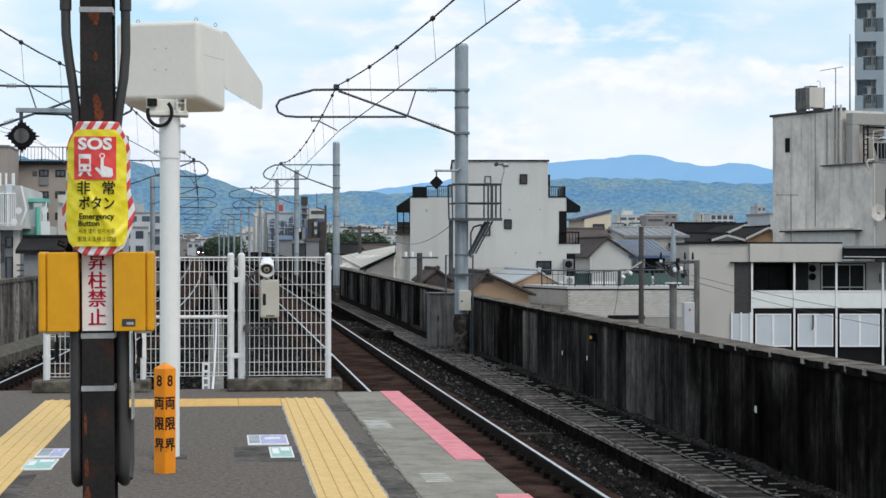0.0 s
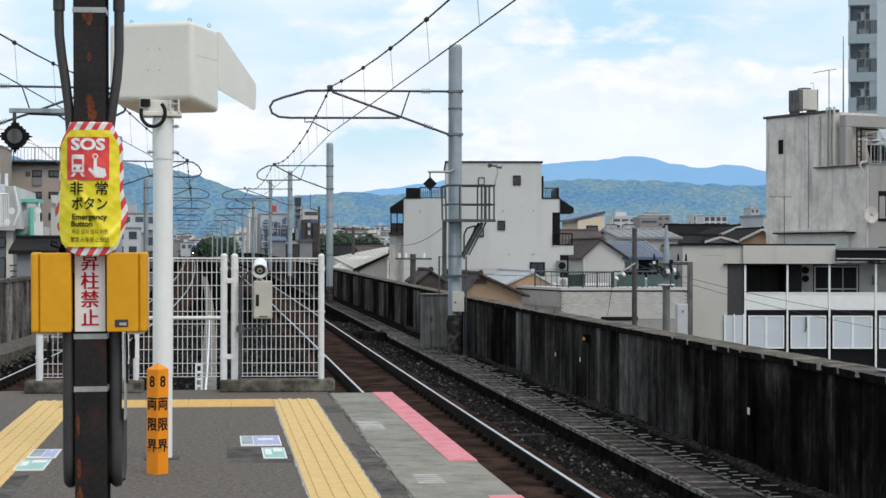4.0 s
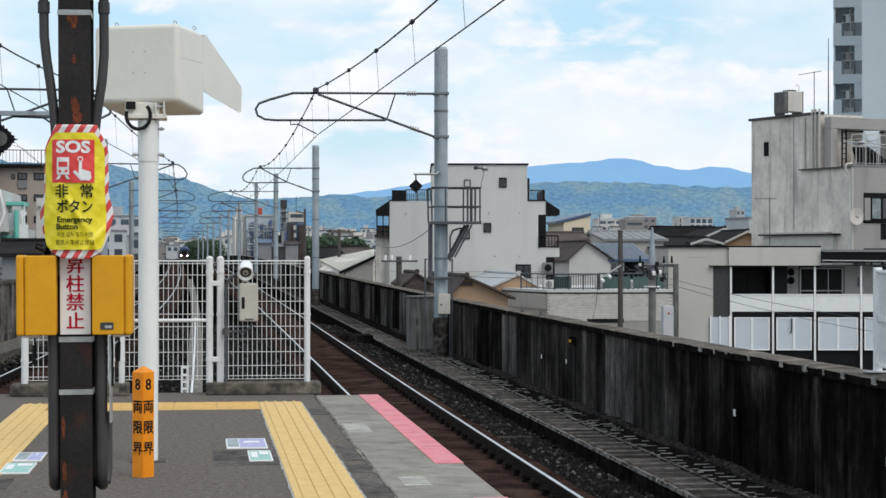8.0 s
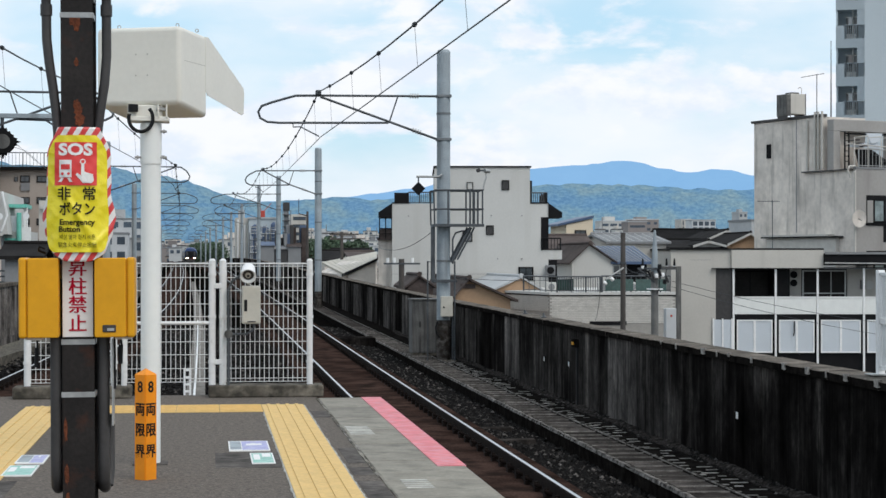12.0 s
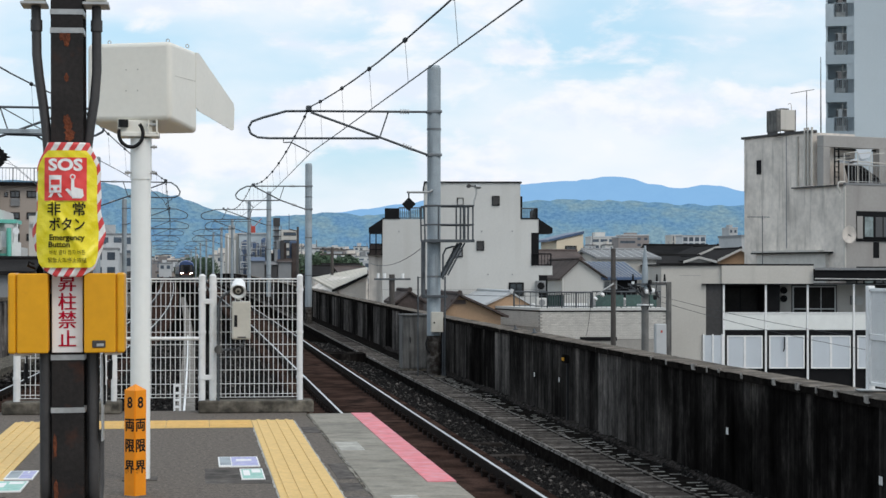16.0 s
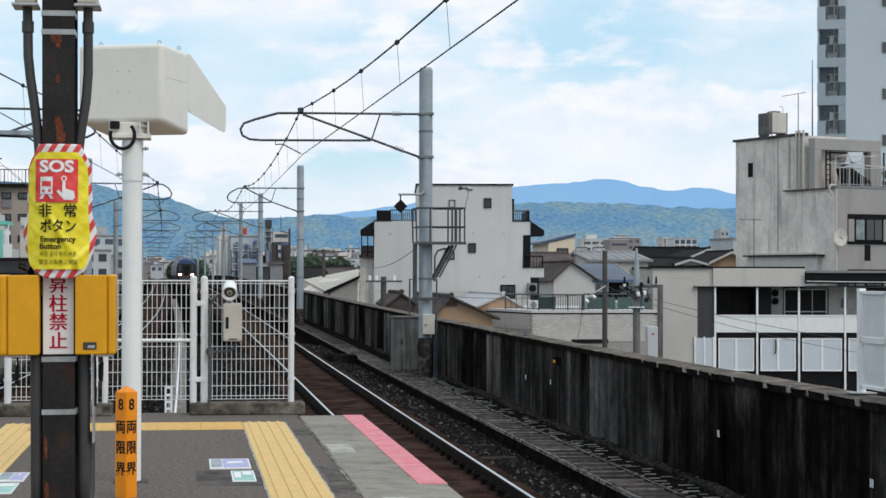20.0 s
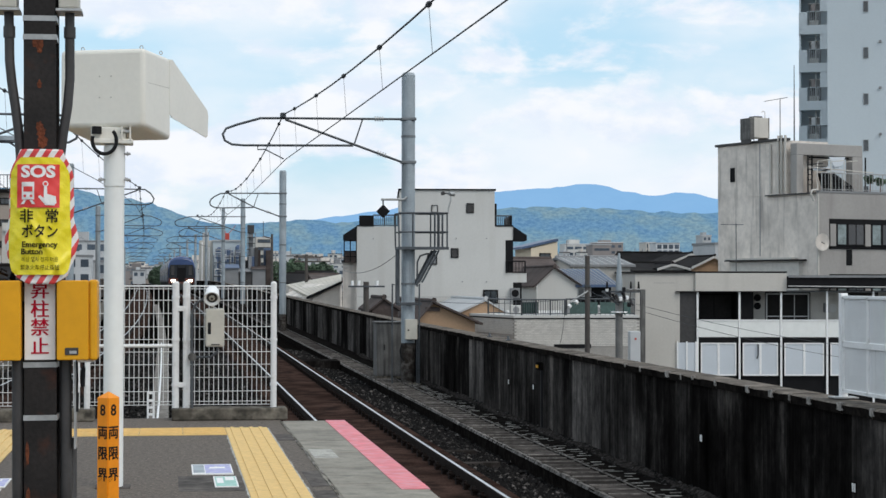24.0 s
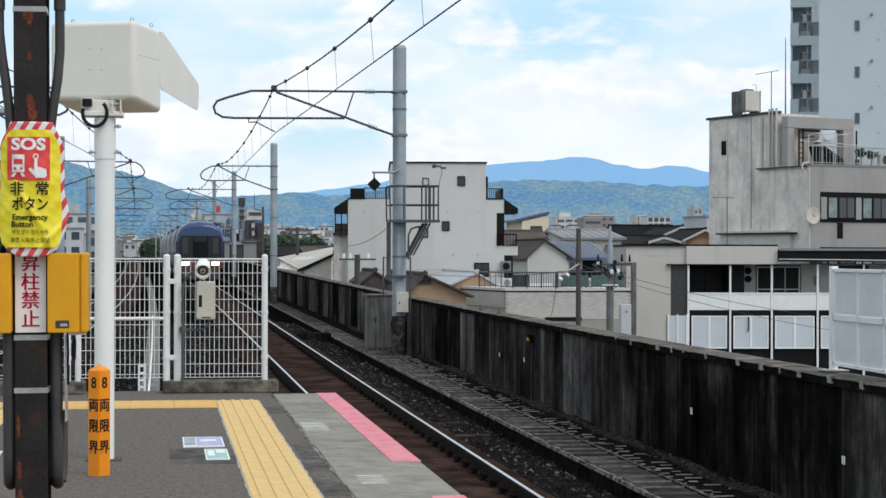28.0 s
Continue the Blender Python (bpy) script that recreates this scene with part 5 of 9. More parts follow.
# ---- overhead line ----
MASTS = (
    # y, pole right of the track's middle, top, radius, reach of the bracket, length of its loop beyond
    (45.2, 2.91, 6.12, 0.165, 3.06, 1.45), (85.5, 2.45, 6.10, 0.16, 2.51, 0.82), (126.0, 2.62, 6.60, 0.16, 3.03, 1.5), (166.0, 2.95, 7.50, 0.16, 3.0, 0.9), (206.0, 2.8, 7.1, 0.16, 2.9, 1.4),
    (246.0, 2.8, 7.2, 0.16, 2.9, 0.9), (286.0, 2.8, 7.3, 0.16, 2.9, 1.4), (330.0, 2.8, 7.2, 0.16, 2.9, 0.9), (375.0, 2.8, 7.3, 0.16, 2.9, 1.4), (420.0, 2.8, 7.2, 0.16, 2.9, 0.9), (480.0, 2.8, 7.2, 0.16, 2.9, 1.4))
LEFT_MASTS = ((45.2, 6.1, 0.62), (82.0, 6.1, 0.62), (125.0, 6.0, 1.2), (166.0, 6.9, 1.65), (206.0, 7.1, 1.5), (246.0, 7.2, 1.4), (286.0, 7.2, 1.4), (330.0, 7.2, 1.4), (375.0, 7.2, 1.4))


def contact_x(y):
    return track_right(y) - 0.09 + max(0.0, 45.2 - y) * 0.028


def contact_z(y):
    return 4.03 + max(0.0, rise(y) - 0.2)


def cantilever(mast, s, reach, height, beyond):
    """The tube bracket of a mast: s +1 reaches to the left (x falls), -1 to the right. Local to the mast's foot line, z in the world."""
    def at(x, z):
        return (-s * x, 0, z)
    dz = height
    tail = reach + beyond
    arm = part("top_tube", tube_bm([at(0.15, 5.045 + dz), at(reach, 5.03 + dz)], 0.028, 8), M["galv_thin"], mast)
    loop = [at(reach - 0.05, 5.03 + dz), at(reach + beyond * 0.38, 5.02 + dz), at(tail - beyond * 0.24, 4.86 + dz), at(tail - 0.08, 4.76 + dz), at(tail, 4.62 + dz), at(tail - 0.05, 4.47 + dz), at(tail - 0.22, 4.38 + dz), at(tail - 0.5, 4.36 + dz), at(1.35, 4.385 + dz)]
    part("loop_tube", tube_bm(loop, 0.03, 8), M["galv_thin"], mast)
    part("strut_tube", tube_bm([at(0.15, 3.99 + dz), at(1.3, 4.40 + dz), at(reach - 0.05, 5.0 + dz)], 0.029, 8), M["galv_thin"], mast)
    part("tie", tube_bm([at(1.33, 4.41 + dz), at(1.12, 5.04 + dz)], 0.018, 6), M["galv_thin"], mast)
    for z in (5.045, 3.99):
        x = 0.62 if z > 4.5 else 0.55
        zz = z + dz + (0.16 if z < 4.5 else 0)
        bm = bmesh.new()
        for k in range(4):
            add_tube(bm, [at(x + 0.06 * k, zz - (0 if z > 4.5 else -0.02 * k)), at(x + 0.06 * k + 0.025, zz - (0 if z > 4.5 else -0.02 * k))], 0.062, 10)
        part("insulator", bm, M["band"], mast, "pale ribbed insulator")
        part("mast_clamp", box_bm(-0.178, 0.178, -0.178, 0.178, z + dz - 0.035, z + dz + 0.035, 0.01, 1), M["clamp"], mast)
    part("wire_saddle", box_bm(-s * reach - 0.07, -s * reach + 0.07, -0.09, 0.09, 5.03 + dz, 5.16 + dz, 0.02, 1), M["galv_thin"], mast)
    part("steady_arm", tube_bm([at(tail - beyond * 0.58, 4.36 + dz), at(tail - beyond * 0.58, 4.26 + dz), at(tail - beyond * 0.7, 4.27 + dz), at(reach - 0.02, 4.04 + dz)], 0.016, 6), M["galv_thin"], mast)
    return arm


def build_masts():
    for y, off, top, r, reach, beyond in MASTS:
        x = track_right(y) + off
        m = thing("catenary_mast", "grey galvanised steel catenary mast with a tube cantilever", "catenary mast", pose(x, y, 0), "catenary masts along the line")
        pole = part("pole", tube_bm([(0, 0, -1.45), (0, 0, top)], r, 20), M["galv"], m)
        part("cap", tube_bm([(0, 0, top), (0, 0, top + 0.06)], r, 20, r * 0.8), M["galv"], pole)
        part("foot_sleeve", tube_bm([(0, 0, -1.45), (0, 0, -0.42)], r + 0.008, 20), M["sleeve"], pole, "grimy dark sleeve at the mast's foot")
        for z in (2.75, 4.62, 1.02):
            part("band_clamp", tube_bm([(0, 0, z - 0.025), (0, 0, z + 0.025)], r + 0.01, 20), M["clamp"], pole)
        cantilever(m, 1, reach, contact_z(y) - 4.03, beyond)
    for y, top, beyond in LEFT_MASTS:
        x = left_line(y) - 2.95
        m = thing("catenary_mast", "grey galvanised steel catenary mast with a tube cantilever", "catenary mast", pose(x, y, 0), "catenary masts along the line")
        pole = part("pole", tube_bm([(0, 0, -1.45), (0, 0, top)], 0.16, 16), M["galv"], m)
        part("cap", tube_bm([(0, 0, top), (0, 0, top + 0.06)], 0.16, 16, 0.13), M["galv"], pole)
        cantilever(m, -1, 2.95, contact_z(y) - 4.03, beyond)


def build_wires():
    def line(name, fx, supports, y_end):
        root = thing(name, "contact and carrier wires with thin droppers", "overhead line")
        pts = [(fx(y), y, contact_z(y)) for y in (8, 15, 21.8, 30, 38, 45.2, 55, 65, 75, 85.5, 105, 126, 146, 166, 206, 246, 286, 330, 375, 420, 480, 700) if y <= y_end]
        part("contact_wire", tube_bm(pts, 0.011, 6), M["wire"], root)
        def carrier(y):
            for a, b in zip(supports, supports[1:]):
                if a <= y <= b:
                    k = (y - (a + b) / 2) / ((b - a) / 2)
                    return contact_z(y) + 1.09 - 0.45 * (1 - k * k) * ((b - a) / 40.2) ** 2
            return contact_z(y) + 1.0
        ys = []
        for a, b in zip(supports, supports[1:]):
            ys += [a + (b - a) * k / 12 for k in range(12)]
        ys = [y for y in ys if y >= 8]
        part("carrier_wire", tube_bm([(fx(y) - 0.05, y, carrier(y)) for y in ys], 0.016, 6), M["wire"], root)
        y = 19.3
        while y < 140:
            d = part("dropper", tube_bm([(fx(y), y, contact_z(y)), (fx(y) - 0.05, y, carrier(y))], 0.0045, 4), M["wire"], root)
            part("dropper_clip", tube_bm([(fx(y) - 0.05, y - 0.06, carrier(y)), (fx(y) - 0.05, y + 0.06, carrier(y))], 0.04, 8), M["wire"], d)
            y += 4.62
    line("overhead_line_right", contact_x, [5.0] + [m[0] for m in MASTS], 480)
    line("overhead_line_left", lambda y: left_line(y) + 0.05, [5.0] + [m[0] for m in LEFT_MASTS], 375)
    # feeder wires far on the left
    fd = thing("feeder_lines", "thin feeder wires strung beside the line", "wire")
    for dx, z in ((-6.2, 5.6), (-6.6, 5.9)):
        part("feeder_wire", tube_bm([(left_line(y) + dx, y, z - 0.3 * math.sin(math.pi * ((y % 40) / 40))) for y in range(20, 300, 5)], 0.01, 5), M["wire"], fd)


def build_mast_platform():
    """Service platform, ladder, cabinet and lamp on the first mast."""
    mx = track_right(45.2) + 2.91
    root = thing("service_platform", "galvanised steel service platform with railings on the mast", "service platform", pose(mx, 45.2, 0))
    part("floor_plate", box_bm(-0.28, 0.92, -0.42, 0.35, 1.86, 1.92, 0.005, 1), M["galv_thin"], root)
    part("floor_edge", box_bm(-0.30, 0.94, -0.45, -0.42, 1.85, 1.92, 0.003, 1), M["galv_thin"], root)
    for x in (-0.27, 0.06, 0.60, 0.70, 0.78, 0.90):
        for y in (-0.43, 0.33):
            part("rail_post", tube_bm([(x, y, 1.9), (x - 0.02 * (x < 0), y, 2.74)], 0.02, 6), M["galv_thin"], root)
    for z in (2.28, 2.74):
        part("guard_rail", tube_bm([(-0.28, -0.43, z), (0.92, -0.43, z), (0.92, 0.33, z), (-0.28, 0.33, z)], 0.02, 6), M["galv_thin"], root)
    part("brace", box_bm(0.02, 0.10, -0.42, -0.36, 1.84, 1.88), M["galv_thin"], root)
    for y in (-0.3, 0.2):
        part("brace", tube_bm([(0.16, y, 0.98), (0.62, y, 1.84)], 0.04, 4), M["galv_thin"], root)
        part("brace", tube_bm([(0.30, y, 1.05), (0.72, y, 1.84)], 0.03, 4), M["galv_thin"], root)
    part("bent_pipe", tube_bm([(0.2, -0.2, 0.95), (0.2, -0.2, 1.55), (0.27, -0.2, 1.70), (0.42, -0.2, 1.75), (0.6, -0.2, 1.75)], 0.022, 8), M["galv_thin"], root)
    part("hanger_beam", box_bm(-0.34, -0.24, -0.3, -0.2, 0.55, 1.86, 0.01, 1), M["galv_thin"], root)
    part("cross_bar", box_bm(-0.32, 0.30, -0.28, -0.2, 0.50, 0.57, 0.01, 1), M["galv_thin"], root)
    for x in (-0.42, 0.24):
        part("ladder_rail", tube_bm([(x, -0.28, -1.42), (x, -0.28, 1.02)], 0.02, 6), M["galv_thin"], root)
    for k in range(3):
        part("cage_bar", tube_bm([(-0.42, -0.28, 1.0), (-0.30, -0.3, 1.0), (-0.28, -0.3, 1.86 - 0.2 * k)], 0.014, 6), M["galv_thin"], root)
    # camera on the railing corner
    cm = thing("rail_camera", "small grey surveillance camera on a bracket", "camera", pose(mx + 0.93, 44.8, 2.74))
    part("stem", tube_bm([(0, 0, 0), (0.0, 0, 0.10), (0.06, 0, 0.30), (0.06, 0, 0.47)], 0.018, 6), M["band"], cm)
    part("body", tube_bm([(0.02, -0.05, 0.47), (0.15, 0.03, 0.46)], 0.05, 8), M["band"], cm)
    part("bar", tube_bm([(-0.1, 0, 0.48), (0.06, 0, 0.47)], 0.02, 6), M["galv_thin"], cm)
    part("end_lamp", tube_bm([(-0.13, -0.06, 0.48), (-0.13, 0.06, 0.48)], 0.05, 10), M["conduit"], cm)
    # diamond warning lamp on an arm
    sg = thing("obstruction_signal", "black diamond-shaped warning lamp on a mast arm", "signal lamp", pose(mx - 0.64, 45.0, 2.78))
    part("arm", tube_bm([(-0.05, 0, 0.29), (0.5, 0, 0.29), (0.58, 0, 0.35)], 0.028, 6), M["band"], sg)
    part("hanger", tube_bm([(0, 0, 0.14), (0, 0, 0.30)], 0.018, 6), M["galv_thin"], sg)
    part("lamp_face", prism_bm([(-0.165, 0), (0, -0.165), (0.165, 0), (0, 0.165)], -0.05, 0.05), M["trim_black"], sg)
    # grey relay cabinet at the foot and white box on the pole
    cb = thing("relay_cabinet", "weathered grey steel relay cabinet on the walkway", "cabinet", pose(5.17, 47.0, LID_Z + rise(47.0)))
    part("body", box_bm(0, 0.76, 0, 0.75, 0.06, 1.40, 0.008, 1), M["grey_box"], cb)
    part("plinth", box_bm(0.02, 0.74, 0.02, 0.73, 0, 0.06), M["kerb"], cb)
    part("door", box_bm(0.18, 0.74, -0.012, 0, 0.1, 1.36, 0.004, 1), M["grey_box"], cb)
    part("roof", box_bm(-0.03, 0.79, -0.04, 0.79, 1.40, 1.44, 0.008, 1), M["grey_box"], cb)
    part("handle", tube_bm([(0.2, -0.03, 0.72), (0.2, -0.03, 0.86)], 0.012, 6), M["black"], cb)
    wb = thing("pole_box", "pale grey terminal box fixed to the mast", "equipment box", pose(mx, 45.2, 0))
    part("body", box_bm(-0.10, 0.19, -0.32, -0.17, -0.33, 0.16, 0.012, 2), M["beige"], wb)
    part("lock", tube_bm([(-0.03, -0.33, -0.1), (-0.03, -0.315, -0.1)], 0.022, 8), M["black"], wb)
    part("cable", tube_bm([(-0.17, -0.2, -0.45), (-0.22, -0.22, -0.6), (-0.2, -0.22, -0.75), (-0.12, -0.2, -0.85)], 0.02, 6), M["black"], wb)
    part("riser", tube_bm([(0.20, -0.2, -1.42), (0.20, -0.2, -0.3)], 0.025, 8), M["galv_thin"], wb)
    # short concrete foot
    tagged(part("mast_foundation", box_bm(mx - 0.3, mx + 0.3, 44.9, 45.5, -1.6, -1.39, 0.02, 1), M["kerb"]), "concrete foundation block of the mast", "foundation")


def build_wall_fittings():
    # small lamp box with its cable on the parapet
    lb = thing("wall_lamp", "small rusty lamp box with cable on the parapet", "lamp box", pose(6.25, 31.3, 0))
    part("box", box_bm(-0.05, 0.04, -0.12, 0.12, -0.43, -0.30, 0.01, 1), M["soot"], lb)
    part("face", box_bm(-0.058, -0.05, -0.10, 0.08, -0.395, -0.345), M["box"], lb)
    part("cable", tube_bm([(0.03, -0.05, -0.4), (0.035, -0.05, -0.6), (0.035, -0.06, -1.42)], 0.034, 6), M["black"], lb)
    # perforated screen panels on the coping
    X0_, Z0_ = 6.49, -0.055
    sc = thing("screen_fence", "white perforated metal screen panels on the parapet", "screen", pose(X0_, 17.42, Z0_))
    for k, y in enumerate((0.0, -2.0, -4.0)):
        p = part("post", box_bm(-0.035, 0.035, y - 0.035, y + 0.035, 0, 1.02, 0.004, 1), M["white"], sc)
        part("foot_plate", box_bm(-0.12, 0.12, y - 0.11, y + 0.11, 0, 0.014, 0.003, 1), M["band"], p)
        if k == 2:
            break
        for z0, z1 in ((0.07, 0.515), (0.535, 0.985)):
            pn = part("panel", box_bm(-0.008, 0.0, y - 1.96, y - 0.04, z0, z1), M["screen"], sc, "white perforated sheet")
            for a, b, c, d in ((y - 1.97, y - 0.03, z0 - 0.015, z0 + 0.02), (y - 1.97, y - 0.03, z1 - 0.02, z1 + 0.012)):
                part("panel_frame", box_bm(-0.022, 0.012, a, b, c, d, 0.003, 1), M["white"], pn)
            for q in (0.04, 0.68, 1.32, 1.94):
                part("panel_stile", box_bm(-0.022, 0.012, y - q - 0.018, y - q + 0.018, z0, z1), M["white"], pn)


def screen_material():
    m = surface("perforated_white", (0.74, 0.75, 0.75), 0.5, var=0.04, scale=3, grain=30, bump=0.0)
    nt = m.node_tree
    N, L = nt.nodes.new, nt.links.new
    b = nt.nodes["Principled BSDF"]
    co = N("ShaderNodeTexCoord")
    # expanded metal: two slanted sets of strands
    parts = N("ShaderNodeSeparateXYZ")
    L(co.outputs["Object"], parts.inputs[0])
    def calc(op, x, y=None):
        n = N("ShaderNodeMath")
        n.operation = op
        for k, v in enumerate((x, y)):
            if hasattr(v, "links"):
                L(v, n.inputs[k])
            elif v is not None:
                n.inputs[k].default_value = v
        return n.outputs[0]
    across, up = calc("MULTIPLY", parts.outputs["Y"], 130.0), calc("MULTIPLY", parts.outputs["Z"], 300.0)
    one, two = calc("SINE", calc("ADD", across, up)), calc("SINE", calc("SUBTRACT", across, up))
    L(calc("GREATER_THAN", calc("MAXIMUM", one, two), 0.25), b.inputs["Alpha"])
    return m


M["screen"] = screen_material()
build_masts()
build_wires()
build_mast_platform()
build_wall_fittings()


# ---- the train ----
def build_train():
    root = thing("train", "dark blue railcar train with lit headlamps coming along the line", "train", pose(track_right(716), 716, RAIL_Z + rise(716)))
    def shell(y0, y1, side):
        """A car body: cross-section swept from the nose back."""
        sect = [(-1.40, 0.95), (-1.45, 1.25), (-1.45, 2.50), (-1.40, 2.95), (-1.20, 3.38), (-0.75, 3.68), (0, 3.78), (0.75, 3.68), (1.20, 3.38), (1.40, 2.95), (1.45, 2.50), (1.45, 1.25), (1.40, 0.95)]
        return sect
    def body(bm, y0, y1, nose):
        sect = shell(y0, y1, 0)
        st = [(y0, 0.93, -0.32), (y0 + 0.12, 0.965, -0.16), (y0 + 0.4, 0.99, -0.05), (y0 + 1.0, 1.0, 0), (y1, 1.0, 0)] if nose else [(y0, 1, 0), (y1, 1, 0)]
        rings = []
        for y, k, drop in st:
            rings.append([bm.verts.new((x * k, y, z + (drop if z > 2.4 else 0) * (z - 2.4) / 1.2)) for x, z in sect])
        n = len(sect)
        for ra, rb in zip(rings, rings[1:]):
            for j in range(n):
                bm.faces.new((ra[j], ra[(j + 1) % n], rb[(j + 1) % n], rb[j])).smooth = j not in (n - 1,)
        bm.faces.new(rings[0][::-1])
        bm.faces.new(rings[-1])
        bmesh.ops.recalc_face_normals(bm, faces=bm.faces[:])
    bm = bmesh.new()
    body(bm, 1.0, 20.0, False)
    car = part("lead_car", bm, M["train_side"], root, "dark blue-grey leading car")
    bm = bmesh.new()
    body(bm, 0, 1.02, True)
    nose = part("nose", bm, M["train_blue"], car, "glossy dark blue rounded nose")
    part("windscreen", prism_bm([(-1.33, 1.38), (1.33, 1.38), (1.30, 2.50), (1.17, 2.84), (-1.17, 2.84), (-1.30, 2.50)], -0.014, 0.09), M["screen_black"], car, "black wrap-round windscreen")
    for s in (-1, 1):
        part("side_screen", box_bm(min(s * 1.30, s * 1.452), max(s * 1.30, s * 1.452), 0.03, 0.95, 1.45, 2.5, 0.02, 2), M["screen_black"], car, "black wrap-round windscreen")
    for x in (-0.42, 0.42):
        part("screen_pillar", box_bm(x - 0.04, x + 0.04, -0.02, 0.0, 1.38, 2.84), M["trim_black"], car)
    for x in (-0.92, 0.92):
        part("windscreen_blind", box_bm(x - 0.16, x + 0.16, -0.018, -0.014, 1.75, 2.72, 0.002, 1), M["conduit"], car, "grey blind behind the side pane")
    part("front_door", box_bm(-0.38, 0.38, -0.025, 0.0, 1.0, 2.5, 0.01, 1), M["trim_black"], car)
    part("lower_front", box_bm(-1.36, 1.36, -0.02, 0.05, 0.85, 1.40, 0.02, 2), M["train_red"], car, "rust-red lower front")
    for x in (-0.9, 0.9):
        lamp = part("headlamp_case", box_bm(x - 0.30, x + 0.30, -0.05, -0.01, 1.0, 1.32, 0.03, 2), M["trim_black"], car)
        part("headlamp", box_bm(x - 0.21, x + 0.21, -0.075, -0.048, 1.06, 1.25, 0.012, 2), M["head_lamp"], lamp, "lit warm-white headlamp")
    part("skirt", box_bm(-1.3, 1.3, 0.1, 19.8, 0.35, 0.95, 0.03, 1), M["trim_black"], car)
    part("plough", box_bm(-1.1, 1.1, 0.0, 0.3, 0.18, 0.9, 0.05, 2), M["conduit"], car)
    part("roof_vent", box_bm(-0.5, 0.5, 3.5, 6.0, 3.55, 3.85, 0.06, 2), M["conduit"], car)
    part("horn", tube_bm([(0.85, 0.5, 3.35), (0.85, 0.9, 3.42)], 0.26, 10), M["trim_black"], car)
    for k in range(5):
        for s in (-1, 1):
            part("side_window", box_bm(min(s * 1.44, s * 1.456), max(s * 1.44, s * 1.456), 2.2 + 3.4 * k, 4.2 + 3.4 * k, 1.85, 2.6, 0.004, 1), M["glass"], car)
    for k in (2.5, 14.5):
        bg = part("bogie", box_bm(-0.95, 0.95, k, k + 2.6, 0.25, 0.6, 0.03, 1), M["trim_black"], car)
        for y in (k + 0.25, k + 2.35):
            part("wheel_set", tube_bm([(-0.62, y, 0.43), (0.62, y, 0.43)], 0.43, 20), M["rail_side"], bg)
    cars = []
    for i in range(1, 4):
        bm = bmesh.new()
        body(bm, 0, 20.0, False)
        c = part("car", bm, M["train_side"], root, "grey-brown railcar", pose(0, 20.6 * i, 0))
        for k in range(5):
            for s in (-1, 1):
                part("side_window", box_bm(min(s * 1.44, s * 1.456), max(s * 1.44, s * 1.456), 1.6 + 3.6 * k, 3.8 + 3.6 * k, 1.85, 2.6, 0.004, 1), M["glass"], c)
        part("skirt", box_bm(-1.3, 1.3, 0.2, 19.8, 0.3, 0.95, 0.03, 1), M["trim_black"], c)
        part("roof_unit", box_bm(-0.9, 0.9, 6, 10, 3.4, 3.85, 0.08, 2), M["conduit"], c)
    return root


TRAIN = build_train()

# ---- buildings round the line ----
GROUND = -8.4


def window(root, x0, x1, z0, z1, y, panes=1, glass="glass", trim="trim_black", sill=False, facing="y"):
    """A framed window on a wall that faces -y (or -x with facing 'x': x0, x1 then run along y, and y is the wall's x)."""
    def bx(a0, a1, b0, b1, c0, c1, bevel=0.0):
        return box_bm(a0, a1, b0, b1, c0, c1, bevel, 1) if facing == "y" else box_bm(b0, b1, a0, a1, c0, c1, bevel, 1)
    t = min(0.07, (x1 - x0) * 0.1)
    bm = bx(x0, x1, y - 0.05, y + 0.05, z0, z0 + t)
    for a0, a1, c0, c1 in ((x0, x1, z1 - t, z1), (x0, x0 + t, z0 + t, z1 - t), (x1 - t, x1, z0 + t, z1 - t)):
        if facing == "y":
            add_box(bm, a0, a1, y - 0.05, y + 0.05, c0, c1)
        else:
            add_box(bm, y - 0.05, y + 0.05, a0, a1, c0, c1)
    fr = part("window", bm, M[trim], root)
    w = (x1 - x0 - 2 * t) / panes
    for k in range(panes):
        part("pane", bx(x0 + t + w * k + 0.01, x0 + t + w * (k + 1) - 0.01, y - 0.02, y + 0.02, z0 + t, z1 - t), M[glass], fr)
        if k:
            part("mullion", bx(x0 + t + w * k - 0.02, x0 + t + w * k + 0.02, y - 0.04, y + 0.02, z0 + t, z1 - t), M[trim], fr)
    if sill:
        part("sill", bx(x0 - 0.05, x1 + 0.05, y - 0.1, y, z0 - 0.06, z0), M["w_shade"], fr)
    return fr


def rail_fence(root, p0, p1, h, n, name="railing", mat="galv_thin"):
    """A balustrade from p0 to p1: handrail, foot rail and n bars."""
    p0, p1 = Vector(p0), Vector(p1)
    up = Vector((0, 0, h))
    r = part(name, tube_bm([p0 + up, p1 + up], 0.03, 6), M[mat], root)
    part("foot_rail", tube_bm([p0 + up * 0.1, p1 + up * 0.1], 0.02, 5), M[mat], r)
    for k in range(n + 1):
        q = p0.lerp(p1, k / n)
        part("bar", tube_bm([q, q + up], 0.035 if k % 6 == 0 else 0.014, 5), M[mat], r)
    return r


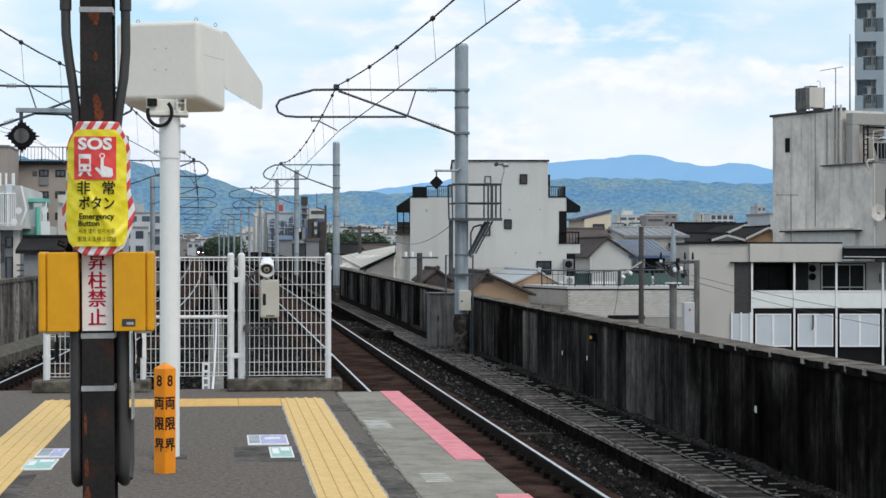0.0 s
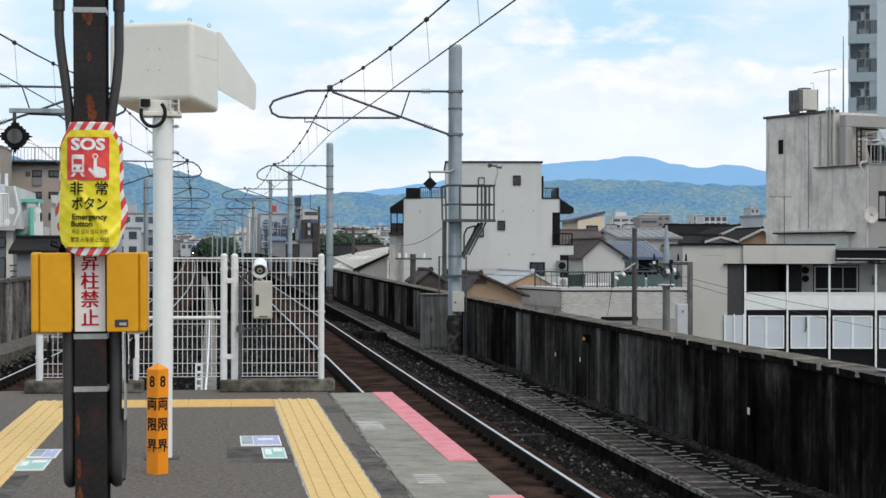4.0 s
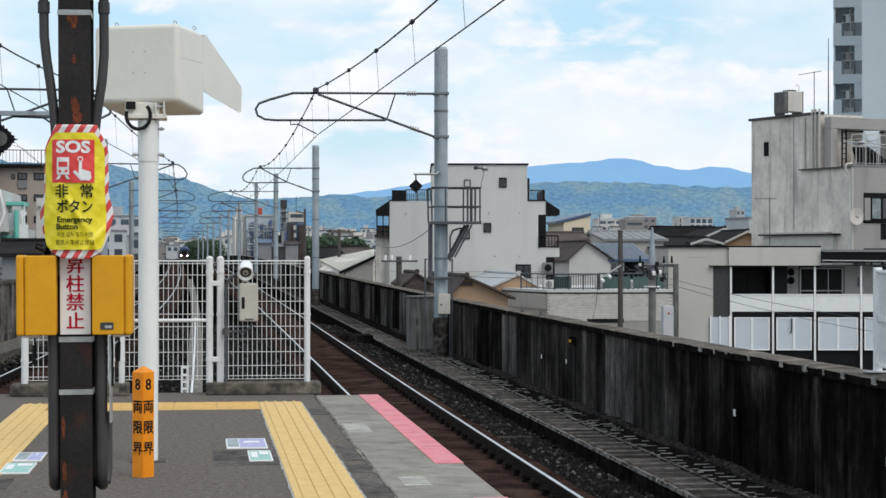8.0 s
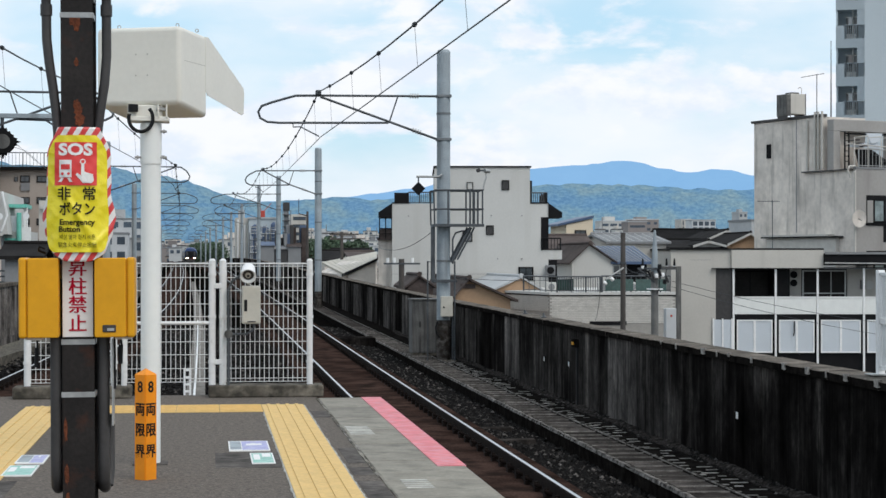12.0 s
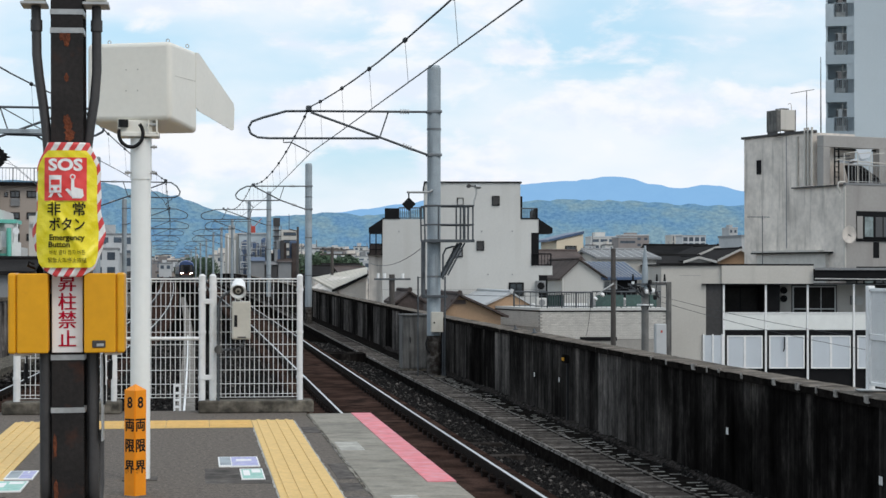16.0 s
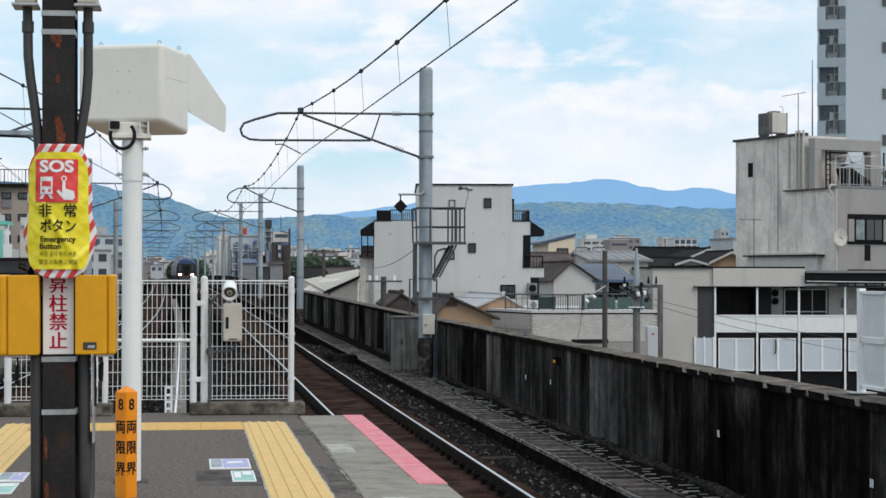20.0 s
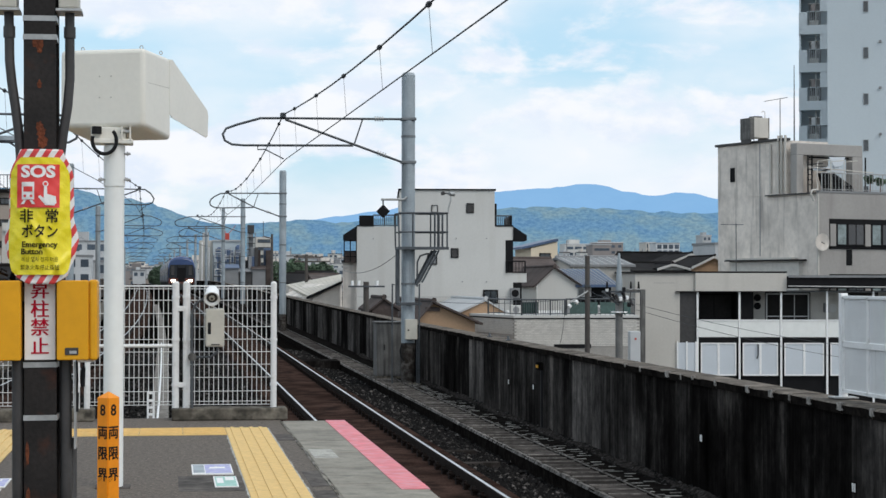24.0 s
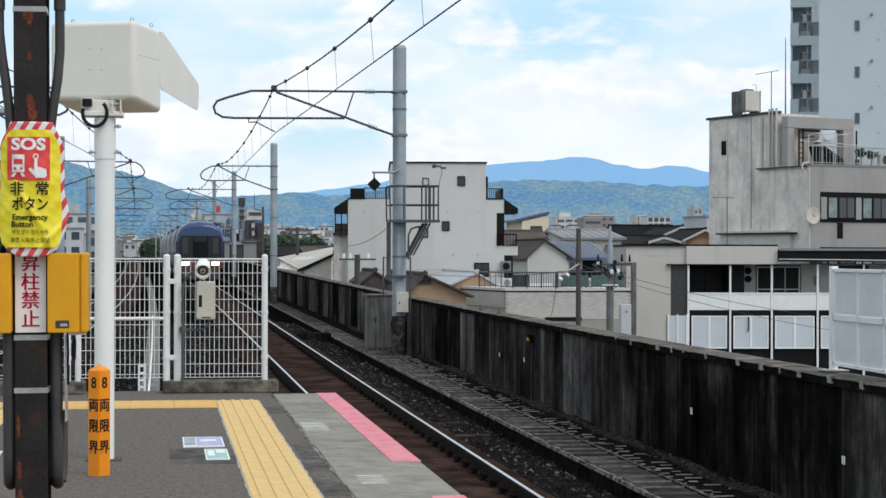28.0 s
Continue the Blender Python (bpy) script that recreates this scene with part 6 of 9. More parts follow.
def build_stepped_house():
    """White stepped four-storey house beyond the first mast."""
    D = 85.0
    root = thing("white_stepped_house", "white rendered four-storey house with black stepped eaves and terraces", "house", pose(9.0, 85, 0, 0, 0, -6.5) @ pose(-9.0, -85, 0))
    xl, xr, tl, tr = 8.43, 15.6, 10.38, 14.75
    zt, zs = 5.27, 3.61
    part("wall", box_bm(xl, xr, D, D + 9, GROUND, zs), M["w_white"], root)
    part("upper_wall", box_bm(tl, tr, D + 0.003, D + 8.5, zs, zt), M["w_white"], root)
    part("roof_edge", box_bm(tl - 0.06, tr + 0.06, D - 0.06, D + 8.6, zt, zt + 0.07), M["trim_black"], root)
    # black eaves that lean out over the sides
    for s, a in ((1, xr), (-1, xl)):
        e = 0.63 * s
        part("eave", prism_bm([(a, zs + 0.02), (a + e, zs - 0.40), (a + e, zs - 0.64), (a, zs - 0.64)], D - 0.05, D + 2.5), M["trim_black"], root)
        part("terrace_edge", box_bm(min(a, a - s * 0.8), max(a, a - s * 0.8), D - 0.03, D + 0.1, zs, zs + 0.06), M["trim_black"], root)
    part("terrace_screen", box_bm(xl + 0.1, xl + 0.75, D + 0.05, D + 0.12, zs, zs + 0.5), M["trim_black"], root)
    rail_fence(root, (xl + 0.75, D + 0.1, zs), (tl, D + 0.1, zs), 0.52, 14)
    rail_fence(root, (tr, D + 0.1, zs), (xr - 0.05, D + 0.1, zs), 0.5, 9)
    part("rail_panel", box_bm(xr - 0.14, xr - 0.05, D + 0.06, D + 4, zs, zs + 0.5), M["trim_black"], root)
    part("drain_pipe", tube_bm([(tr + 0.06, D + 0.2, zs), (tr + 0.06, D + 0.2, zt - 0.6)], 0.05, 6), M["trim_black"], root)
    # windows
    window(root, 13.45, 13.8, 4.23, 4.68, D, glass="conduit")
    window(root, 12.74, 13.09, 2.17, 2.61, D, glass="conduit")
    window(root, 11.85, 12.14, 4.25, 4.59, D, glass="w_white")
    window(root, 14.22, 14.91, 0.08, 0.71, D, 2)
    window(root, 11.66, 12.11, 1.86, 2.3, D, glass="w_shade")
    for u, v in (12.98, 3.06), (14.38, 3.06), (13.27, 1.08), (14.38, 1.08), (9.18, 3.04):
        part("vent_cap", tube_bm([(u, D - 0.05, v), (u, D + 0.02, v)], 0.03, 8), M["w_shade"], root)
    # balconies on the right flank: black boxes paint the shade of their recesses
    part("flank_recess", box_bm(xr - 0.35, xr + 0.002, D - 0.004, D + 2, 1.49, 2.99), M["trim_black"], root)
    part("flank_ledge", box_bm(xr, xr + 0.62, D - 0.02, D + 3, 1.05, 1.47), M["w_white"], root)
    rail_fence(root, (xr - 0.3, D - 0.06, 1.47), (xr + 0.55, D - 0.06, 1.47), 0.55, 6, mat="trim_black")
    part("flank_recess", box_bm(xr - 0.30, xr + 0.4, D + 0.02, D + 2, -0.21, 1.02), M["trim_black"], root)
    ac = part("air_conditioner", box_bm(xr - 0.15, xr + 0.3, D - 0.25, D + 0.01, 0.32, 0.79, 0.02, 1), M["w_shade"], root)
    part("fan_grille", tube_bm([(xr + 0.08, D - 0.27, 0.55), (xr + 0.08, D - 0.25, 0.55)], 0.17, 12), M["trim_black"], ac)
    for x in (xl - 0.58, xl - 0.3, xl - 0.02):
        part("balcony_post", box_bm(x - 0.025, x + 0.025, D + 0.1, D + 0.15, 1.95, zs - 0.6), M["trim_black"], root)
    for v in (0.25, 0.5):
        part("balcony_bar", box_bm(xl - 0.6, xl, D + 0.1, D + 0.14, 1.95 + v, 1.95 + v + 0.04), M["trim_black"], root)
    part("balcony_panel", box_bm(xl - 0.6, xl, D + 0.2, D + 0.25, 1.95, 1.95 + 0.5), M["roof_brown"], root)
    # low grey wing on the left flank
    part("wing", box_bm(7.78, xl - 0.004, D + 0.6, D + 8, GROUND, 1.95), M["w_grey"], root)
    part("wing_roof", box_bm(7.73, xl - 0.004, D + 0.5, D + 8, 1.95, 2.03), M["roof_brown"], root)
    # faint crack lines of the joints
    part("wall_joint", box_bm(xl + 0.01, xr - 0.01, D - 0.004, D + 0.01, 0.37, 0.37 + 0.012), M["w_shade"], root)


def gable_house(name, label, xa, xb, y0, y1, ze, zr, wall, roof, ridge_at=0.5, overhang=0.25, ridge="y", tiles=False, verge=False):
    """A house with a pitched roof. ridge 'y': the gable faces the line of sight; 'x': the slope does."""
    root = thing(name, label, "house")
    part("wall", box_bm(xa, xb, y0, y1, GROUND, ze), M[wall], root)
    if ridge == "y":
        xm = xa + (xb - xa) * ridge_at
        part("gable", prism_bm([(xa, ze), (xb, ze), (xm, zr)], y0, y1), M[wall], root)
        for s, a in ((-1, xa), (1, xb)):
            dz = (zr - ze) / abs(xm - a) * overhang
            part("roof_slope", prism_bm([(xm, zr + 0.02), (a + s * overhang, ze - dz + 0.02), (a + s * overhang, ze - dz + 0.10), (xm, zr + 0.10)], y0 - overhang, y1 + overhang), M[roof], root)
        if verge:
            for s, a in ((-1, xa), (1, xb)):
                dz = (zr - ze) / abs(xm - a) * overhang
                e = a + s * overhang
                part("verge_board", prism_bm([(xm, zr - 0.06), (e, ze - dz - 0.06), (e, ze - dz + 0.09), (xm, zr + 0.09)], y0 - overhang - 0.06, y0 - overhang - 0.002), M["w_white"], root, "pale verge board")
        part("ridge_cap", tube_bm([(xm, y0 - overhang, zr + 0.11), (xm, y1, zr + 0.11)], 0.07, 8), M[roof], root)
        part("ridge_end", tube_bm([(xm, y0 - overhang - 0.06, zr + 0.13), (xm, y0 - overhang, zr + 0.13)], 0.10, 6), M[roof], root)
    else:
        ym = (y0 + y1) / 2
        part("gable", prism_bm([(y0, ze), (y1, ze), (ym, zr)], xa, xb, "x"), M[wall], root)
        for a, s in ((y0, -1), (y1, 1)):
            dz = (zr - ze) / abs(ym - a) * overhang
            part("roof_slope", prism_bm([(ym, zr + 0.02), (a + s * overhang, ze - dz + 0.02), (a + s * overhang, ze - dz + 0.14), (ym, zr + 0.15)], xa - overhang, xb + overhang, "x"), M[roof], root)
        part("ridge_cap", tube_bm([(xa - overhang, ym, zr + 0.15), (xb + overhang, ym, zr + 0.15)], 0.1, 6), M[roof], root)
        if tiles:
            # standing seams of a sheet roof
            n = int((xb - xa) / 0.45)
            k0 = (zr - ze) / (ym - y0)
            seam = None
            for k in range(n + 1):
                x = xa + (xb - xa) * k / n
                part("seam", tube_bm([(x, y0 - overhang, ze - k0 * overhang + 0.15), (x, ym, zr + 0.16)], 0.03, 4), M["band"], root)
    return root


def build_low_houses():
    # ochre gables right behind the parapet
    g = gable_house("ochre_gable_house", "ochre gabled house with grey tiled roof behind the parapet", 8.69, 10.8, 66, 76, -0.38, 0.29, "w_orange", "roof_brown", 0.28)
    part("gable_vent", box_bm(9.0, 9.53, 65.94, 66.0, 0.02, 0.17), M["roof_brown"], g)
    gable_house("ochre_gable_house", "ochre gabled house with grey tiled roof behind the parapet", 11.59, 13.58, 75, 84, -0.23, 0.27, "w_orange", "w_pale", 0.56, 0.12)
    gable_house("dark_gable_house", "low gabled house with dark tiled roof behind the parapet", 7.3, 8.26, 68, 72, 0.04, 0.39, "roof_brown", "roof_brown", 0.46, 0.1)
    # white house with the blue sheet roof
    D = 92
    h = gable_house("blue_roofed_house", "white house with blue standing-seam sheet roof", 18.21, 20.27, 92, 100, 0.96, 1.76, "w_white", "roof_brown", 0.42, 0.2)
    za, zb = 0.93, 1.76
    la, ua, x1 = 20.19, 19.14, 22.37
    bm = bmesh.new()
    v = [bm.verts.new(p) for p in ((la, 91.9, za), (x1, 91.9, za), (x1, 96.5, zb), (ua, 96.5, zb), (la, 91.9, za - 0.12), (x1, 91.9, za - 0.12), (x1, 96.5, zb - 0.12), (ua, 96.5, zb - 0.12))]
    for q in ((0, 1, 2, 3), (7, 6, 5, 4), (0, 4, 5, 1), (1, 5, 6, 2), (2, 6, 7, 3), (3, 7, 4, 0)):
        bm.faces.new([v[i] for i in q])
    part("roof_slope", bm, M["roof_blue"], h, "blue standing-seam sheet roof")
    for k in range(13):
        lo, up = la + (x1 - la) * k / 12, ua + (x1 - ua) * k / 12
        part("seam", tube_bm([(lo, 91.88, za + 0.03), (up, 96.5, zb + 0.03)], 0.022, 4), M["band"], h)
    part("rear_wall", box_bm(20.27 + 0.01, x1 - 0.2, 92.6, 99.5, GROUND, 0.93 - 0.1), M["trim_black"], h)
    window(h, 20.39, 21.12, 0.31, 0.79, 92.6, 2, trim="band")
    part("drain_pipe", tube_bm([(18.18, 91.9, 0.88), (18.18, 91.9, -0.09)], 0.05, 6), M["w_white"], h)
    # pale sheet roof behind it and brown roofed house
    gable_house("pale_roofed_house", "house with pale sheet roof behind the blue roof", 22.72, 26.02, 104, 112, 1.95, 2.4, "w_cream", "w_shade", ridge="x", tiles=True)
    gable_house("brown_roofed_house", "house with brown tiled roof", 18.95, 21.37, 100, 110, 1.11, 2.28, "w_white", "roof_brown", ridge="x")
    # cream house with the slanted roof
    D = 128
    s = thing("slant_roofed_house", "cream house with a slanted blue-grey roof", "house")
    part("wall", prism_bm([(24.9, GROUND), (26.79, GROUND), (26.79, 3.89), (24.9, 3.45)], 128, 134), M["w_warm"], s)
    part("roof", prism_bm([(24.3, 3.37), (26.83, 3.93), (26.83, 4.12), (24.3, 3.52)], 127.9, 134.5), M["roof_blue"], s)
    window(s, 25.5, 26.31, 2.66, 3.09, 128, 2)
    part("balcony", box_bm(23.77, 24.82, 128.5, 132, GROUND, 2.62), M["w_white"], s)
    # dark tiled roofs further right
    for a, b, v, r, d in ((33.37, 37.9, 2.02, 3.14, 132), (28.02, 31.61, 1.67, 2.16, 112)):
        gable_house("tiled_house", "town house with dark tiled roof", a, b, d, d + 9, v, r, "w_cream", "roof_dark", ridge="x")
    for xa, xb, y, ze, zr, at, wall in ((34.3, 36.92, 126, 2.38, 3.01, 0.58, "w_brown"), (34.11, 36.32, 119, 2.12, 2.72, 0.57, "w_orange"), (29.95, 31.46, 112, 1.92, 2.13, 0.45, "w_white")):
        gable_house("verged_house", "town house with dark tiled roof and pale verge boards", xa, xb, y, y + 6, ze, zr, wall, "roof_dark", at, 0.3, verge=True)
    # low white-roofed sheds left of the stepped house
    sh = thing("lean_to_shed", "long shed with a pale lean-to sheet roof beside the line", "shed")
    corners = ((6.44, 88, 0.39), (8.0, 88, 1.11), (11.36, 125, 1.58), (7.64, 125, 0.86))
    bm = bmesh.new()
    up = [bm.verts.new(p) for p in corners]
    dn = [bm.verts.new((x, y, z - 0.12)) for x, y, z in corners]
    bm.faces.new(up)
    bm.faces.new(dn[::-1])
    for k in range(4):
        bm.faces.new((up[k], dn[k], dn[(k + 1) % 4], up[(k + 1) % 4]))
    bmesh.ops.recalc_face_normals(bm, faces=bm.faces[:])
    part("roof_sheet", bm, M["shed_roof"], sh, "pale cream sheet roof")
    for k in range(1, 12):
        a, b = Vector(corners[0]).lerp(Vector(corners[1]), k / 12), Vector(corners[3]).lerp(Vector(corners[2]), k / 12)
        part("sheet_seam", tube_bm([a + Vector((0, 0, 0.01)), b + Vector((0, 0, 0.01))], 0.012, 4), M["w_cream"], sh)
    part("verge", prism_bm([(6.34, 0.23), (8.0, 0.97), (8.0, 1.10), (6.34, 0.36)], 87.9, 87.99), M["trim_black"], sh, "dark verge board")
    part("wall", prism_bm([(6.64, GROUND), (7.95, GROUND), (7.95, 0.95), (6.64, 0.29)], 88.1, 110), M["w_grey"], sh)
    for k, (a, b, y, ze, zr) in enumerate(((9.39, 12.22, 150, 0.89, 1.62), (10.46, 12.32, 135, 0.99, 1.48), (12.13, 15.43, 175, 1.28, 1.92))):
        gable_house("tiled_house", "low town house with dark tiled roof beside the line", a, b, y, y + 10, ze, zr, "w_grey", "roof_brown" if k == 1 else "roof_dark", ridge="x")


def build_terrace_block():
    """Low block clad in pale stone tiles with a roof terrace."""
    D = 70.0
    root = thing("terrace_block", "low block clad in pale stone tiles with a railed roof terrace", "building")
    xa, xm, xb = 11.92, 12.98, 17.9
    zt = -0.33
    plan = [(xm, D), (xb, D), (xb, D + 12), (xa, D + 12), (xa, D + 6)]
    part("body", prism_bm(plan, GROUND, zt, "z"), M["stone_back"], root)
    rim = [(xm - 0.03, D - 0.06), (xb + 0.05, D - 0.06), (xb + 0.05, D + 12), (xa - 0.06, D + 12), (xa - 0.06, D + 6)]
    line = [(xm - 0.02, D - 0.04), (xb + 0.03, D - 0.04), (xb + 0.03, D + 12), (xa - 0.045, D + 12), (xa - 0.045, D + 6)]
    part("cap_line", prism_bm(line, zt - 0.02, zt + 0.03, "z"), M["trim_black"], root)
    part("cap", prism_bm(rim, zt + 0.03, zt + 0.125, "z"), M["w_white"], root)
    # stone tiles in staggered courses, on the front and round the slanted corner
    rng = random.Random(11)
    meshes = [to_mesh("stone_tile", box_bm(0.004, 0.156, -0.012 - 0.006 * k, 0.001, 0.005, 0.060), M["w_brick"]) for k in range(3)]
    run = Vector((xa - xm, 6.0))
    turn = math.degrees(math.atan2(-run.y, -run.x))
    lower = bmesh.new()
    for j in range(16):
        z = zt - 0.02 - 0.065 * (j + 1)
        x = xm + (0.08 if j % 2 else 0.0)
        while x + 0.16 < xb:
            if j > 8:
                add_box(lower, x + 0.004, x + 0.156, D - 0.012 - 0.006 * rng.randrange(3), D + 0.001, z + 0.005, z + 0.060)
                x += 0.16
                continue
            o = new("stone_tile", meshes[rng.randrange(3)])
            o.parent, o.matrix_basis = root, pose(x, D, z)
            x += 0.16
    tagged(part("lower_tiles", lower, M["w_brick"], root, "lower courses of stone tiles"), kind="stuff")
    bm = bmesh.new()
    for j in range(9):
        q = 0.05 if j % 2 else 0.2
        while q + 0.3 < run.length:
            add_box(bm, q, q + 0.29, -0.015, 0.001, zt - 0.02 - 0.065 * (j + 1), zt - 0.02 - 0.065 * j - 0.008)
            q += 0.3
    corner = part("corner_tiles", bm, M["w_brick"], root, "stone tiles round the slanted corner", pose(xa, D + 6, 0, 0, 0, turn))
    tagged(corner, kind="stuff")
    # black bar on the front paints the darkness of a shaded opening
    part("shade_opening", box_bm(14.52, 15.96, D - 0.03, D + 0.02, -1.46, -1.31), M["trim_black"], root)
    zr = zt + 0.125
    rail_fence(root, (13.3, D + 0.2, zr), (15.07, D + 0.2, zr), 0.60, 19)
    rail_fence(root, (12.55, D + 3.4, zr), (13.3, D + 0.2, zr), 0.60, 6)
    for a, b in ((13.34, 13.95), (15.2, 16.3), (16.4, 17.6)):
        part("glass_panel", box_bm(a, b, D + 0.30, D + 0.32, zr + 0.05, zr + 0.5), M["green_glass"], root, "green-tinted glass panel")
    rail_fence(root, (15.07, D + 0.4, zr), (17.78, D + 0.4, zr), 0.62, 14)
    for a, b in ((13.2, 13.64), (15.29, 15.73), (16.45, 16.89)):
        u = thing("outdoor_unit", "pale outdoor air-conditioning unit on the roof terrace", "air conditioner")
        part("case", box_bm(a, b, D + 2.0, D + 2.3, zr, zr + 0.36, 0.02, 1), M["w_white"], u)
        part("grille", tube_bm([((a + b) / 2, D + 1.98, zr + 0.18), ((a + b) / 2, D + 2.0, zr + 0.18)], 0.13, 12), M["w_shade"], u)


def build_apartments():
    """Cream apartment block with screened balconies."""
    D = 95.0
    root = thing("apartment_block", "cream apartment block with white balcony panels and frosted screens", "apartment building", pose(28.0, 95, 0, 0, 0, -7) @ pose(-28.0, -95, 0))
    x0, xc, xe = 24.12, 26.25, 44.41
    zt, zb = 1.55, 0.6
    xs = 32.09
    part("wall", box_bm(x0, xc, D, D + 9, GROUND, zt), M["w_cream"], root)
    part("upper_wall", box_bm(xc + 0.002, 27.27, D + 0.002, D + 9, zb, zt - 0.002), M["w_cream"], root)
    part("fascia", box_bm(27.274, xs, D - 0.16, D + 9, zb + 0.004, zt), M["w_cream"], root)
    part("fascia_drip", box_bm(xc, xs, D - 0.19, D + 0.02, zb - 0.05, zb + 0.002), M["trim_black"], root)
    part("wall_seam", box_bm(25.1, 26.2, D - 0.004, D + 0.01, 1.02, 1.035), M["w_shade"], root)
    part("roof_edge", box_bm(x0 - 0.1, xs + 0.02, D - 0.12, D + 9, zt, zt + 0.09), M["trim_black"], root)
    part("canopy", box_bm(xs + 0.03, xe, D - 0.4, D + 9, 0.75, 1.38), M["trim_black"], root)
    part("canopy_edge", box_bm(xs + 0.03, xe, D - 0.5, D - 0.4, 1.32, 1.44), M["w_shade"], root)
    part("pipe_line", tube_bm([(xs, D - 0.5, 0.87), (xe, D - 0.5, 0.75)], 0.04, 6), M["band"], root)
    # dark colours put the recess's shade into its walls, slab and panes
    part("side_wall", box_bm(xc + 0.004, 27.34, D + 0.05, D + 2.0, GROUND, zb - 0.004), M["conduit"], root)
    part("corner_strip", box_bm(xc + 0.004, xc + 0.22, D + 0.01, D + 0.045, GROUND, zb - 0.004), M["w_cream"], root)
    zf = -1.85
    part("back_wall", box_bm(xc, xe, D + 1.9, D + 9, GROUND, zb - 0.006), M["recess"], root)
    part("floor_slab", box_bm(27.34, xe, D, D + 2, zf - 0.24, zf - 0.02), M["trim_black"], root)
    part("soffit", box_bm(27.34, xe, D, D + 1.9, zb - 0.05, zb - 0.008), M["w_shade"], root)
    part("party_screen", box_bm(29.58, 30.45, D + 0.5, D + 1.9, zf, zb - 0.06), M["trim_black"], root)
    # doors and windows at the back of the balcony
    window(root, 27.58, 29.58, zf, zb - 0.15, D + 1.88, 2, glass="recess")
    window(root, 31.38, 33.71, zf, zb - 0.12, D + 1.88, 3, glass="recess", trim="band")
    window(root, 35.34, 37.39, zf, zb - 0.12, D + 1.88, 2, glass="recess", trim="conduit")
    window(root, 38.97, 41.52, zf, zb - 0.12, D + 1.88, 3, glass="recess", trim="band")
    for a, b in ((30.45, 31.31), (33.77, 35.31), (37.45, 38.91)):
        part("back_pier", box_bm(a, b, D + 1.8, D + 1.895, zf, zb - 0.06), M["w_cream"], root)
    mb = part("meter_box", box_bm(34.46, 34.71, D + 1.62, D + 1.80, -0.52, -0.04, 0.01, 1), M["w_shade"], root)
    part("wall_dish", tube_bm([(34.95, D + 1.74, -0.31), (34.95, D + 1.79, -0.31)], 0.24, 14), M["w_white"], root)
    for a, b in ((31.45, 33.64), (39.04, 41.45)):
        part("transom", box_bm(a, b, D + 1.80, D + 1.84, -0.78, -0.72), M["band"], root)
    for v in (0.24, -0.20):
        part("wall_vent", tube_bm([(30.9, D + 1.72, v), (30.9, D + 1.79, v)], 0.19, 12), M["trim_black"], root)
    # posts, upper panels, screens of the lower storey
    cols = [27.4, 29.61, 31.81, 34.24, 36.69, 39.29, 41.84]
    for x in cols:
        part("balcony_post", box_bm(x - 0.05, x + 0.05, D - 0.06, D + 0.04, GROUND, zb - 0.006), M["white"], root)
    for a, b in zip(cols, cols[1:]):
        p = part("balcony_panel", box_bm(a + 0.06, b - 0.06, D - 0.03, D, zf + 0.03, -0.95, 0.01, 1), M["pole_white"], root)
        part("panel_rail", box_bm(a + 0.06, b - 0.06, D - 0.06, D + 0.03, -0.95, -0.89), M["white"], p)
        zc, zd = -3.84, -2.11
        xa, xb, xm = a + 0.17, b - 0.17, (a + b) / 2
        bm = box_bm(xa, xb, D - 0.05, D + 0.01, zd - 0.07, zd)
        for q in ((xa, xb, zc, zc + 0.07), (xa, xa + 0.07, zc + 0.07, zd - 0.07), (xb - 0.07, xb, zc + 0.07, zd - 0.07), (xm - 0.06, xm + 0.06, zc + 0.07, zd - 0.07)):
            add_box(bm, q[0], q[1], D - 0.05, D + 0.01, q[2], q[3])
        s = part("screen_frame", bm, M["white"], root, "white balcony screen frame")
        for pa, pb in ((xa + 0.07, xm - 0.06), (xm + 0.06, xb - 0.07)):
            part("screen_panel", box_bm(pa, pb, D - 0.02, D, zc + 0.07, zd - 0.07), M["frost"], s, "frosted balcony screen")
    a = 26.33
    part("side_screen", box_bm(a, 27.31, D - 0.06, D - 0.03, -3.94, -2.1), M["frost"], root, "frosted balcony screen")
    for x in (a, 26.82, 27.31):
        part("screen_bar", box_bm(x - 0.04, x + 0.04, D - 0.1, D - 0.02, -4.0, -2.04), M["white"], root)
    # black box paints the shade seen between and under the screens
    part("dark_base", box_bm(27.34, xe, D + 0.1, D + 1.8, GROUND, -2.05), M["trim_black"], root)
    for u in (30.57, 35.06):
        part("laundry_hook", tube_bm([(u, D - 0.1, -2.18), (u, D - 0.12, -2.77), (u - 0.06, D - 0.12, -2.95)], 0.03, 6), M["trim_black"], root)


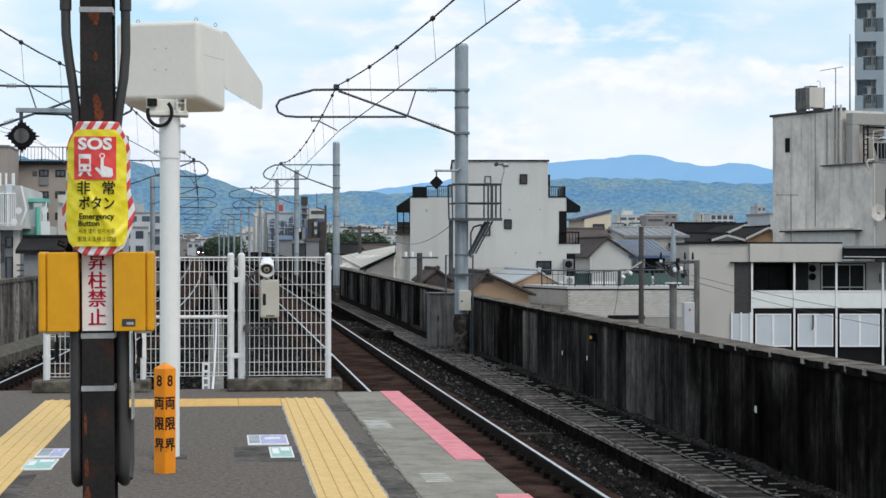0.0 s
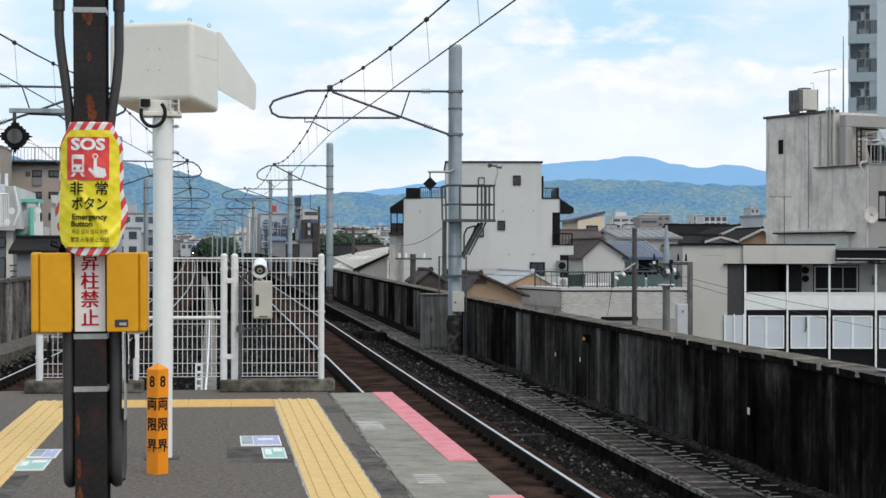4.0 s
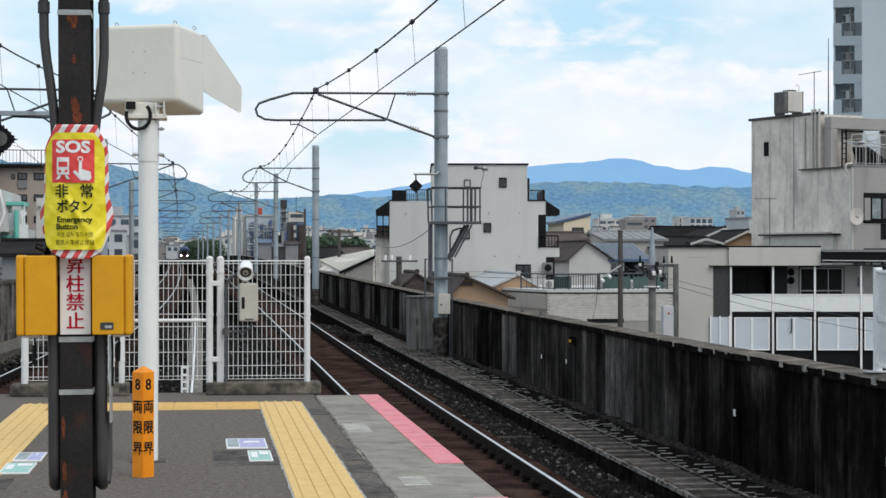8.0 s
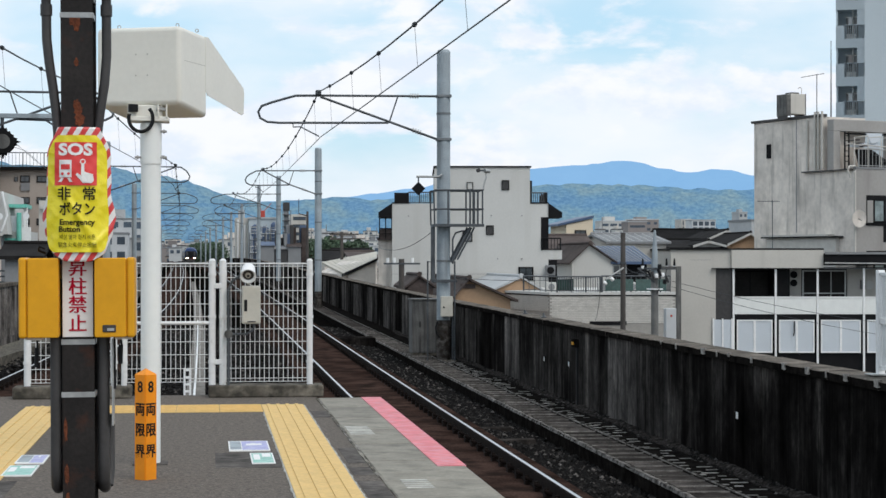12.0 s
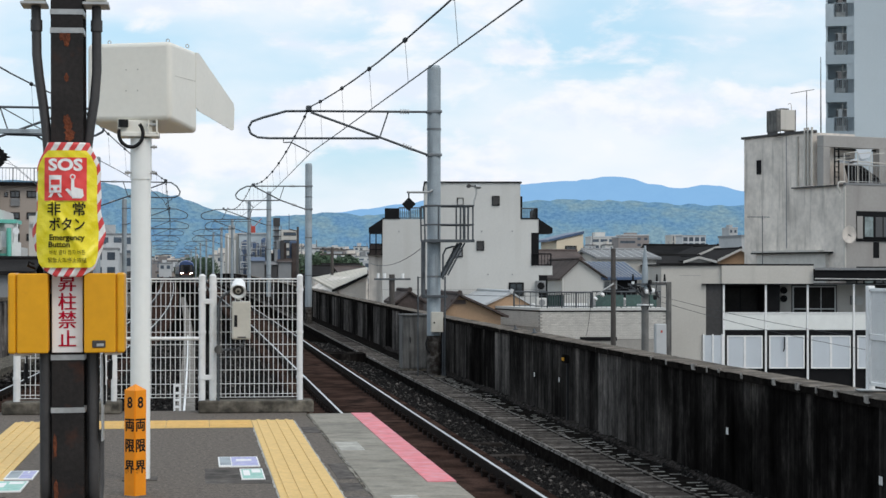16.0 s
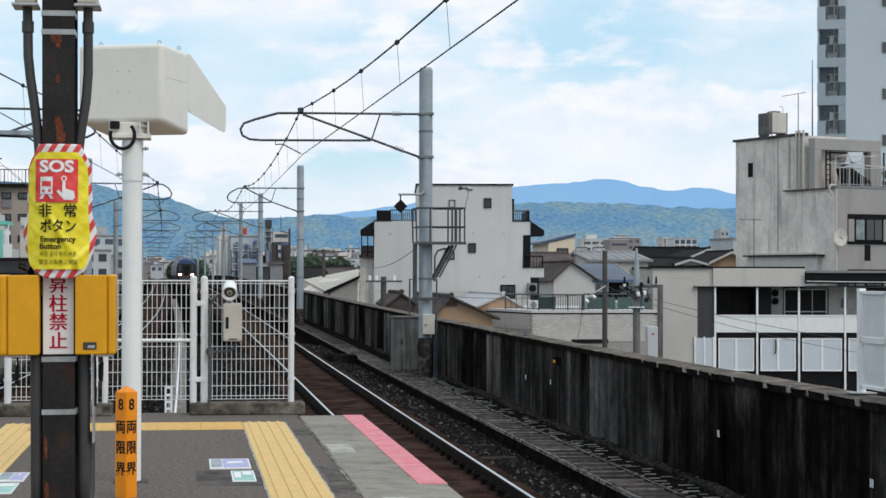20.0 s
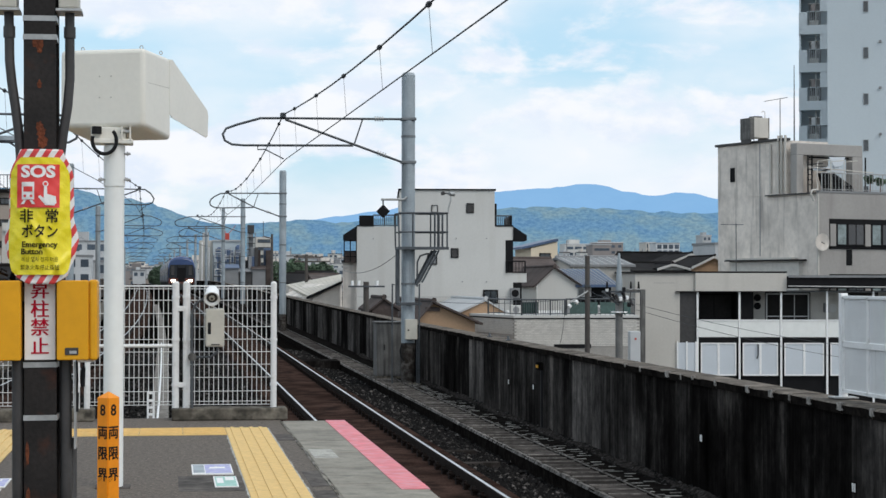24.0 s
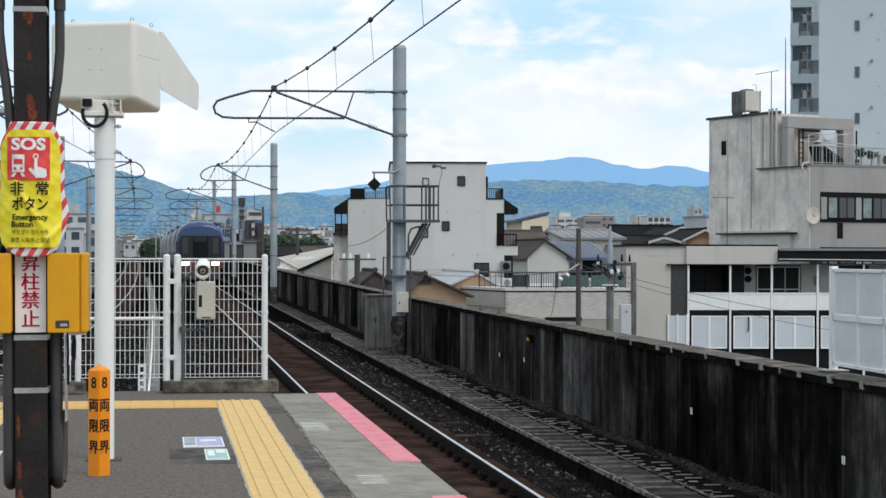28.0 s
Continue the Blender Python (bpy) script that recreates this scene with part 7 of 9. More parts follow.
def build_grey_block():
    """Weathered concrete block with stair tower, roof frame and roof garden."""
    root = thing("concrete_block", "weathered grey concrete block with stair tower and roof frame", "building", pose(36.9, 103.0, 0, 0, 0, 20))
    zt = 6.25
    part("body", box_bm(0, 14, 0, 9.6, GROUND, zt), M["w_grey"], root)
    # thin skin over the front: its dimmer light is put into the colour
    part("front_skin", box_bm(0.0, 14, -0.012, -0.001, GROUND, zt - 0.002), M["w_front"], root, "smoother concrete front with its dimmer light in the colour")
    part("parapet", box_bm(-0.05, 14, -0.05, 0.15, zt, zt + 0.12), M["w_shade"], root)
    part("stair_tower", box_bm(-0.012, 3.2, 3.0, 9.6, zt, 9.45), M["w_grey"], root)
    part("tower_roof", box_bm(-0.12, 0.3, 2.9, 9.8, 9.45, 9.60, 0.02, 1), M["conduit"], root)
    window(root, 7.87, 8.29, 7.22, 8.08, -0.012, glass="trim_black", facing="x")
    for k in range(4):
        part("wall_pipe", tube_bm([(-0.10, (4.3, 3.55, 3.25, 2.9)[k], zt + 0.1), (-0.10, (4.3, 3.55, 3.25, 2.9)[k], 9.3 if k == 0 else 9.75)], 0.07, 8), M["w_cream"], root)
    part("pipe_shelf", box_bm(-0.22, 0.0, 0.2, 4.7, zt - 0.05, zt + 0.02), M["conduit"], root)
    # roof frame, in the darkened front colour
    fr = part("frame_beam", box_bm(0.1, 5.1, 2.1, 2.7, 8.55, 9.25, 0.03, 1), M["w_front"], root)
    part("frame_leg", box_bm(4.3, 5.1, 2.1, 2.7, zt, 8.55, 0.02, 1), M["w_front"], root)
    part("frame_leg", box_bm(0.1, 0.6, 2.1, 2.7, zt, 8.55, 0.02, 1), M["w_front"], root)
    part("broken_slats", box_bm(1.2, 4.2, 2.3, 2.35, 8.4, 8.5), M["trim_black"], root)
    part("stair_flight", prism_bm([(2.0, zt + 0.05), (4.0, zt + 0.05), (3.9, zt + 0.5), (2.5, zt + 1.25), (1.6, zt + 1.25)], 1.6, 2.05), M["trim_black"], root)
    part("awning_sheet", prism_bm([(1.0, zt + 1.4), (3.6, zt + 1.3), (3.0, zt + 1.7), (1.4, zt + 1.6)], 1.8, 2.0), M["frost"], root)
    for x in (0.9, 1.9, 2.9):
        part("frame_pipe", tube_bm([(x, 1.2, zt), (x, 1.2, zt + 1.9), (x + 1.0, 1.2, zt + 2.0)], 0.03, 6), M["w_cream"], root)
    for k in range(9):
        part("stair_tread", box_bm(1.2 + 0.28 * k, 1.5 + 0.28 * k, 1.4, 2.0, zt + 1.75 - 0.17 * k, zt + 1.80 - 0.17 * k), M["conduit"], root)
    for k in range(6):
        part("ladder_rung", box_bm(0.55, 0.85, 1.62, 1.66, zt + 0.5 + 0.3 * k, zt + 0.55 + 0.3 * k), M["trim_black"], root)
    for x in (0.55, 0.85, 4.9):
        part("rack_post", box_bm(x - 0.03, x + 0.03, 1.6, 1.68, zt, zt + 2.25), M["trim_black"], root)
    part("line_pole", tube_bm([(0.5, 1.5, zt + 1.55), (5.4, 1.5, zt + 1.35)], 0.03, 6), M["w_cream"], root)
    part("drape", prism_bm([(2.2, zt + 2.2), (3.4, zt + 2.25), (3.2, zt + 1.75), (2.6, zt + 1.6)], 1.7, 1.74), M["frost"], root, "hanging pale sheet")
    rail_fence(root, (0.3, 0.1, zt + 0.1), (13.5, 0.1, zt + 0.1), 1.05, 52, mat="band")
    # wall face with window bands: black slabs hold dark frame and recess shade
    for z0 in (3.0, -0.2, -3.4):
        part("window_band", box_bm(0.75, 13.0, -0.03, 0.3, z0, z0 + 1.75), M["trim_black"], root)
        part("band_sill", box_bm(0.72, 13.05, -0.12, 0.0, z0 + 0.05, z0 + 0.13), M["trim_black"], root)
        for x in (1.25, 3.85, 6.5, 9.2):
            window(root, x, x + 0.8, z0 + 0.2, z0 + 1.5, -0.05, 1, glass="curtain")
            window(root, x + 0.8, x + 2.1, z0 + 0.2, z0 + 1.5, -0.05, 2, glass="glass")
        for x in (0.8, 3.4, 6.1, 8.8):
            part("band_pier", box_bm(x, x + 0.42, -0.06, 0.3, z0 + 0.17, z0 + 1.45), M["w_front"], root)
        part("vent_slot", box_bm(2.0, 2.45, -0.02, 0.2, z0 - 0.95, z0 - 0.02), M["trim_black"], root)
    part("drain_pipe", tube_bm([(-0.15, -0.1, zt - 0.1), (-0.15, -0.1, 1.0)], 0.07, 8), M["w_cream"], root)
    part("goose_neck", tube_bm([(-0.15, -0.1, zt + 0.15), (-0.6, -0.15, zt + 0.12), (-0.7, -0.15, zt - 0.1), (-0.5, -0.15, zt - 0.5)], 0.06, 8), M["w_cream"], root)
    # lean-to at the foot of the left face
    part("lean_to", box_bm(-0.25, -0.002, 1.5, 8.0, GROUND, 2.33), M["w_brick"], root)
    part("lean_to_cap", box_bm(-0.5, -0.002, 1.1, 8.3, 2.33, 2.41), M["trim_black"], root)
    part("lean_to_flashing", box_bm(-0.45, -0.002, 1.9, 8.25, 2.41, 2.52), M["w_cream"], root)
    part("wall_crack", box_bm(-0.014, 0.0, 5.38, 5.46, 2.65, 9.4), M["w_shade"], root)
    # antennas, tank, dish
    at = thing("tv_antenna", "thin roof antenna on a mast", "antenna", pose(35.7, 106.3, 9.78))
    part("mast", tube_bm([(0, 0, -0.3), (0, 0, 2.2)], 0.025, 6), M["galv_thin"], at)
    part("boom", tube_bm([(-0.95, 0, 2.0), (0.45, 0, 2.25)], 0.02, 5), M["galv_thin"], at)
    for k in range(8):
        x = -0.9 + 0.18 * k
        part("element", tube_bm([(x, -0.25, 2.01 + 0.032 * k), (x, 0.25, 2.01 + 0.032 * k)], 0.012, 4), M["galv_thin"], at)
    lr = tagged(part("lightning_rod", tube_bm([(36.81, 107, 9.3), (36.81, 107, 14.05)], 0.045, 6, 0.02), M["galv_thin"]), "thin lightning rod on the roof", "rod")
    tk = thing("roof_tank", "weathered square water tank on the roof", "water tank", pose(34.97, 109, 9.60, 0, 0, 20) @ Matrix.Scale(0.8, 4))
    part("shell", box_bm(-0.5, 0.95, -0.6, 0.6, 0.25, 1.78, 0.05, 2), M["w_cream"], tk)
    part("side_frame", box_bm(-0.85, -0.5, -0.62, 0.62, 0.1, 1.72, 0.02, 1), M["grey_box"], tk)
    part("lid", box_bm(-0.2, 0.5, -0.4, 0.4, 1.78, 1.9, 0.03, 1), M["conduit"], tk)
    for x in (-0.53, 0.90):
        part("shell_strap", box_bm(x, x + 0.06, -0.63, -0.60, 0.0, 1.8), M["grey_box"], tk)
    for x in (-0.75, 0.85):
        part("leg", box_bm(x - 0.06, x + 0.06, -0.55, 0.55, -0.18, 0.3), M["conduit"], tk)
    part("vent_pipe", tube_bm([(1.0, 0, 0.9), (1.03, 0, 2.25), (0.88, 0, 2.36), (0.7, 0, 2.25)], 0.03, 6), M["w_cream"], tk)
    ds = thing("satellite_dish", "grey satellite dish on the concrete wall", "satellite dish", pose(36.95, 102.6, 3.38))
    bm = bmesh.new()
    c = bm.verts.new((0, 0.12, 0))
    ring = [bm.verts.new((0.42 * math.cos(k * math.pi / 9), -0.05, 0.5 * math.sin(k * math.pi / 9))) for k in range(18)]
    for k in range(18):
        bm.faces.new((ring[k], ring[(k + 1) % 18], c))
    part("dish", bm, M["w_grey"], ds)
    part("arm", tube_bm([(0, 0.1, 0), (0, -0.35, -0.1)], 0.025, 6), M["galv_thin"], ds)
    wa = thing("tv_antenna", "thin antenna beside the concrete wall", "antenna", pose(31.04, 100, 0.5))
    part("mast", tube_bm([(0, 0, 0.3), (0, 0, 3.82)], 0.022, 6), M["galv_thin"], wa)
    part("boom", tube_bm([(-0.87, 0, 3.77), (0.42, 0, 3.77)], 0.018, 5), M["galv_thin"], wa)
    for i, x in enumerate((6.2, 10.3)):
        ac = thing("outdoor_unit", "pale outdoor air-conditioning unit on the roof", "air conditioner", pose(36.9, 103.0, 0, 0, 0, 20) @ pose(x - 0.4, 0.5, zt))
        part("case", box_bm(0, 0.85, 0, 0.35, 0.1, 0.85, 0.02, 1), M["w_cream"], ac)
        part("grille", tube_bm([(0.35, -0.02, 0.48), (0.35, 0.0, 0.48)], 0.27, 14), M["conduit"], ac)
    # roof garden
    rng = random.Random(21)
    for x, hgt, w in ((4.6, 0.9, 0.5), (5.4, 0.8, 0.45), (7.6, 1.0, 0.6), (8.4, 1.7, 0.7), (9.3, 1.1, 0.6), (11.5, 1.0, 0.8)):
        pl = thing("roof_shrub", "green shrub in the roof garden", "shrub", pose(36.9, 103.0, 0, 0, 0, 20) @ pose(x, 0.9, zt))
        part("stem", tube_bm([(0, 0, 0), (0.03, 0, hgt * 0.6), (0, 0, hgt)], 0.04, 5, 0.015), M["rust"], pl)
        part("leaves", leaf_bm(rng, 90, (0, 0, hgt), (w, w * 0.6, 0.25), 0.11), M["leaf"], pl)


def leaf_bm(rng, n, centre, spread, size):
    """A crown of many small leaf clumps."""
    bm = bmesh.new()
    for _ in range(n):
        d = Vector((rng.gauss(0, 1), rng.gauss(0, 1), rng.gauss(0, 1))).normalized() * (0.35 + 0.65 * rng.random())
        p = Vector(centre) + Vector((d.x * spread[0], d.y * spread[1], d.z * spread[2]))
        a = Vector((rng.uniform(-1, 1), rng.uniform(-1, 1), rng.uniform(-1, 1))).normalized()
        b = a.orthogonal().normalized()
        c = a.cross(b)
        s = size * rng.uniform(0.6, 1.4)
        v = [bm.verts.new(p + q * s) for q in (b, c * 0.7, -b, -c * 0.7)]
        w = bm.verts.new(p + a * s * 0.5)
        for k in range(4):
            bm.faces.new((v[k], v[(k + 1) % 4], w))
    return bm


def build_tower():
    """Tall blue-grey apartment tower: a plain flank, and a wing of recessed balconies behind it."""
    root = thing("apartment_tower", "tall blue-grey apartment tower with recessed balconies", "apartment building", pose(43.61, 120, 0, 0, 0, -20))
    part("flank_wall", box_bm(0, 16, 0, 15, GROUND, 31), M["w_blue"], root)
    zs = 16.07
    for k in range(-5, 4):
        z = zs + 3.1 * k
        window(root, 2.35, 2.68, z, z + 0.74, 0, glass="glass", trim="w_shade")
        part("flank_vent", tube_bm([(3.45, -0.14, z + 1.1), (3.45, 0.02, z + 1.1)], 0.10, 10), M["w_shade"], root)
        part("flank_vent", tube_bm([(3.9, -0.06, z - 0.6), (3.9, 0.02, z - 0.6)], 0.05, 6), M["w_shade"], root)
        window(root, 8.2, 9.0, z, z + 0.82, 0, glass="glass", trim="band")
    wing = thing("balcony_wing", "blue-grey tower wing with stacked recessed balconies", "apartment building", pose(49.62, 143, 0, 0, 0, -20))
    W = 2.35
    part("back_wall", box_bm(0, W + 3, 1.7, 10, GROUND, 36), M["w_blue"], wing)
    part("end_wall", box_bm(0, 0.14, 0, 1.7, GROUND, 36), M["w_blue"], wing)
    zb = 17.83
    for k in range(-5, 6):
        z = zb + 3.03 * k
        # z is the soffit of an opening; the slab above it, the parapet below
        part("slab", box_bm(-0.03, W + 3, -0.1, 1.7, z, z + 0.42), M["w_blue"], wing)
        part("parapet", box_bm(-0.03, 0.62, -0.1, 0.02, z - 2.62, z - 1.25), M["w_blue"], wing)
        part("parapet_foot", box_bm(0.62, W + 3, -0.1, 0.02, z - 2.62, z - 2.3), M["w_blue"], wing)
        part("drop_panel", box_bm(1.62, W + 3, -0.08, 0.04, z - 1.2, z), M["w_blue"], wing)
        part("laundry_pole", tube_bm([(0.7, 0.25, z - 0.55), (1.6, 0.25, z - 0.55)], 0.03, 6), M["w_white"], wing)
        part("hung_cloth", box_bm(0.95, 1.25, 0.23, 0.27, z - 1.15, z - 0.55), M["w_pale" if k % 2 else "w_brown"], wing)
        r = part("balcony_rail", tube_bm([(0.62, -0.05, z - 1.22), (W + 0.4, -0.05, z - 1.22)], 0.04, 6), M["galv"], wing)
        for i in range(12):
            part("rail_bar", tube_bm([(0.66 + 0.15 * i, -0.05, z - 2.3), (0.66 + 0.15 * i, -0.05, z - 1.22)], 0.022, 4), M["galv"], r)
        part("outdoor_unit", box_bm(0.75, 1.5, 0.5, 0.8, z - 2.55, z - 1.85, 0.02, 1), M["w_white"], wing)
        window(wing, 0.75, 1.7, z - 2.5, z - 0.35, 1.68, 2, trim="w_shade")
        part("drain_pipe", tube_bm([(1.3, 0.4, z - 2.6), (1.3, 0.4, z)], 0.05, 6), M["w_white"], wing)


def build_left_side():
    # tan apartment block
    D = 118
    t = thing("tan_apartments", "tan apartment block with small dark windows", "apartment building")
    zt = 6.55
    x0, x1 = -15.22, -6.6
    part("wall", box_bm(x0, x1, D, D + 10, GROUND, zt), M["w_tan"], t)
    part("roof_slab", box_bm(x0 - 0.2, x1 + 0.08, D - 0.4, D + 10, zt, zt + 0.22), M["roof_dark"], t)
    rail_fence(t, (x0, D + 0.3, zt + 0.22), (x1, D + 0.3, zt + 0.22), 0.9, 40)
    for k in range(4):
        z = 5.81 - 1.33 * k
        for a, b in ((-11.85, -11.61), (-11.47, -10.89), (-10.47, -9.85), (-14.12, -13.57), (-13.3, -12.82)):
            window(t, a, b, z + (0.05 if b - a < 0.4 else 0), z + (0.33 if b - a < 0.4 else 0.42), D, 2 if b - a > 0.5 else 1)
        part("balcony_panel", box_bm(-11.44, -10.89, D - 0.1, D, z - 0.52, z - 0.03), M["w_shade"], t)
    s = thing("tan_stair_block", "plain tan stair block beside the apartments", "building")
    part("wall", box_bm(-15.09, -12.66, 112, 117.5, GROUND, 7.32), M["w_tan"], s)
    part("roof_edge", box_bm(-15.13, -12.62, 111.9, 117.5, 7.32, 7.42), M["w_shade"], s)
    # white house with the teal awning
    D = 68
    h = thing("white_balcony_house", "white house with railed balconies and a teal awning", "house")
    xr = -7.27
    zt = 3.45
    part("wall", box_bm(-10.34, xr, D, D + 8, GROUND, 1.94), M["w_shade"], h)
    part("upper_storey", prism_bm([(-10.34, 1.94), (-6.99, 1.94), (-7.17, zt), (-10.34, zt + 0.25)], D - 0.5, D + 7), M["w_white"], h)
    part("floor_band", box_bm(-10.34, -7.15, D - 0.7, D - 0.5, 1.88, 2.04), M["w_white"], h)
    for a, b, v0, v1 in ((-7.78, -7.54, 0.02, 0.93), (-7.78, -7.54, 1.27, 1.63), (-7.43, -7.33, 0.73, 1.39), (-7.94, -7.84, 0.73, 1.39)):
        window(h, a, b, v0, v1, D, 1)
    window(h, -7.82, -7.66, 2.08, 3.25, D - 0.5, 1, glass="curtain", trim="white")
    rail_fence(h, (-8.38, D - 1.2, 2.0), (-7.31, D - 1.2, 2.0), 1.15, 16, mat="white")
    for u in (-7.9, -7.7, -7.47, -7.43):
        part("roof_post", tube_bm([(u, D - 0.6, zt), (u, D - 0.6, zt + 0.45)], 0.04, 6), M["white"], h)
    for u, v in ((-7.17, 2.55), (-7.33, 2.16), (-6.27, 2.57)):
        part("dish", tube_bm([(u, D - 1.45, v), (u + 0.02, D - 1.38, v)], 0.12, 14, 0.04), M["white"], h)
    for k in range(5):
        part("stair_tread", box_bm(-7.25, -6.95, D - 1.4 + 0.15 * k, D - 1.2 + 0.15 * k, 0.62 - 0.2 * k, 0.62 - 0.2 * k + 0.05), M["galv_thin"], h)
    part("corner_pier", box_bm(-7.51, -7.27, D - 0.08, D + 0.1, GROUND, 1.88), M["w_grey"], h)
    part("corner_pier", box_bm(-8.06, -7.96, D - 0.08, D + 0.1, GROUND, 1.88), M["w_grey"], h)
    part("hanging_pipe", tube_bm([(-7.19, D - 0.7, 2.04), (-6.99, D - 0.7, 2.61), (-7.17, D - 0.7, zt)], 0.04, 6), M["white"], h)
    part("box_unit", box_bm(-7.66, -7.45, D - 1.1, D - 0.7, 3.15, 3.49, 0.02, 1), M["frost"], h)
    # balcony annex with the teal roof sheet
    n = thing("teal_balcony", "pale balcony annex with teal awning and pipes", "balcony")
    part("awning", prism_bm([(-7.6, 2.94), (-6.48, 2.92), (-6.48, 3.05), (-7.52, 3.05)], 69, 71), M["teal"], n)
    part("deck", box_bm(-7.44, -6.34, 69.2, 72, 1.55, 2.05), M["w_white"], n)
    part("panel", box_bm(-7.32, -6.79, 69.2, 69.3, 2.07, 2.63), M["frost"], n)
    part("panel", box_bm(-6.66, -6.34, 69.1, 69.2, 1.57, 2.22), M["white"], n)
    part("teal_pipe", tube_bm([(-6.75, 69, 1.49), (-6.75, 69, 2.74)], 0.09, 8), M["teal"], n)
    for k in range(4):
        part("teal_slat", box_bm(-7.28, -6.79, 69.1, 69.2, 1.74 - 0.14 * k, 1.82 - 0.14 * k), M["teal"], n)
    for u in (-6.58, -6.5, -7.58):
        part("post", tube_bm([(u, 69.3, GROUND), (u, 69.3, 2.94)], 0.04, 6), M["white"], n)
    part("base", box_bm(-7.44, -6.34, 70.2, 73, GROUND, 1.51), M["w_shade"], n)
    gable_house("dark_roofed_house", "small house with dark tiled roof beside the line", -6.62, -5.56, 63, 67, 1.07, 1.44, "w_shade", "roof_dark", ridge="x")
    g = thing("grey_gable_wall", "plain grey house flank with a wall box", "building")
    part("wall", box_bm(-7.88, -6.62, 90, 92, GROUND, 3.83), M["w_cream"], g)
    part("wall_box", box_bm(-7.78, -7.46, 89.8, 90, 3.43, 3.59), M["w_white"], g)


def build_utility_poles():
    # concrete pole with lamps
    p = thing("utility_pole", "grey concrete utility pole with a lamp arm", "utility pole", pose(14.47, 64, 0))
    part("pole", tube_bm([(0, 0, GROUND), (0, 0, 1.99)], 0.11, 12, 0.085), M["pole_dark"], p)
    part("arm", tube_bm([(0, -0.1, 0.76), (-0.65, -0.2, 0.36)], 0.035, 6), M["band"], p)
    for dx, v in ((-0.65, 0.26), (-0.40, 0.4)):
        part("lamp", tube_bm([(dx, -0.2, v), (dx - 0.06, -0.22, v - 0.06)], 0.075, 8), M["white"], p)
    part("band_clamp", tube_bm([(0, 0, 0.9), (0, 0, 0.97)], 0.12, 10), M["galv_thin"], p)
    q = thing("utility_pole", "concrete utility pole with switchgear, insulators and cable sleeve", "utility pole", pose(15.12, 62, 0))
    part("pole", tube_bm([(0, 0, GROUND), (0, 0, 0.61)], 0.125, 12), M["pole_grey"], q)
    part("sleeve", tube_bm([(0, 0, 0.59), (0, 0, 1.29), (0, 0, 1.67), (0, 0, 2.06)], 0.13, 12, 0.035), M["galv"], q)
    part("cross_arm", box_bm(-0.62, 0.85, -0.16, -0.10, 0.71, 0.78), M["galv_thin"], q)
    part("cross_arm", box_bm(-0.6, 0.3, -0.22, -0.16, 0.52, 0.57), M["galv_thin"], q)
    for x in (-0.45, 0.38, 0.65):
        part("insulator", tube_bm([(x, -0.13, 0.78), (x, -0.13, 1.09)], 0.05, 8, 0.025), M["trim_black"], q)
        part("insulator_cap", tube_bm([(x, -0.13, 0.75), (x, -0.13, 0.84)], 0.055, 8), M["white"], q)
    for k, (x, v) in enumerate(((0.10, 0.84), (0.2, 0.55), (0.28, 0.32), (-0.02, 0.52))):
        part("switch", box_bm(x - 0.06, x + 0.06, -0.35, -0.2, v - 0.1, v + 0.06, 0.03, 1), M["white"] if k % 2 else M["black"], q)
    for k, (x, u, w) in enumerate(((-0.18, 474, 0.05), (0.05, 470, 0.06), (0.32, 482, 0.05), (-0.3, 472, 0.04))):
        z = EYE_Z + 62 * (0.0031 + (441 - u) / 3300)
        part("cutout", tube_bm([(x, -0.3, z), (x + 0.08, -0.34, z - 0.22)], w, 8, w * 0.7), M["black"] if k % 2 else M["conduit"], q)
    for a, b in (((-0.45, -0.13, -0.55), (-0.1, -0.3, -0.75)), ((0.38, -0.13, -0.6), (0.2, -0.3, -0.9)), ((0.1, -0.3, -0.9), (0.02, -0.2, -1.5))):
        z = EYE_Z + 62 * (0.0031 + (441 - 450) / 3300)
        part("jumper", tube_bm([(a[0], a[1], z + a[2] + 0.3), ((a[0] + b[0]) / 2, -0.35, z + (a[2] + b[2]) / 2 + 0.12), (b[0], b[1], z + b[2] + 0.3)], 0.015, 5), M["black"], q)
    part("stay_arm", tube_bm([(-0.62, -0.13, EYE_Z + 62 * (0.0031 - 27 / 3300)), (-0.05, -0.13, EYE_Z + 62 * (0.0031 - 52 / 3300))], 0.03, 6), M["galv_thin"], q)
    part("warning_band", tube_bm([(0, 0, 0.03), (0, 0, 0.07)], 0.28, 12), M["white"], q)
    r = thing("utility_pole", "dark square steel post with a service cabinet", "utility pole", pose(15.43, 60, 0))
    part("pole", box_bm(-0.075, 0.075, -0.075, 0.075, GROUND, 0.83), M["grey_box"], r)
    part("top_bar", box_bm(-0.55, 0.08, -0.06, 0.06, 0.76, 0.83), M["grey_box"], r)
    part("cabinet", box_bm(-0.48, -0.12, -0.2, 0.1, GROUND, -0.55, 0.02, 1), M["w_pale"], r)
    part("red_mark", box_bm(-0.32, -0.26, -0.21, -0.2, -0.83, -0.76), M["red_mark"], r)
    # pole with cross arms left of the first mast
    s = thing("utility_pole", "short concrete utility pole with white insulators", "utility pole", pose(6.57, 63, 0))
    part("pole", tube_bm([(0, 0, GROUND), (0, 0, 1.07)], 0.10, 10), M["pole_dark"], s)
    part("cross_arm", box_bm(-0.62, 0.62, -0.14, -0.08, 0.88, 0.94), M["galv_thin"], s)
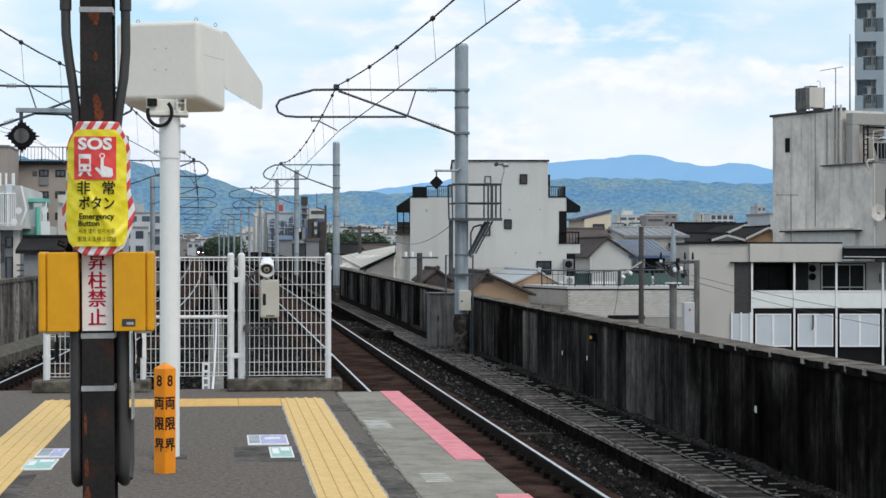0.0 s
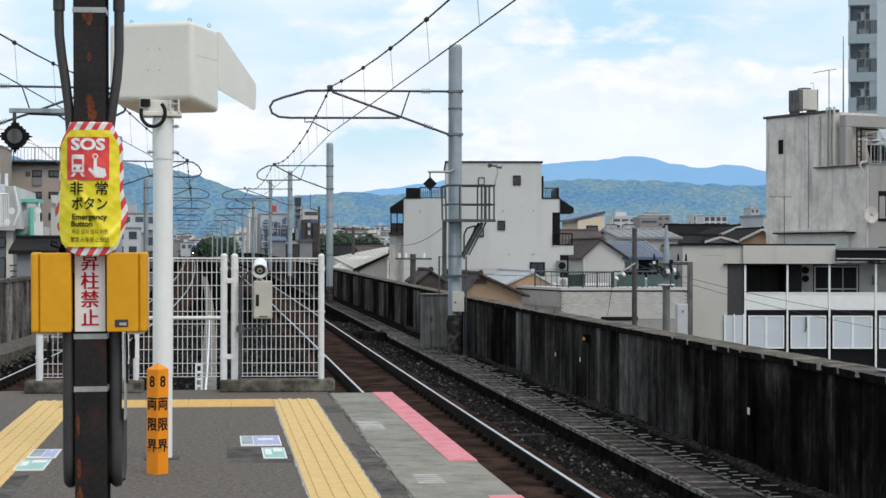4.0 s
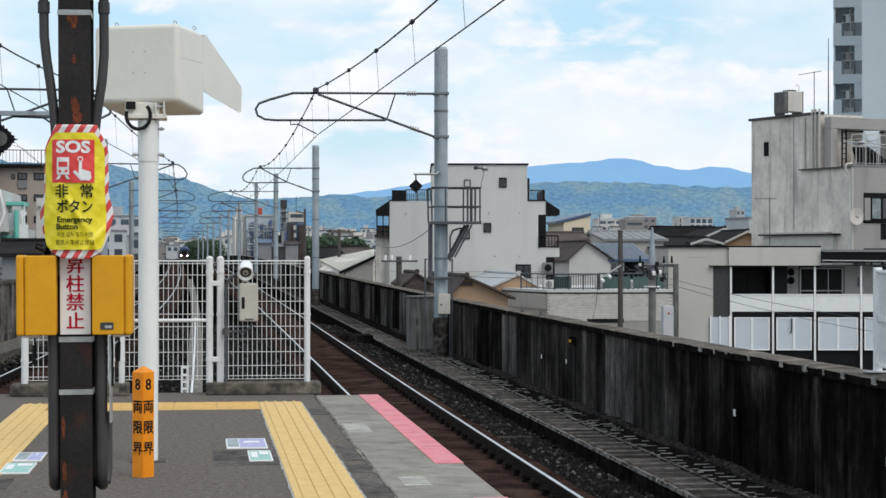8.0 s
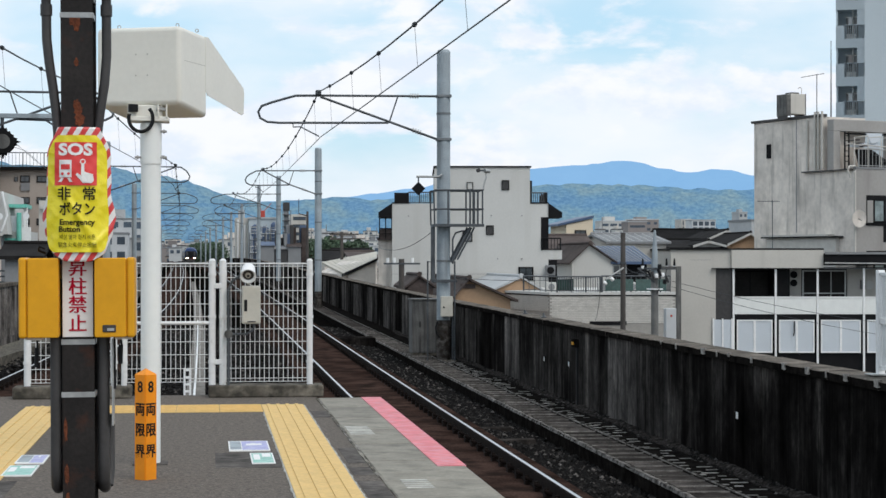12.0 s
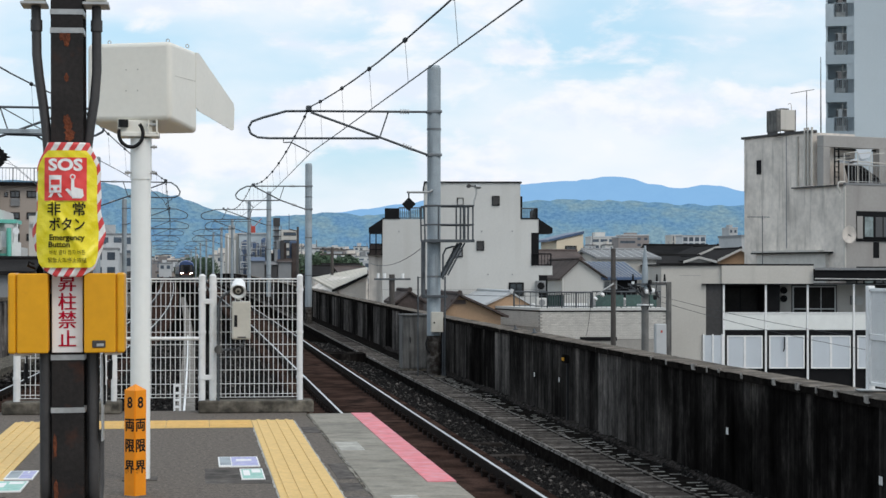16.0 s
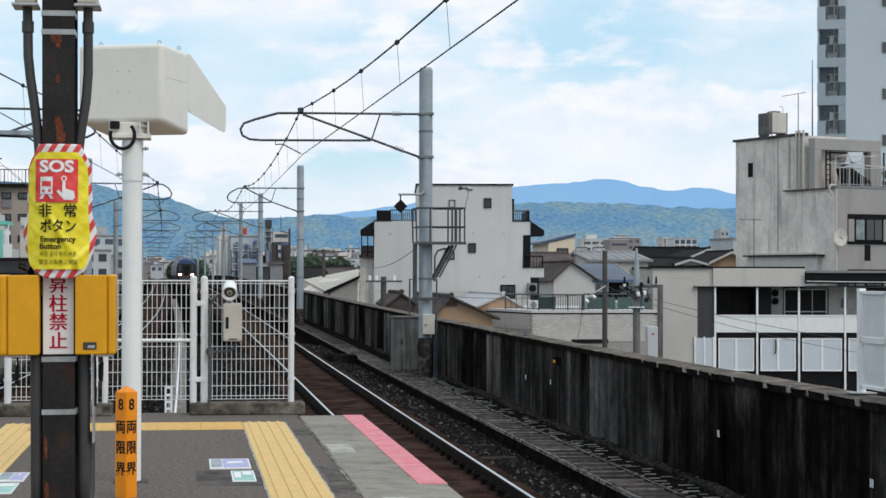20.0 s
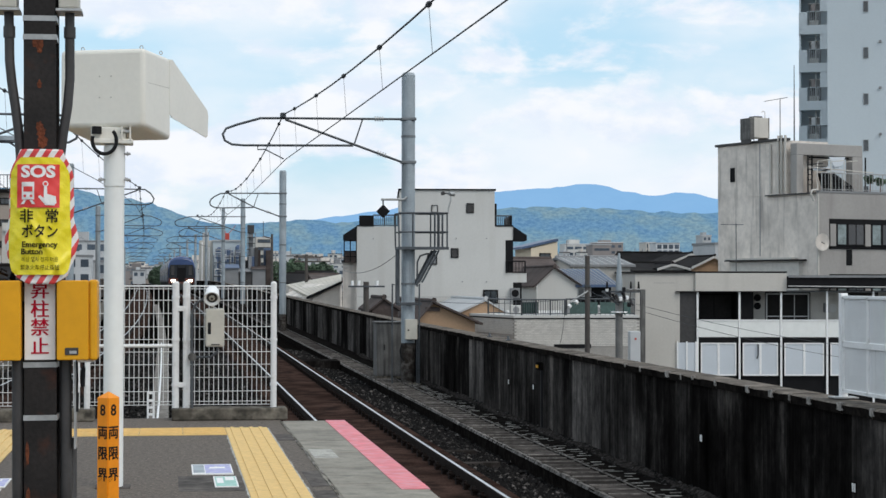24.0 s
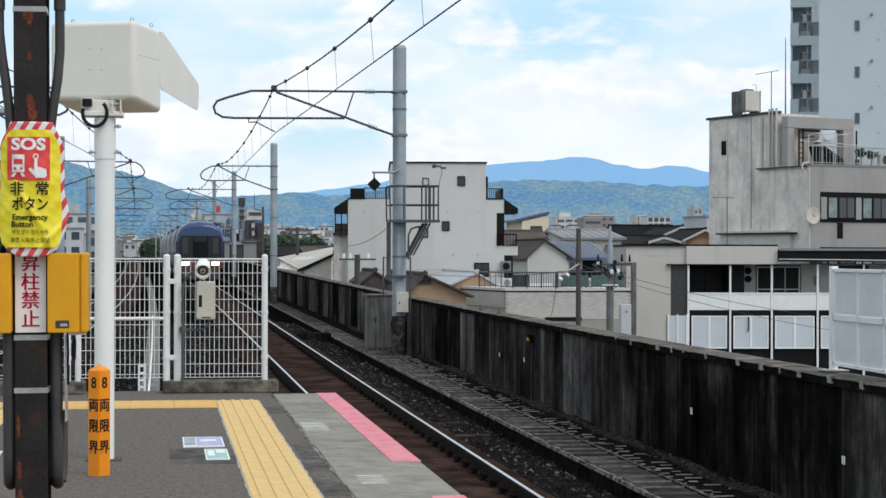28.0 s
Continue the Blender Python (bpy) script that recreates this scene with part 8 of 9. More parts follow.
    for x in (-0.48, -0.26, 0.36):
        part("insulator", tube_bm([(x, -0.11, 0.94), (x, -0.11, 1.11)], 0.05, 8), M["white"], s)
    v = thing("utility_pole", "dark wooden utility pole with cross arms", "utility pole", pose(8.64, 120, 0))
    part("pole", tube_bm([(0, 0, GROUND), (0, 0, 2.82)], 0.14, 8, 0.1), M["pole_dark"], v)
    for z in (2.6, 2.31):
        part("cross_arm", box_bm(-0.8, 0.8, -0.08, 0.08, z, z + 0.1), M["pole_dark"], v)
    for x in (-0.6, 0.0, 0.6):
        part("insulator", tube_bm([(x, 0, 2.6), (x, 0, 2.78)], 0.07, 6), M["trim_black"], v)
    u = thing("utility_pole", "dark wooden utility pole with cross arms", "utility pole", pose(10.71, 200, 0))
    part("pole", tube_bm([(0, 0, GROUND), (0, 0, 6.16)], 0.18, 8, 0.12), M["pole_dark"], u)
    part("lamp_arm", tube_bm([(0, 0, 5.67), (-0.9, 0, 5.91)], 0.06, 6), M["pole_dark"], u)
    # wires of the street
    w = thing("street_wires", "thin street wires strung between utility poles", "wire")
    for a, b in (((15.71, 62, 0.32), (28.95, 70, -1.69)), ((15.71, 62, 0.13), (28.95, 70, -2.25)),
                 ((15.12, 62, 0.71), (7.99, 64, 0.47)), ((13.68, 64, 0.2), (13.9, 66, -1.15)),
                 ((5.81, 63, 1.45), (5.71, 47, 1.79)), ((14.47, 64, 0.86), (15.12, 62, 0.78))):
        pa, pb = Vector(a), Vector(b)
        part("wire", tube_bm([pa.lerp(pb, k / 8) - Vector((0, 0, 0.25 * 4 * (k / 8) * (1 - k / 8))) for k in range(9)], 0.009, 5), M["wire"], w)


build_stepped_house()
build_low_houses()
build_terrace_block()
build_apartments()
build_grey_block()
build_tower()
build_left_side()
build_utility_poles()

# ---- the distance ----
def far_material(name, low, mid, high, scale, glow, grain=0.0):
    """Wooded hills seen through kilometres of air: a distant backdrop with the haze put into its glowing colours."""
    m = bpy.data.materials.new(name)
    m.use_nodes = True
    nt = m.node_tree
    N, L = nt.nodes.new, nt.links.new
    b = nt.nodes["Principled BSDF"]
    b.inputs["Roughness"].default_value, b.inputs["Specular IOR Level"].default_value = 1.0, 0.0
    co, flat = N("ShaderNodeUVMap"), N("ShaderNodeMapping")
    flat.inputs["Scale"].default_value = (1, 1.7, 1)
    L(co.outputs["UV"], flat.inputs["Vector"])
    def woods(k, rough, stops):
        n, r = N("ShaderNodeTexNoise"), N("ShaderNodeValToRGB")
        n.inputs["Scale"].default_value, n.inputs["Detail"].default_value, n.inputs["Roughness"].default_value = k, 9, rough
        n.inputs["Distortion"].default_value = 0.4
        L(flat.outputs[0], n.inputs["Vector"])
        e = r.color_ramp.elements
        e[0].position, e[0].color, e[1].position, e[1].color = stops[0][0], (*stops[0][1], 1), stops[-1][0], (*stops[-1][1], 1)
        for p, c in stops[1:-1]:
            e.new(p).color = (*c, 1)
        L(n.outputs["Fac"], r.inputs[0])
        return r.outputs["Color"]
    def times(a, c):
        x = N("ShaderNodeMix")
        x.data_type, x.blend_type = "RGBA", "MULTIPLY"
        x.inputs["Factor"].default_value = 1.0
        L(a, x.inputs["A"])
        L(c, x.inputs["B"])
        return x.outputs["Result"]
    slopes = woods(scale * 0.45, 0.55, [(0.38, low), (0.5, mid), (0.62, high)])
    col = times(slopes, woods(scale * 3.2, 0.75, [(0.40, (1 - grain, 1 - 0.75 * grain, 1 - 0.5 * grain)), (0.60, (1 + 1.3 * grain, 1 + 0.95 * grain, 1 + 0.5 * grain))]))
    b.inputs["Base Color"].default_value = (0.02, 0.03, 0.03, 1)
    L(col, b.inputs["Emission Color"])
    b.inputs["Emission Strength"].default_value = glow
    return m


def ridge_height(points, az):
    if az <= points[0][0]:
        return points[0][1]
    for (a, h), (b, k) in zip(points, points[1:]):
        if az <= b:
            t = (az - a) / (b - a)
            t = t * t * (3 - 2 * t)
            return h + (k - h) * t
    return points[-1][1]


def build_hills(name, label, dist, points, material, rough):
    """points: bearing in degrees right of the track, height in degrees."""
    bm = bmesh.new()
    uv = bm.loops.layers.uv.new("bearing_height")
    cols = []
    az = -40.0
    while az <= 62.0:
        h = math.tan(radians(ridge_height(points, az))) * dist
        col = []
        for k, (f, d) in enumerate(((0, 0.72), (0.35, 0.80), (0.6, 0.87), (0.82, 0.93), (1.0, 1.0), (0.7, 1.08))):
            wob = noise.noise(Vector((az * 0.55, k * 1.7, dist * 0.01))) + 0.5 * noise.noise(Vector((az * 2.3, k * 3.1, dist * 0.02)))
            z = GROUND + (h - GROUND) * f * (1 + (0.16 * wob if 0 < k < 4 else 0)) + (rough * h * noise.noise(Vector((az * 3.0, 7.7, dist))) if k == 4 else 0)
            r = dist * (d + (0.03 * wob if 0 < k < 4 else 0))
            col.append(bm.verts.new((r * math.sin(radians(az)), r * math.cos(radians(az)), z)))
        cols.append(col)
        az += 0.2
    for a, b in zip(cols, cols[1:]):
        for k in range(5):
            f = bm.faces.new((a[k], b[k], b[k + 1], a[k + 1]))
            f.smooth = True
            for c in f.loops:
                p = c.vert.co
                c[uv].uv = (math.atan2(p.x, p.y) * dist, p.z)
    ob = tagged(part(name, bm, material), label, "hills", kind="structure")
    return ob


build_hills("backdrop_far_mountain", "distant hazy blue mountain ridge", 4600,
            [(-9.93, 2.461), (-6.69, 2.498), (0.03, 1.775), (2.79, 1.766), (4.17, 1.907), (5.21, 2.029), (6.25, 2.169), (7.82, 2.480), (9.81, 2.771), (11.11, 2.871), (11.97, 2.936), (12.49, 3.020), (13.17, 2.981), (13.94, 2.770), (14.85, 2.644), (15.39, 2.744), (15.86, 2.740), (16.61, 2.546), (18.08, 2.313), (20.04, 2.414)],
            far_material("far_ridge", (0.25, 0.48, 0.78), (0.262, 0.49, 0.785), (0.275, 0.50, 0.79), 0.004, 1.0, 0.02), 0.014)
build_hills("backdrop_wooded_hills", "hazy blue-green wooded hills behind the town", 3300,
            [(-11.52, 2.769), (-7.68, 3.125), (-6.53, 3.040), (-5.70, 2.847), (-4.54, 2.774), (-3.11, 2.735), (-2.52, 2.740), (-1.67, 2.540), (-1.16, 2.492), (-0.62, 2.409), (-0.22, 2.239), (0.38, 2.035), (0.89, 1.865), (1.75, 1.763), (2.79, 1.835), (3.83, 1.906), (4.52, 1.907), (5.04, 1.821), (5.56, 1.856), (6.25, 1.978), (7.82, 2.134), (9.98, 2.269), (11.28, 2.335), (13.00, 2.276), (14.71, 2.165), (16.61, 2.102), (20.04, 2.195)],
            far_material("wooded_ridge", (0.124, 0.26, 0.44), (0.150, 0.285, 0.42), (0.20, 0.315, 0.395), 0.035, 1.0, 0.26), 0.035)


# distant town: a few kinds of building, each built once and then repeated
def town_block(w, d, h, storeys, bays, wall, name, label):
    root = thing(name, label, "building", pose(0, 0, -200), "distant town buildings")
    part("wall", box_bm(-w / 2, w / 2, 0, d, 0, h), M[wall], root)
    part("roof", box_bm(-w / 2 - 0.15, w / 2 + 0.15, -0.15, d + 0.15, h, h + 0.4), M["w_shade"], root)
    part("roof_hut", box_bm(-w * 0.2, w * 0.15, d * 0.3, d * 0.7, h + 0.4, h + 2.6), M[wall], root)
    bw = w / bays
    fh = h / storeys
    bm = bmesh.new()
    for j in range(max(0, storeys - 4), storeys):
        for i in range(bays):
            x = -w / 2 + bw * (i + 0.5)
            add_box(bm, x - bw * 0.3, x + bw * 0.3, -0.06, 0.04, fh * (j + 0.3), fh * (j + 0.82))
    tagged(part("window_grid", bm, M["far_glass"], root), kind="stuff")
    return root


def landmark(name, label, xa, xb, y, zt, wall, rows, cols, fh, fill=(0.62, 0.5), hut=0.0):
    """A far block with its upper storeys' windows one by one."""
    root = thing(name, label, "building", pose((xa + xb) / 2, y, 0), "distant town buildings")
    w = xb - xa
    part("wall", box_bm(-w / 2, w / 2, 0, 14, GROUND, zt), M[wall], root)
    part("roof", box_bm(-w / 2 - 0.2, w / 2 + 0.2, -0.2, 14.2, zt, zt + 0.5), M["w_pale"], root)
    if hut:
        part("roof_hut", box_bm(-w * 0.3, w * 0.1, 3, 9, zt + 0.5, zt + 0.5 + hut), M[wall], root)
    bw = w / cols
    for j in range(rows):
        for i in range(cols):
            x, z = -w / 2 + bw * (i + 0.5), zt - fh * (j + 0.55)
            part("window", box_bm(x - bw * fill[0] / 2, x + bw * fill[0] / 2, -0.08, 0.05, z - fh * fill[1] / 2, z + fh * fill[1] / 2), M["far_glass"], root)
    return root


def town_house(w, d, h, wall, roof, name, label):
    root = thing(name, label, "house", pose(0, 0, -200), "distant town houses")
    part("wall", box_bm(-w / 2, w / 2, 0, d, 0, h), M[wall], root)
    part("roof", prism_bm([(-0.4, h - 0.1), (d + 0.4, h - 0.1), (d / 2, h + d * 0.24)], -w / 2 - 0.4, w / 2 + 0.4, "x"), M[roof], root)
    for x in (-w * 0.25, w * 0.22):
        part("window", box_bm(x - 0.7, x + 0.7, -0.05, 0.05, h - 1.9, h - 0.8), M["far_glass"], root)
    return root


def build_town():
    rng = random.Random(77)
    kinds = [town_block(11, 9, 12.5, 4, 4, "w_pale", "far_block", "pale four-storey block in the distant town"),
             town_block(16, 10, 16, 5, 5, "w_pale", "far_block", "pale five-storey block in the distant town"),
             town_block(13, 10, 17, 6, 4, "w_brown", "far_block", "brown six-storey block in the distant town"),
             town_block(9, 9, 10, 3, 3, "w_pale", "far_block", "small pale block in the distant town")]
    kinds += [town_block(10, 9, 12.5, 4, 3, "w_tan", "far_block", "tan four-storey block in the distant town"),
              town_block(9, 8, 10, 3, 4, "w_grey", "far_block", "grey concrete block in the distant town")]
    houses = [town_house(9, 8, 6.2, "w_pale", "roof_dark", "far_house", "town house with dark tiled roof"),
              town_house(8, 7, 6.0, "w_pale", "roof_brown", "far_house", "town house with brown tiled roof"),
              town_house(10, 8, 6.6, "w_brown", "roof_dark", "far_house", "brown town house with dark roof")]
    def free(x, y):
        if y < 820 and abs(x - (track_right(y) - 2)) < 14:
            return False
        return True
    n = 0
    while n < 330:
        y = 190 + 1400 * rng.random() ** 1.1
        x = y * math.tan(radians(rng.uniform(-9, 24)))
        if not free(x, y) or (y < 900 and -5 < math.degrees(math.atan2(x, y)) < 6.5):
            continue
        if y < 300 or rng.random() < 0.3:
            src = rng.choice(houses)
        else:
            src = rng.choice(kinds)
        turn = rng.choice((-14, -6, 0, 8, 20, 84))
        s = rng.uniform(0.85, 1.12) if src in houses else rng.uniform(0.7, 1.05) * (1 + 0.6 * min(1, max(0, y - 400) / 800))
        if -5 < math.degrees(math.atan2(x, y)) < 6.5:
            s *= 0.72
        o = copy_thing(src, pose(x, y, GROUND, 0, 0, turn))
        o.scale = (s, s, s)
        n += 1
    # the close-packed quarters at the foot of the hills
    slots = ["w_pale", "w_tan", "w_grey", "w_brown", "w_white", "w_shade", "roof_dark", "roof_brown", "far_glass"]
    verts, faces, tones = [], [], []
    def slab(x0, x1, y0, y1, z0, z1, slot):
        k = len(verts)
        verts.extend((x, y, z) for z in (z0, z1) for y in (y0, y1) for x in (x0, x1))
        for f in ((4, 5, 7, 6), (0, 1, 5, 4), (2, 6, 7, 3), (0, 4, 6, 2), (1, 3, 7, 5)):
            faces.append(tuple(k + i for i in f))
            tones.append(slot)
    for lo, hi, ea, eb, count in ((11.0, 16.2, 0.55, 0.98, 70), (-4.6, 5.2, 0.05, 0.62, 330), (2.6, 6.2, 0.25, 0.86, 110)):
        for _ in range(count):
            az, y = rng.uniform(lo, hi), rng.uniform(700, 1900)
            x = y * math.tan(radians(az))
            if not free(x, y):
                continue
            w, d = y * rng.uniform(0.002, 0.0065), 8
            top = EYE_Z + y * math.tan(radians(ea + (eb - ea) * rng.random() ** 1.6))
            wall = rng.choice((0, 0, 0, 1, 2, 3, 4, 4, 5))
            slab(x - w, x + w, y, y + d, GROUND, top, wall)
            slab(x - w * 1.04, x + w * 1.04, y - 0.3, y + d, top, top + 0.35, rng.choice((0, 5, 6, 7)))
            if rng.random() < 0.5:
                slab(x - w * 0.5, x + w * rng.uniform(0, 0.5), y + 2, y + d, top + 0.3, top + rng.uniform(1.2, 3.0), rng.choice((0, 2, 5)))
            if rng.random() < 0.4:
                slab(x + w * 0.3, x + w * 0.3 + 0.35, y + 2, y + 2.4, top + 0.3, top + rng.uniform(3, 6), 5)
            n = max(2, int(w / 1.4))
            for r in range(rng.randrange(1, 4)):
                z = top - 1.6 - 3.0 * r
                for c in range(n):
                    if rng.random() < 0.8:
                        u = x - w + 2 * w * (c + 0.5) / n
                        slab(u - w * 0.55 / n, u + w * 0.55 / n, y - 0.12, y + 0.1, z - 0.75, z + 0.75, 8)
    me = bpy.data.meshes.new("far_quarter")
    me.from_pydata(verts, [], faces)
    for k in slots:
        me.materials.append(M[k])
    me.polygons.foreach_set("material_index", tones)
    quarter = new("far_quarter", me)
    tagged(quarter, "close-packed pale and brown buildings at the foot of the hills", "buildings", kind="stuff")
    # roofs close beside the line
    for _ in range(46):
        y = rng.uniform(170, 520)
        side = rng.choice((-1, 1))
        x = (track_right(y) if side > 0 else track_left(y)) + side * (rng.uniform(8, 26) + 0.01 * y)
        o = copy_thing(rng.choice(houses), pose(x, y, GROUND, 0, 0, rng.choice((-14, 0, 8, 90, 84))))
        q = rng.uniform(0.55, 0.9)
        o.scale = (q, q, (8.7 + 0.0022 * y + rng.uniform(-0.8, 0.7)) / 8.6)
    landmark("white_block", "white multi-storey block with dark window bands", 192.34, 205.16, 900, 19.51, "w_white", 2, 3, 3.0, (0.8, 0.45), 2.0)
    landmark("brown_block", "brown multi-storey block in the distant town", 194.57, 203.48, 850, 18.26, "w_brown", 2, 1, 3.6, (0.8, 0.3))
    landmark("brown_block", "brown multi-storey block in the distant town", 208.01, 221.46, 900, 20.4, "w_brown", 3, 4, 3.0, (0.5, 0.4), 1.0)
    landmark("grid_block", "pale block with a grid of deep square windows", 251.68, 264.18, 950, 21.28, "w_pale", 3, 4, 3.0, (0.72, 0.72))
    landmark("striped_block", "beige block with narrow upright windows", 251.08, 256.67, 970, 21.98, "w_cream", 3, 3, 3.0, (0.35, 0.8))
    landmark("slim_tower", "slim pale tower in the distant town", 291.3, 296.15, 1000, 26.79, "w_pale", 6, 2, 3.1, (0.5, 0.5), 1.5)
    landmark("pale_flats", "pale block of flats in the distant town", 207.76, 210.7, 700, 14.26, "w_pale", 3, 2, 3.0, (0.7, 0.4))
    for k, x, y, s in ((0, -28.73, 520, 1.3), (1, -33.92, 700, 1.5), (3, -27.8, 640, 1.6), (0, -33.46, 300, 1.1)):
        o = copy_thing(kinds[k], pose(x, y, GROUND))
        o.scale = (s, s, s)
    # the moulds themselves stand far back in the town
    for i, k in enumerate(kinds + houses):
        k.matrix_basis = pose(-60 + 40 * i + (200 if i > 1 else -160), 1000 + 25 * i, GROUND)


def build_works():
    """Grey plant with tanks, pipework, stack and crane beside the line, far off."""
    D = 300
    root = thing("industrial_plant", "blue-grey industrial plant with pipework, tanks and a dark stack", "factory")
    part("hall", box_bm(6.67, 11.43, D, D + 30, GROUND, 7.49), M["w_blue"], root)
    part("hall_roof", box_bm(6.57, 11.53, D - 0.2, D + 30, 7.49, 7.74), M["w_pale"], root)
    part("silo_house", box_bm(4.61, 6.62, D + 1, D + 12, GROUND, 7.66), M["w_cream"], root)
    part("silo_head", box_bm(5.11, 6.07, D + 2, D + 8, 7.66, 8.96), M["w_pale"], root)
    for k in range(3):
        part("silo_pipe", tube_bm([(4.61 + 0.35 + 0.55 * k, D + 0.8, 1.0), (4.61 + 0.35 + 0.55 * k, D + 0.8, 7.36 - 0.4 * k)], 0.11, 6), M["white"], root)
    for x, r, z in ((7.62, 0.58, 6.17), (9.14, 0.67, 5.91), (10.60, 0.53, 6.54)):
        tank = part("tank", tube_bm([(x, D - 3, GROUND), (x, D - 3, z)], r, 18), M["roof_blue"], root, "dark blue-grey tank")
        part("tank_top", tube_bm([(x, D - 3, z), (x, D - 3, z + 0.35)], r * 1.02, 18, r * 0.4), M["roof_blue"], tank)
        for h in (0.9, 2.1):
            part("tank_ring", tube_bm([(x, D - 3, z - h), (x, D - 3, z - h + 0.12)], r + 0.06, 18), M["galv"], tank)
        part("tank_ladder", tube_bm([(x + r * 0.4, D - 3 - r, 0.0), (x + r * 0.4, D - 3 - r, z + 0.6)], 0.06, 5), M["w_pale"], tank)
    # pipes: pale runs over the tanks
    rng = random.Random(4)
    for k in range(34):
        x = 6.67 + 4.76 * rng.random()
        z = 1.6 + rng.random() * 4.89
        part("pipe", tube_bm([(x, D - 6.2, z - rng.uniform(0.4, 2.2)), (x, D - 6.2, z), (x + rng.uniform(-1.6, 1.6), D - 6.2, z)], rng.uniform(0.05, 0.10), 6), M[("white", "w_pale", "galv_thin", "w_shade")[k % 4]], root)
    for k in range(4):
        part("gantry", tube_bm([(6.67, D - 6.5, 1.9 + 1.05 * k), (11.43, D - 6.5, 1.9 + 1.05 * k)], 0.06, 5), M["w_pale" if k % 2 else "galv_thin"], root)
    for k in range(7):
        x = 6.67 + 4.76 * k / 6
        part("gantry_post", tube_bm([(x, D - 6.5, GROUND), (x, D - 6.5, 5.2)], 0.07, 5), M["galv_thin"], root)
    # stack with its landings
    part("stack", box_bm(12.15, 12.88, D - 4, D - 2.6, GROUND, 9.61), M["w_shade"], root)
    part("stack_head", box_bm(12.00, 13.03, D - 4.2, D - 2.4, 8.71, 10.01), M["conduit"], root)
    for k in range(8):
        part("stack_deck", box_bm(11.90, 13.23, D - 4.6, D - 2.2, 8.01 - 0.95 * k, 8.01 - 0.95 * k + 0.09), M["conduit"], root)
    for x in (11.95, 13.18):
        part("stack_leg", tube_bm([(x, D - 4.6, GROUND), (x, D - 4.6, 8.81)], 0.06, 5), M["w_shade"], root)
    # cream office block with window bands
    part("office", box_bm(13.59, 16.33, D + 4, D + 14, GROUND, 8.33), M["w_cream"], root)
    for k in range(4):
        window(root, 13.94, 16.03, 7.38 - 1.25 * k, 7.93 - 1.25 * k, D + 4, 4, glass="far_glass", trim="conduit")
    part("office_mast", tube_bm([(14.96, D + 6, 8.33), (14.96, D + 6, 10.93)], 0.05, 5), M["conduit"], root)
    # dark vessels and housings crowded before the office
    for k, (xa, xb, z) in enumerate(((14.31, 15.32, 6.24), (10.83, 11.77, 4.34), (13.16, 13.78, 4.71), (12.91, 13.7, 5.96), (12.21, 12.88, 4.38), (14.46, 15.48, 4.88), (12.26, 12.86, 6.3), (10.6, 11.31, 5.5), (12.0, 12.98, 4.93), (12.73, 13.3, 6.33), (11.79, 12.3, 4.97), (14.48, 15.32, 5.9))):
        part("vessel", box_bm(xa, xb, D - 11 - 0.13 * k, D - 8 - 0.1 * k, GROUND, z, 0.08, 2), M[("roof_blue", "conduit", "w_shade", "roof_brown")[k % 4]], root)
    # low grey sheds in front
    for k, (u, w) in enumerate(((0.0, 0.34), (0.36, 0.3), (0.68, 0.32))):
        xa = 8.15 + 6.18 * u
        xb = xa + 6.18 * w
        z = 2.89 + (0.3, -0.25, 0.15)[k]
        sd = thing("works_shed", "low grey shed of the works", "shed", pose(0, 0, 0))
        part("wall", box_bm(xa, xb, D - 14, D - 8, GROUND, z), M[("w_shade", "conduit", "w_shade")[k]], sd)
        part("roof", prism_bm([(D - 14.3, z - 0.1), (D - 7.7, z - 0.1), (D - 11, z + 0.55)], xa - 0.15, xb + 0.15, "x"), M[("roof_blue", "w_shade", "roof_brown")[k]], sd)
    c = thing("lattice_crane", "red and white lattice crane above the works", "crane", pose(12.47, 420, 0))
    part("mast", box_bm(-0.22, 0.22, -0.22, 0.22, GROUND, 10.3, 0.05, 1), M["w_pale"], c)
    part("cab", box_bm(-0.5, 0.5, -0.5, 0.5, 10.3, 11.9, 0.1, 1), M["red_mark"], c)
    part("jib", tube_bm([(-0.4, 0, 11.9), (-0.9, 0, 14.3)], 0.10, 4), M["red_mark"], c)
    part("jib", tube_bm([(0.4, 0, 11.9), (1.9, 0, 13.6)], 0.08, 4), M["red_mark"], c)


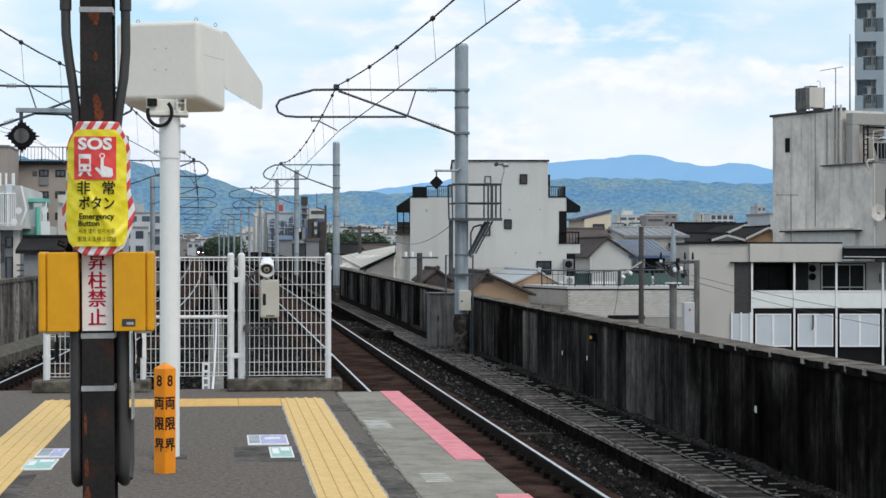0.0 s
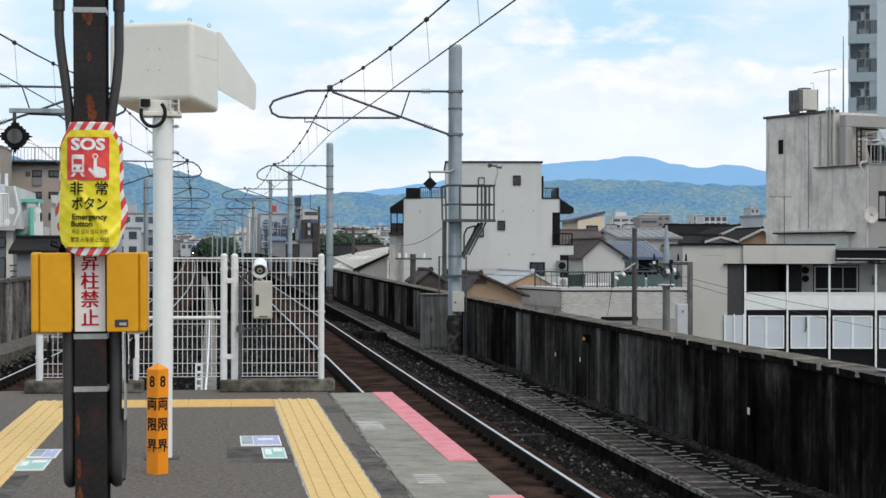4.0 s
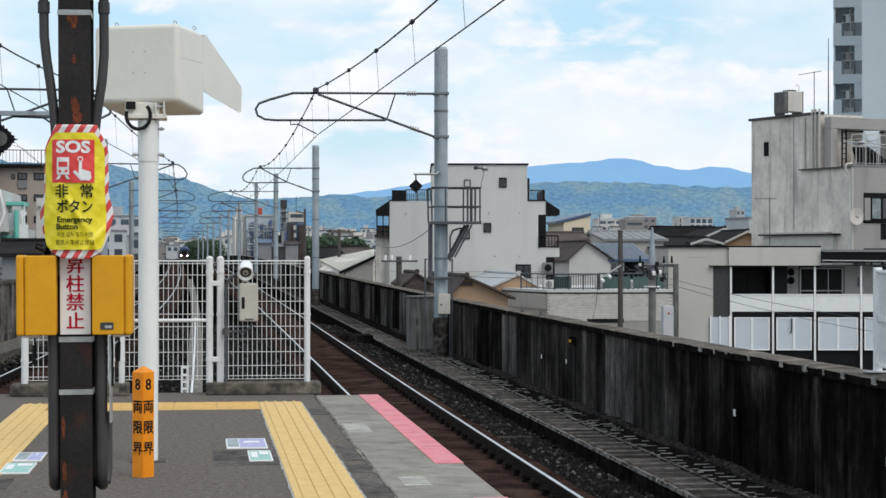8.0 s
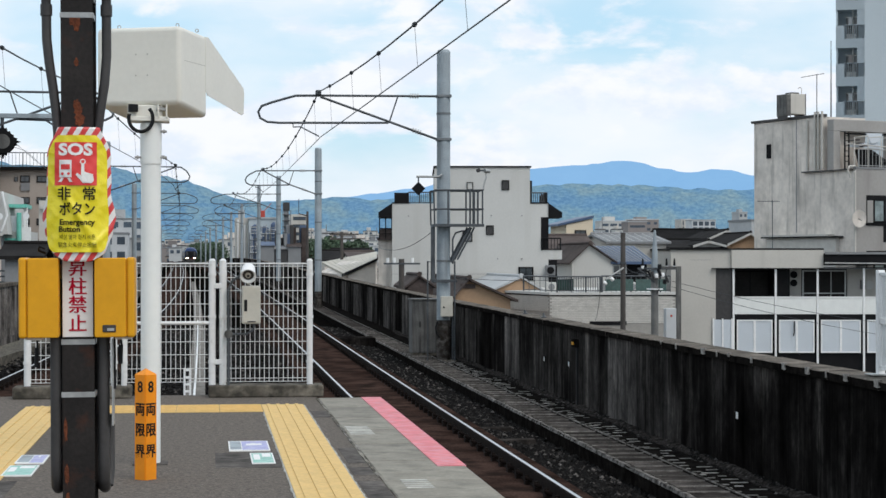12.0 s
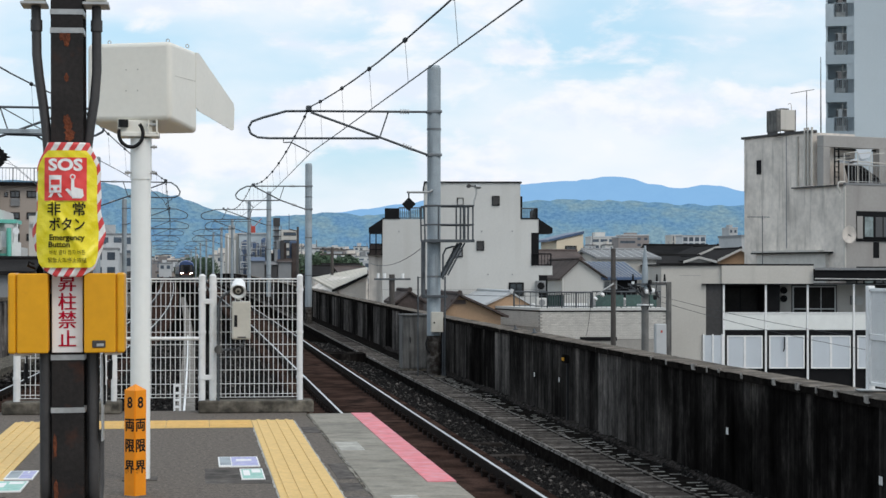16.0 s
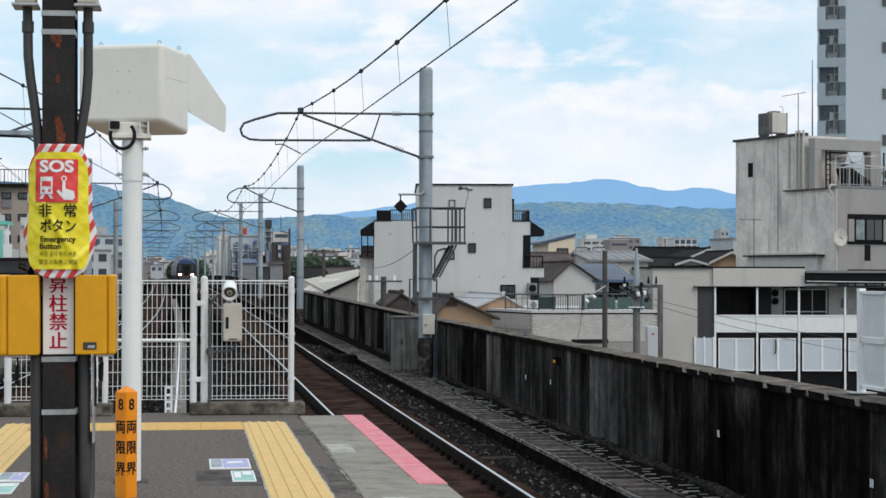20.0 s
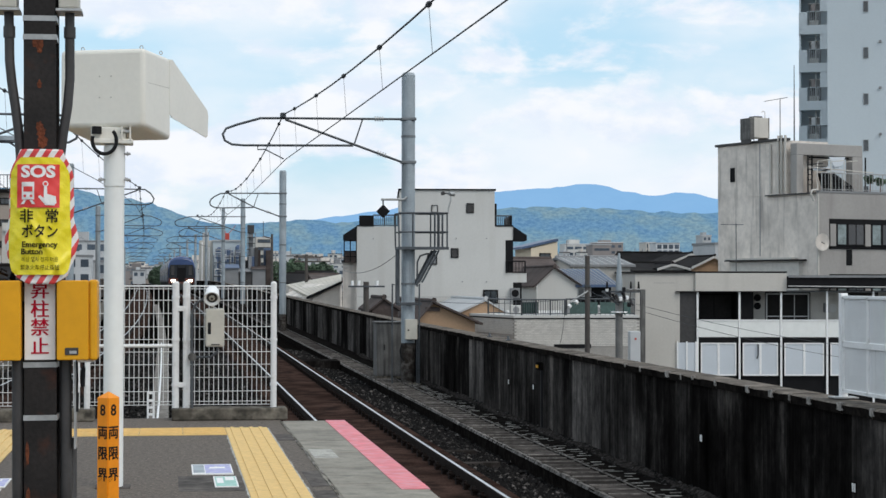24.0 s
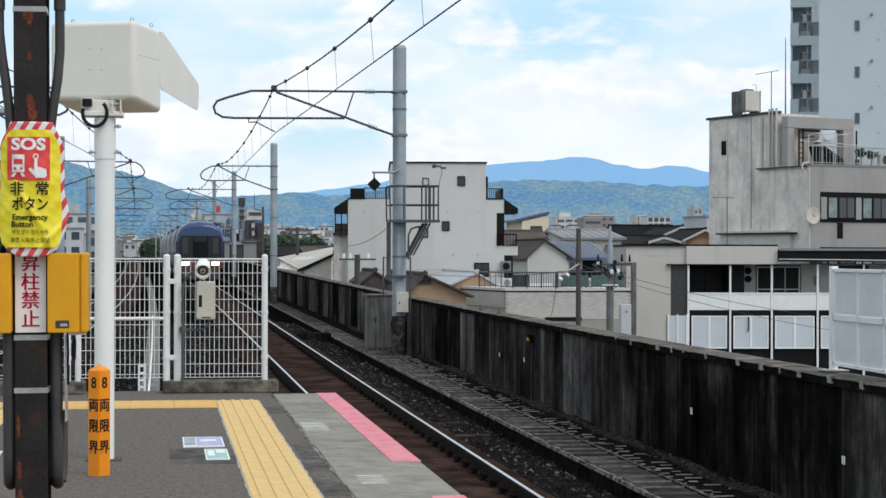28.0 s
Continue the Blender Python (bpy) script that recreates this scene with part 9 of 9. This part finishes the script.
def build_far_trees():
    rng = random.Random(31)
    spots = [(19.5, 300, 2.4), (20.6, 310, 2.0), (17.8, 320, 2.2), (-2.76, 420, 2.0), (-1.55, 430, 2.6), (-0.14, 440, 3.0), (1.28, 430, 2.7), (2.51, 420, 2.3), (22.98, 300, 1.6), (24.88, 310, 1.8), (23.34, 320, 1.6), (22.87, 330, 1.7), (27.69, 330, 1.5)]
    for x, y, r in spots:
        x, y, r = x * 1.4, y * 1.4, r * 1.25
        t = thing("town_tree", "dark green broadleaf tree in the distant town", "tree", pose(x, y, GROUND), "distant trees")
        top = 11.5 + r
        part("trunk", tube_bm([(0, 0, 0), (0.1, 0, top * 0.4), (0, 0.1, top * 0.75)], 0.3, 7, 0.1), M["rust"], t)
        for k in range(3):
            a = rng.random() * 6.28
            part("limb", tube_bm([(0, 0, top * 0.45), (r * 0.7 * math.cos(a), r * 0.7 * math.sin(a), top * 0.75)], 0.12, 5, 0.04), M["rust"], t)
        part("crown", leaf_bm(rng, 650, (0, 0, top * 0.78), (r * 1.35, r * 1.35, top * 0.24), 0.45), M["leaf"], t)


build_town()
build_works()
build_far_trees()


# ---- motion ----
def motions():
    rows = []
    for k in range(29):
        y = 716 - 21.5 * k
        heading = math.degrees(math.atan2(track_right(y + 10) - track_right(y - 2), 12.0))
        rows.append((k, pose(track_right(y), y, RAIL_Z + rise(y), 0, 0, -heading)))
    walk(TRAIN, rows)


motions()
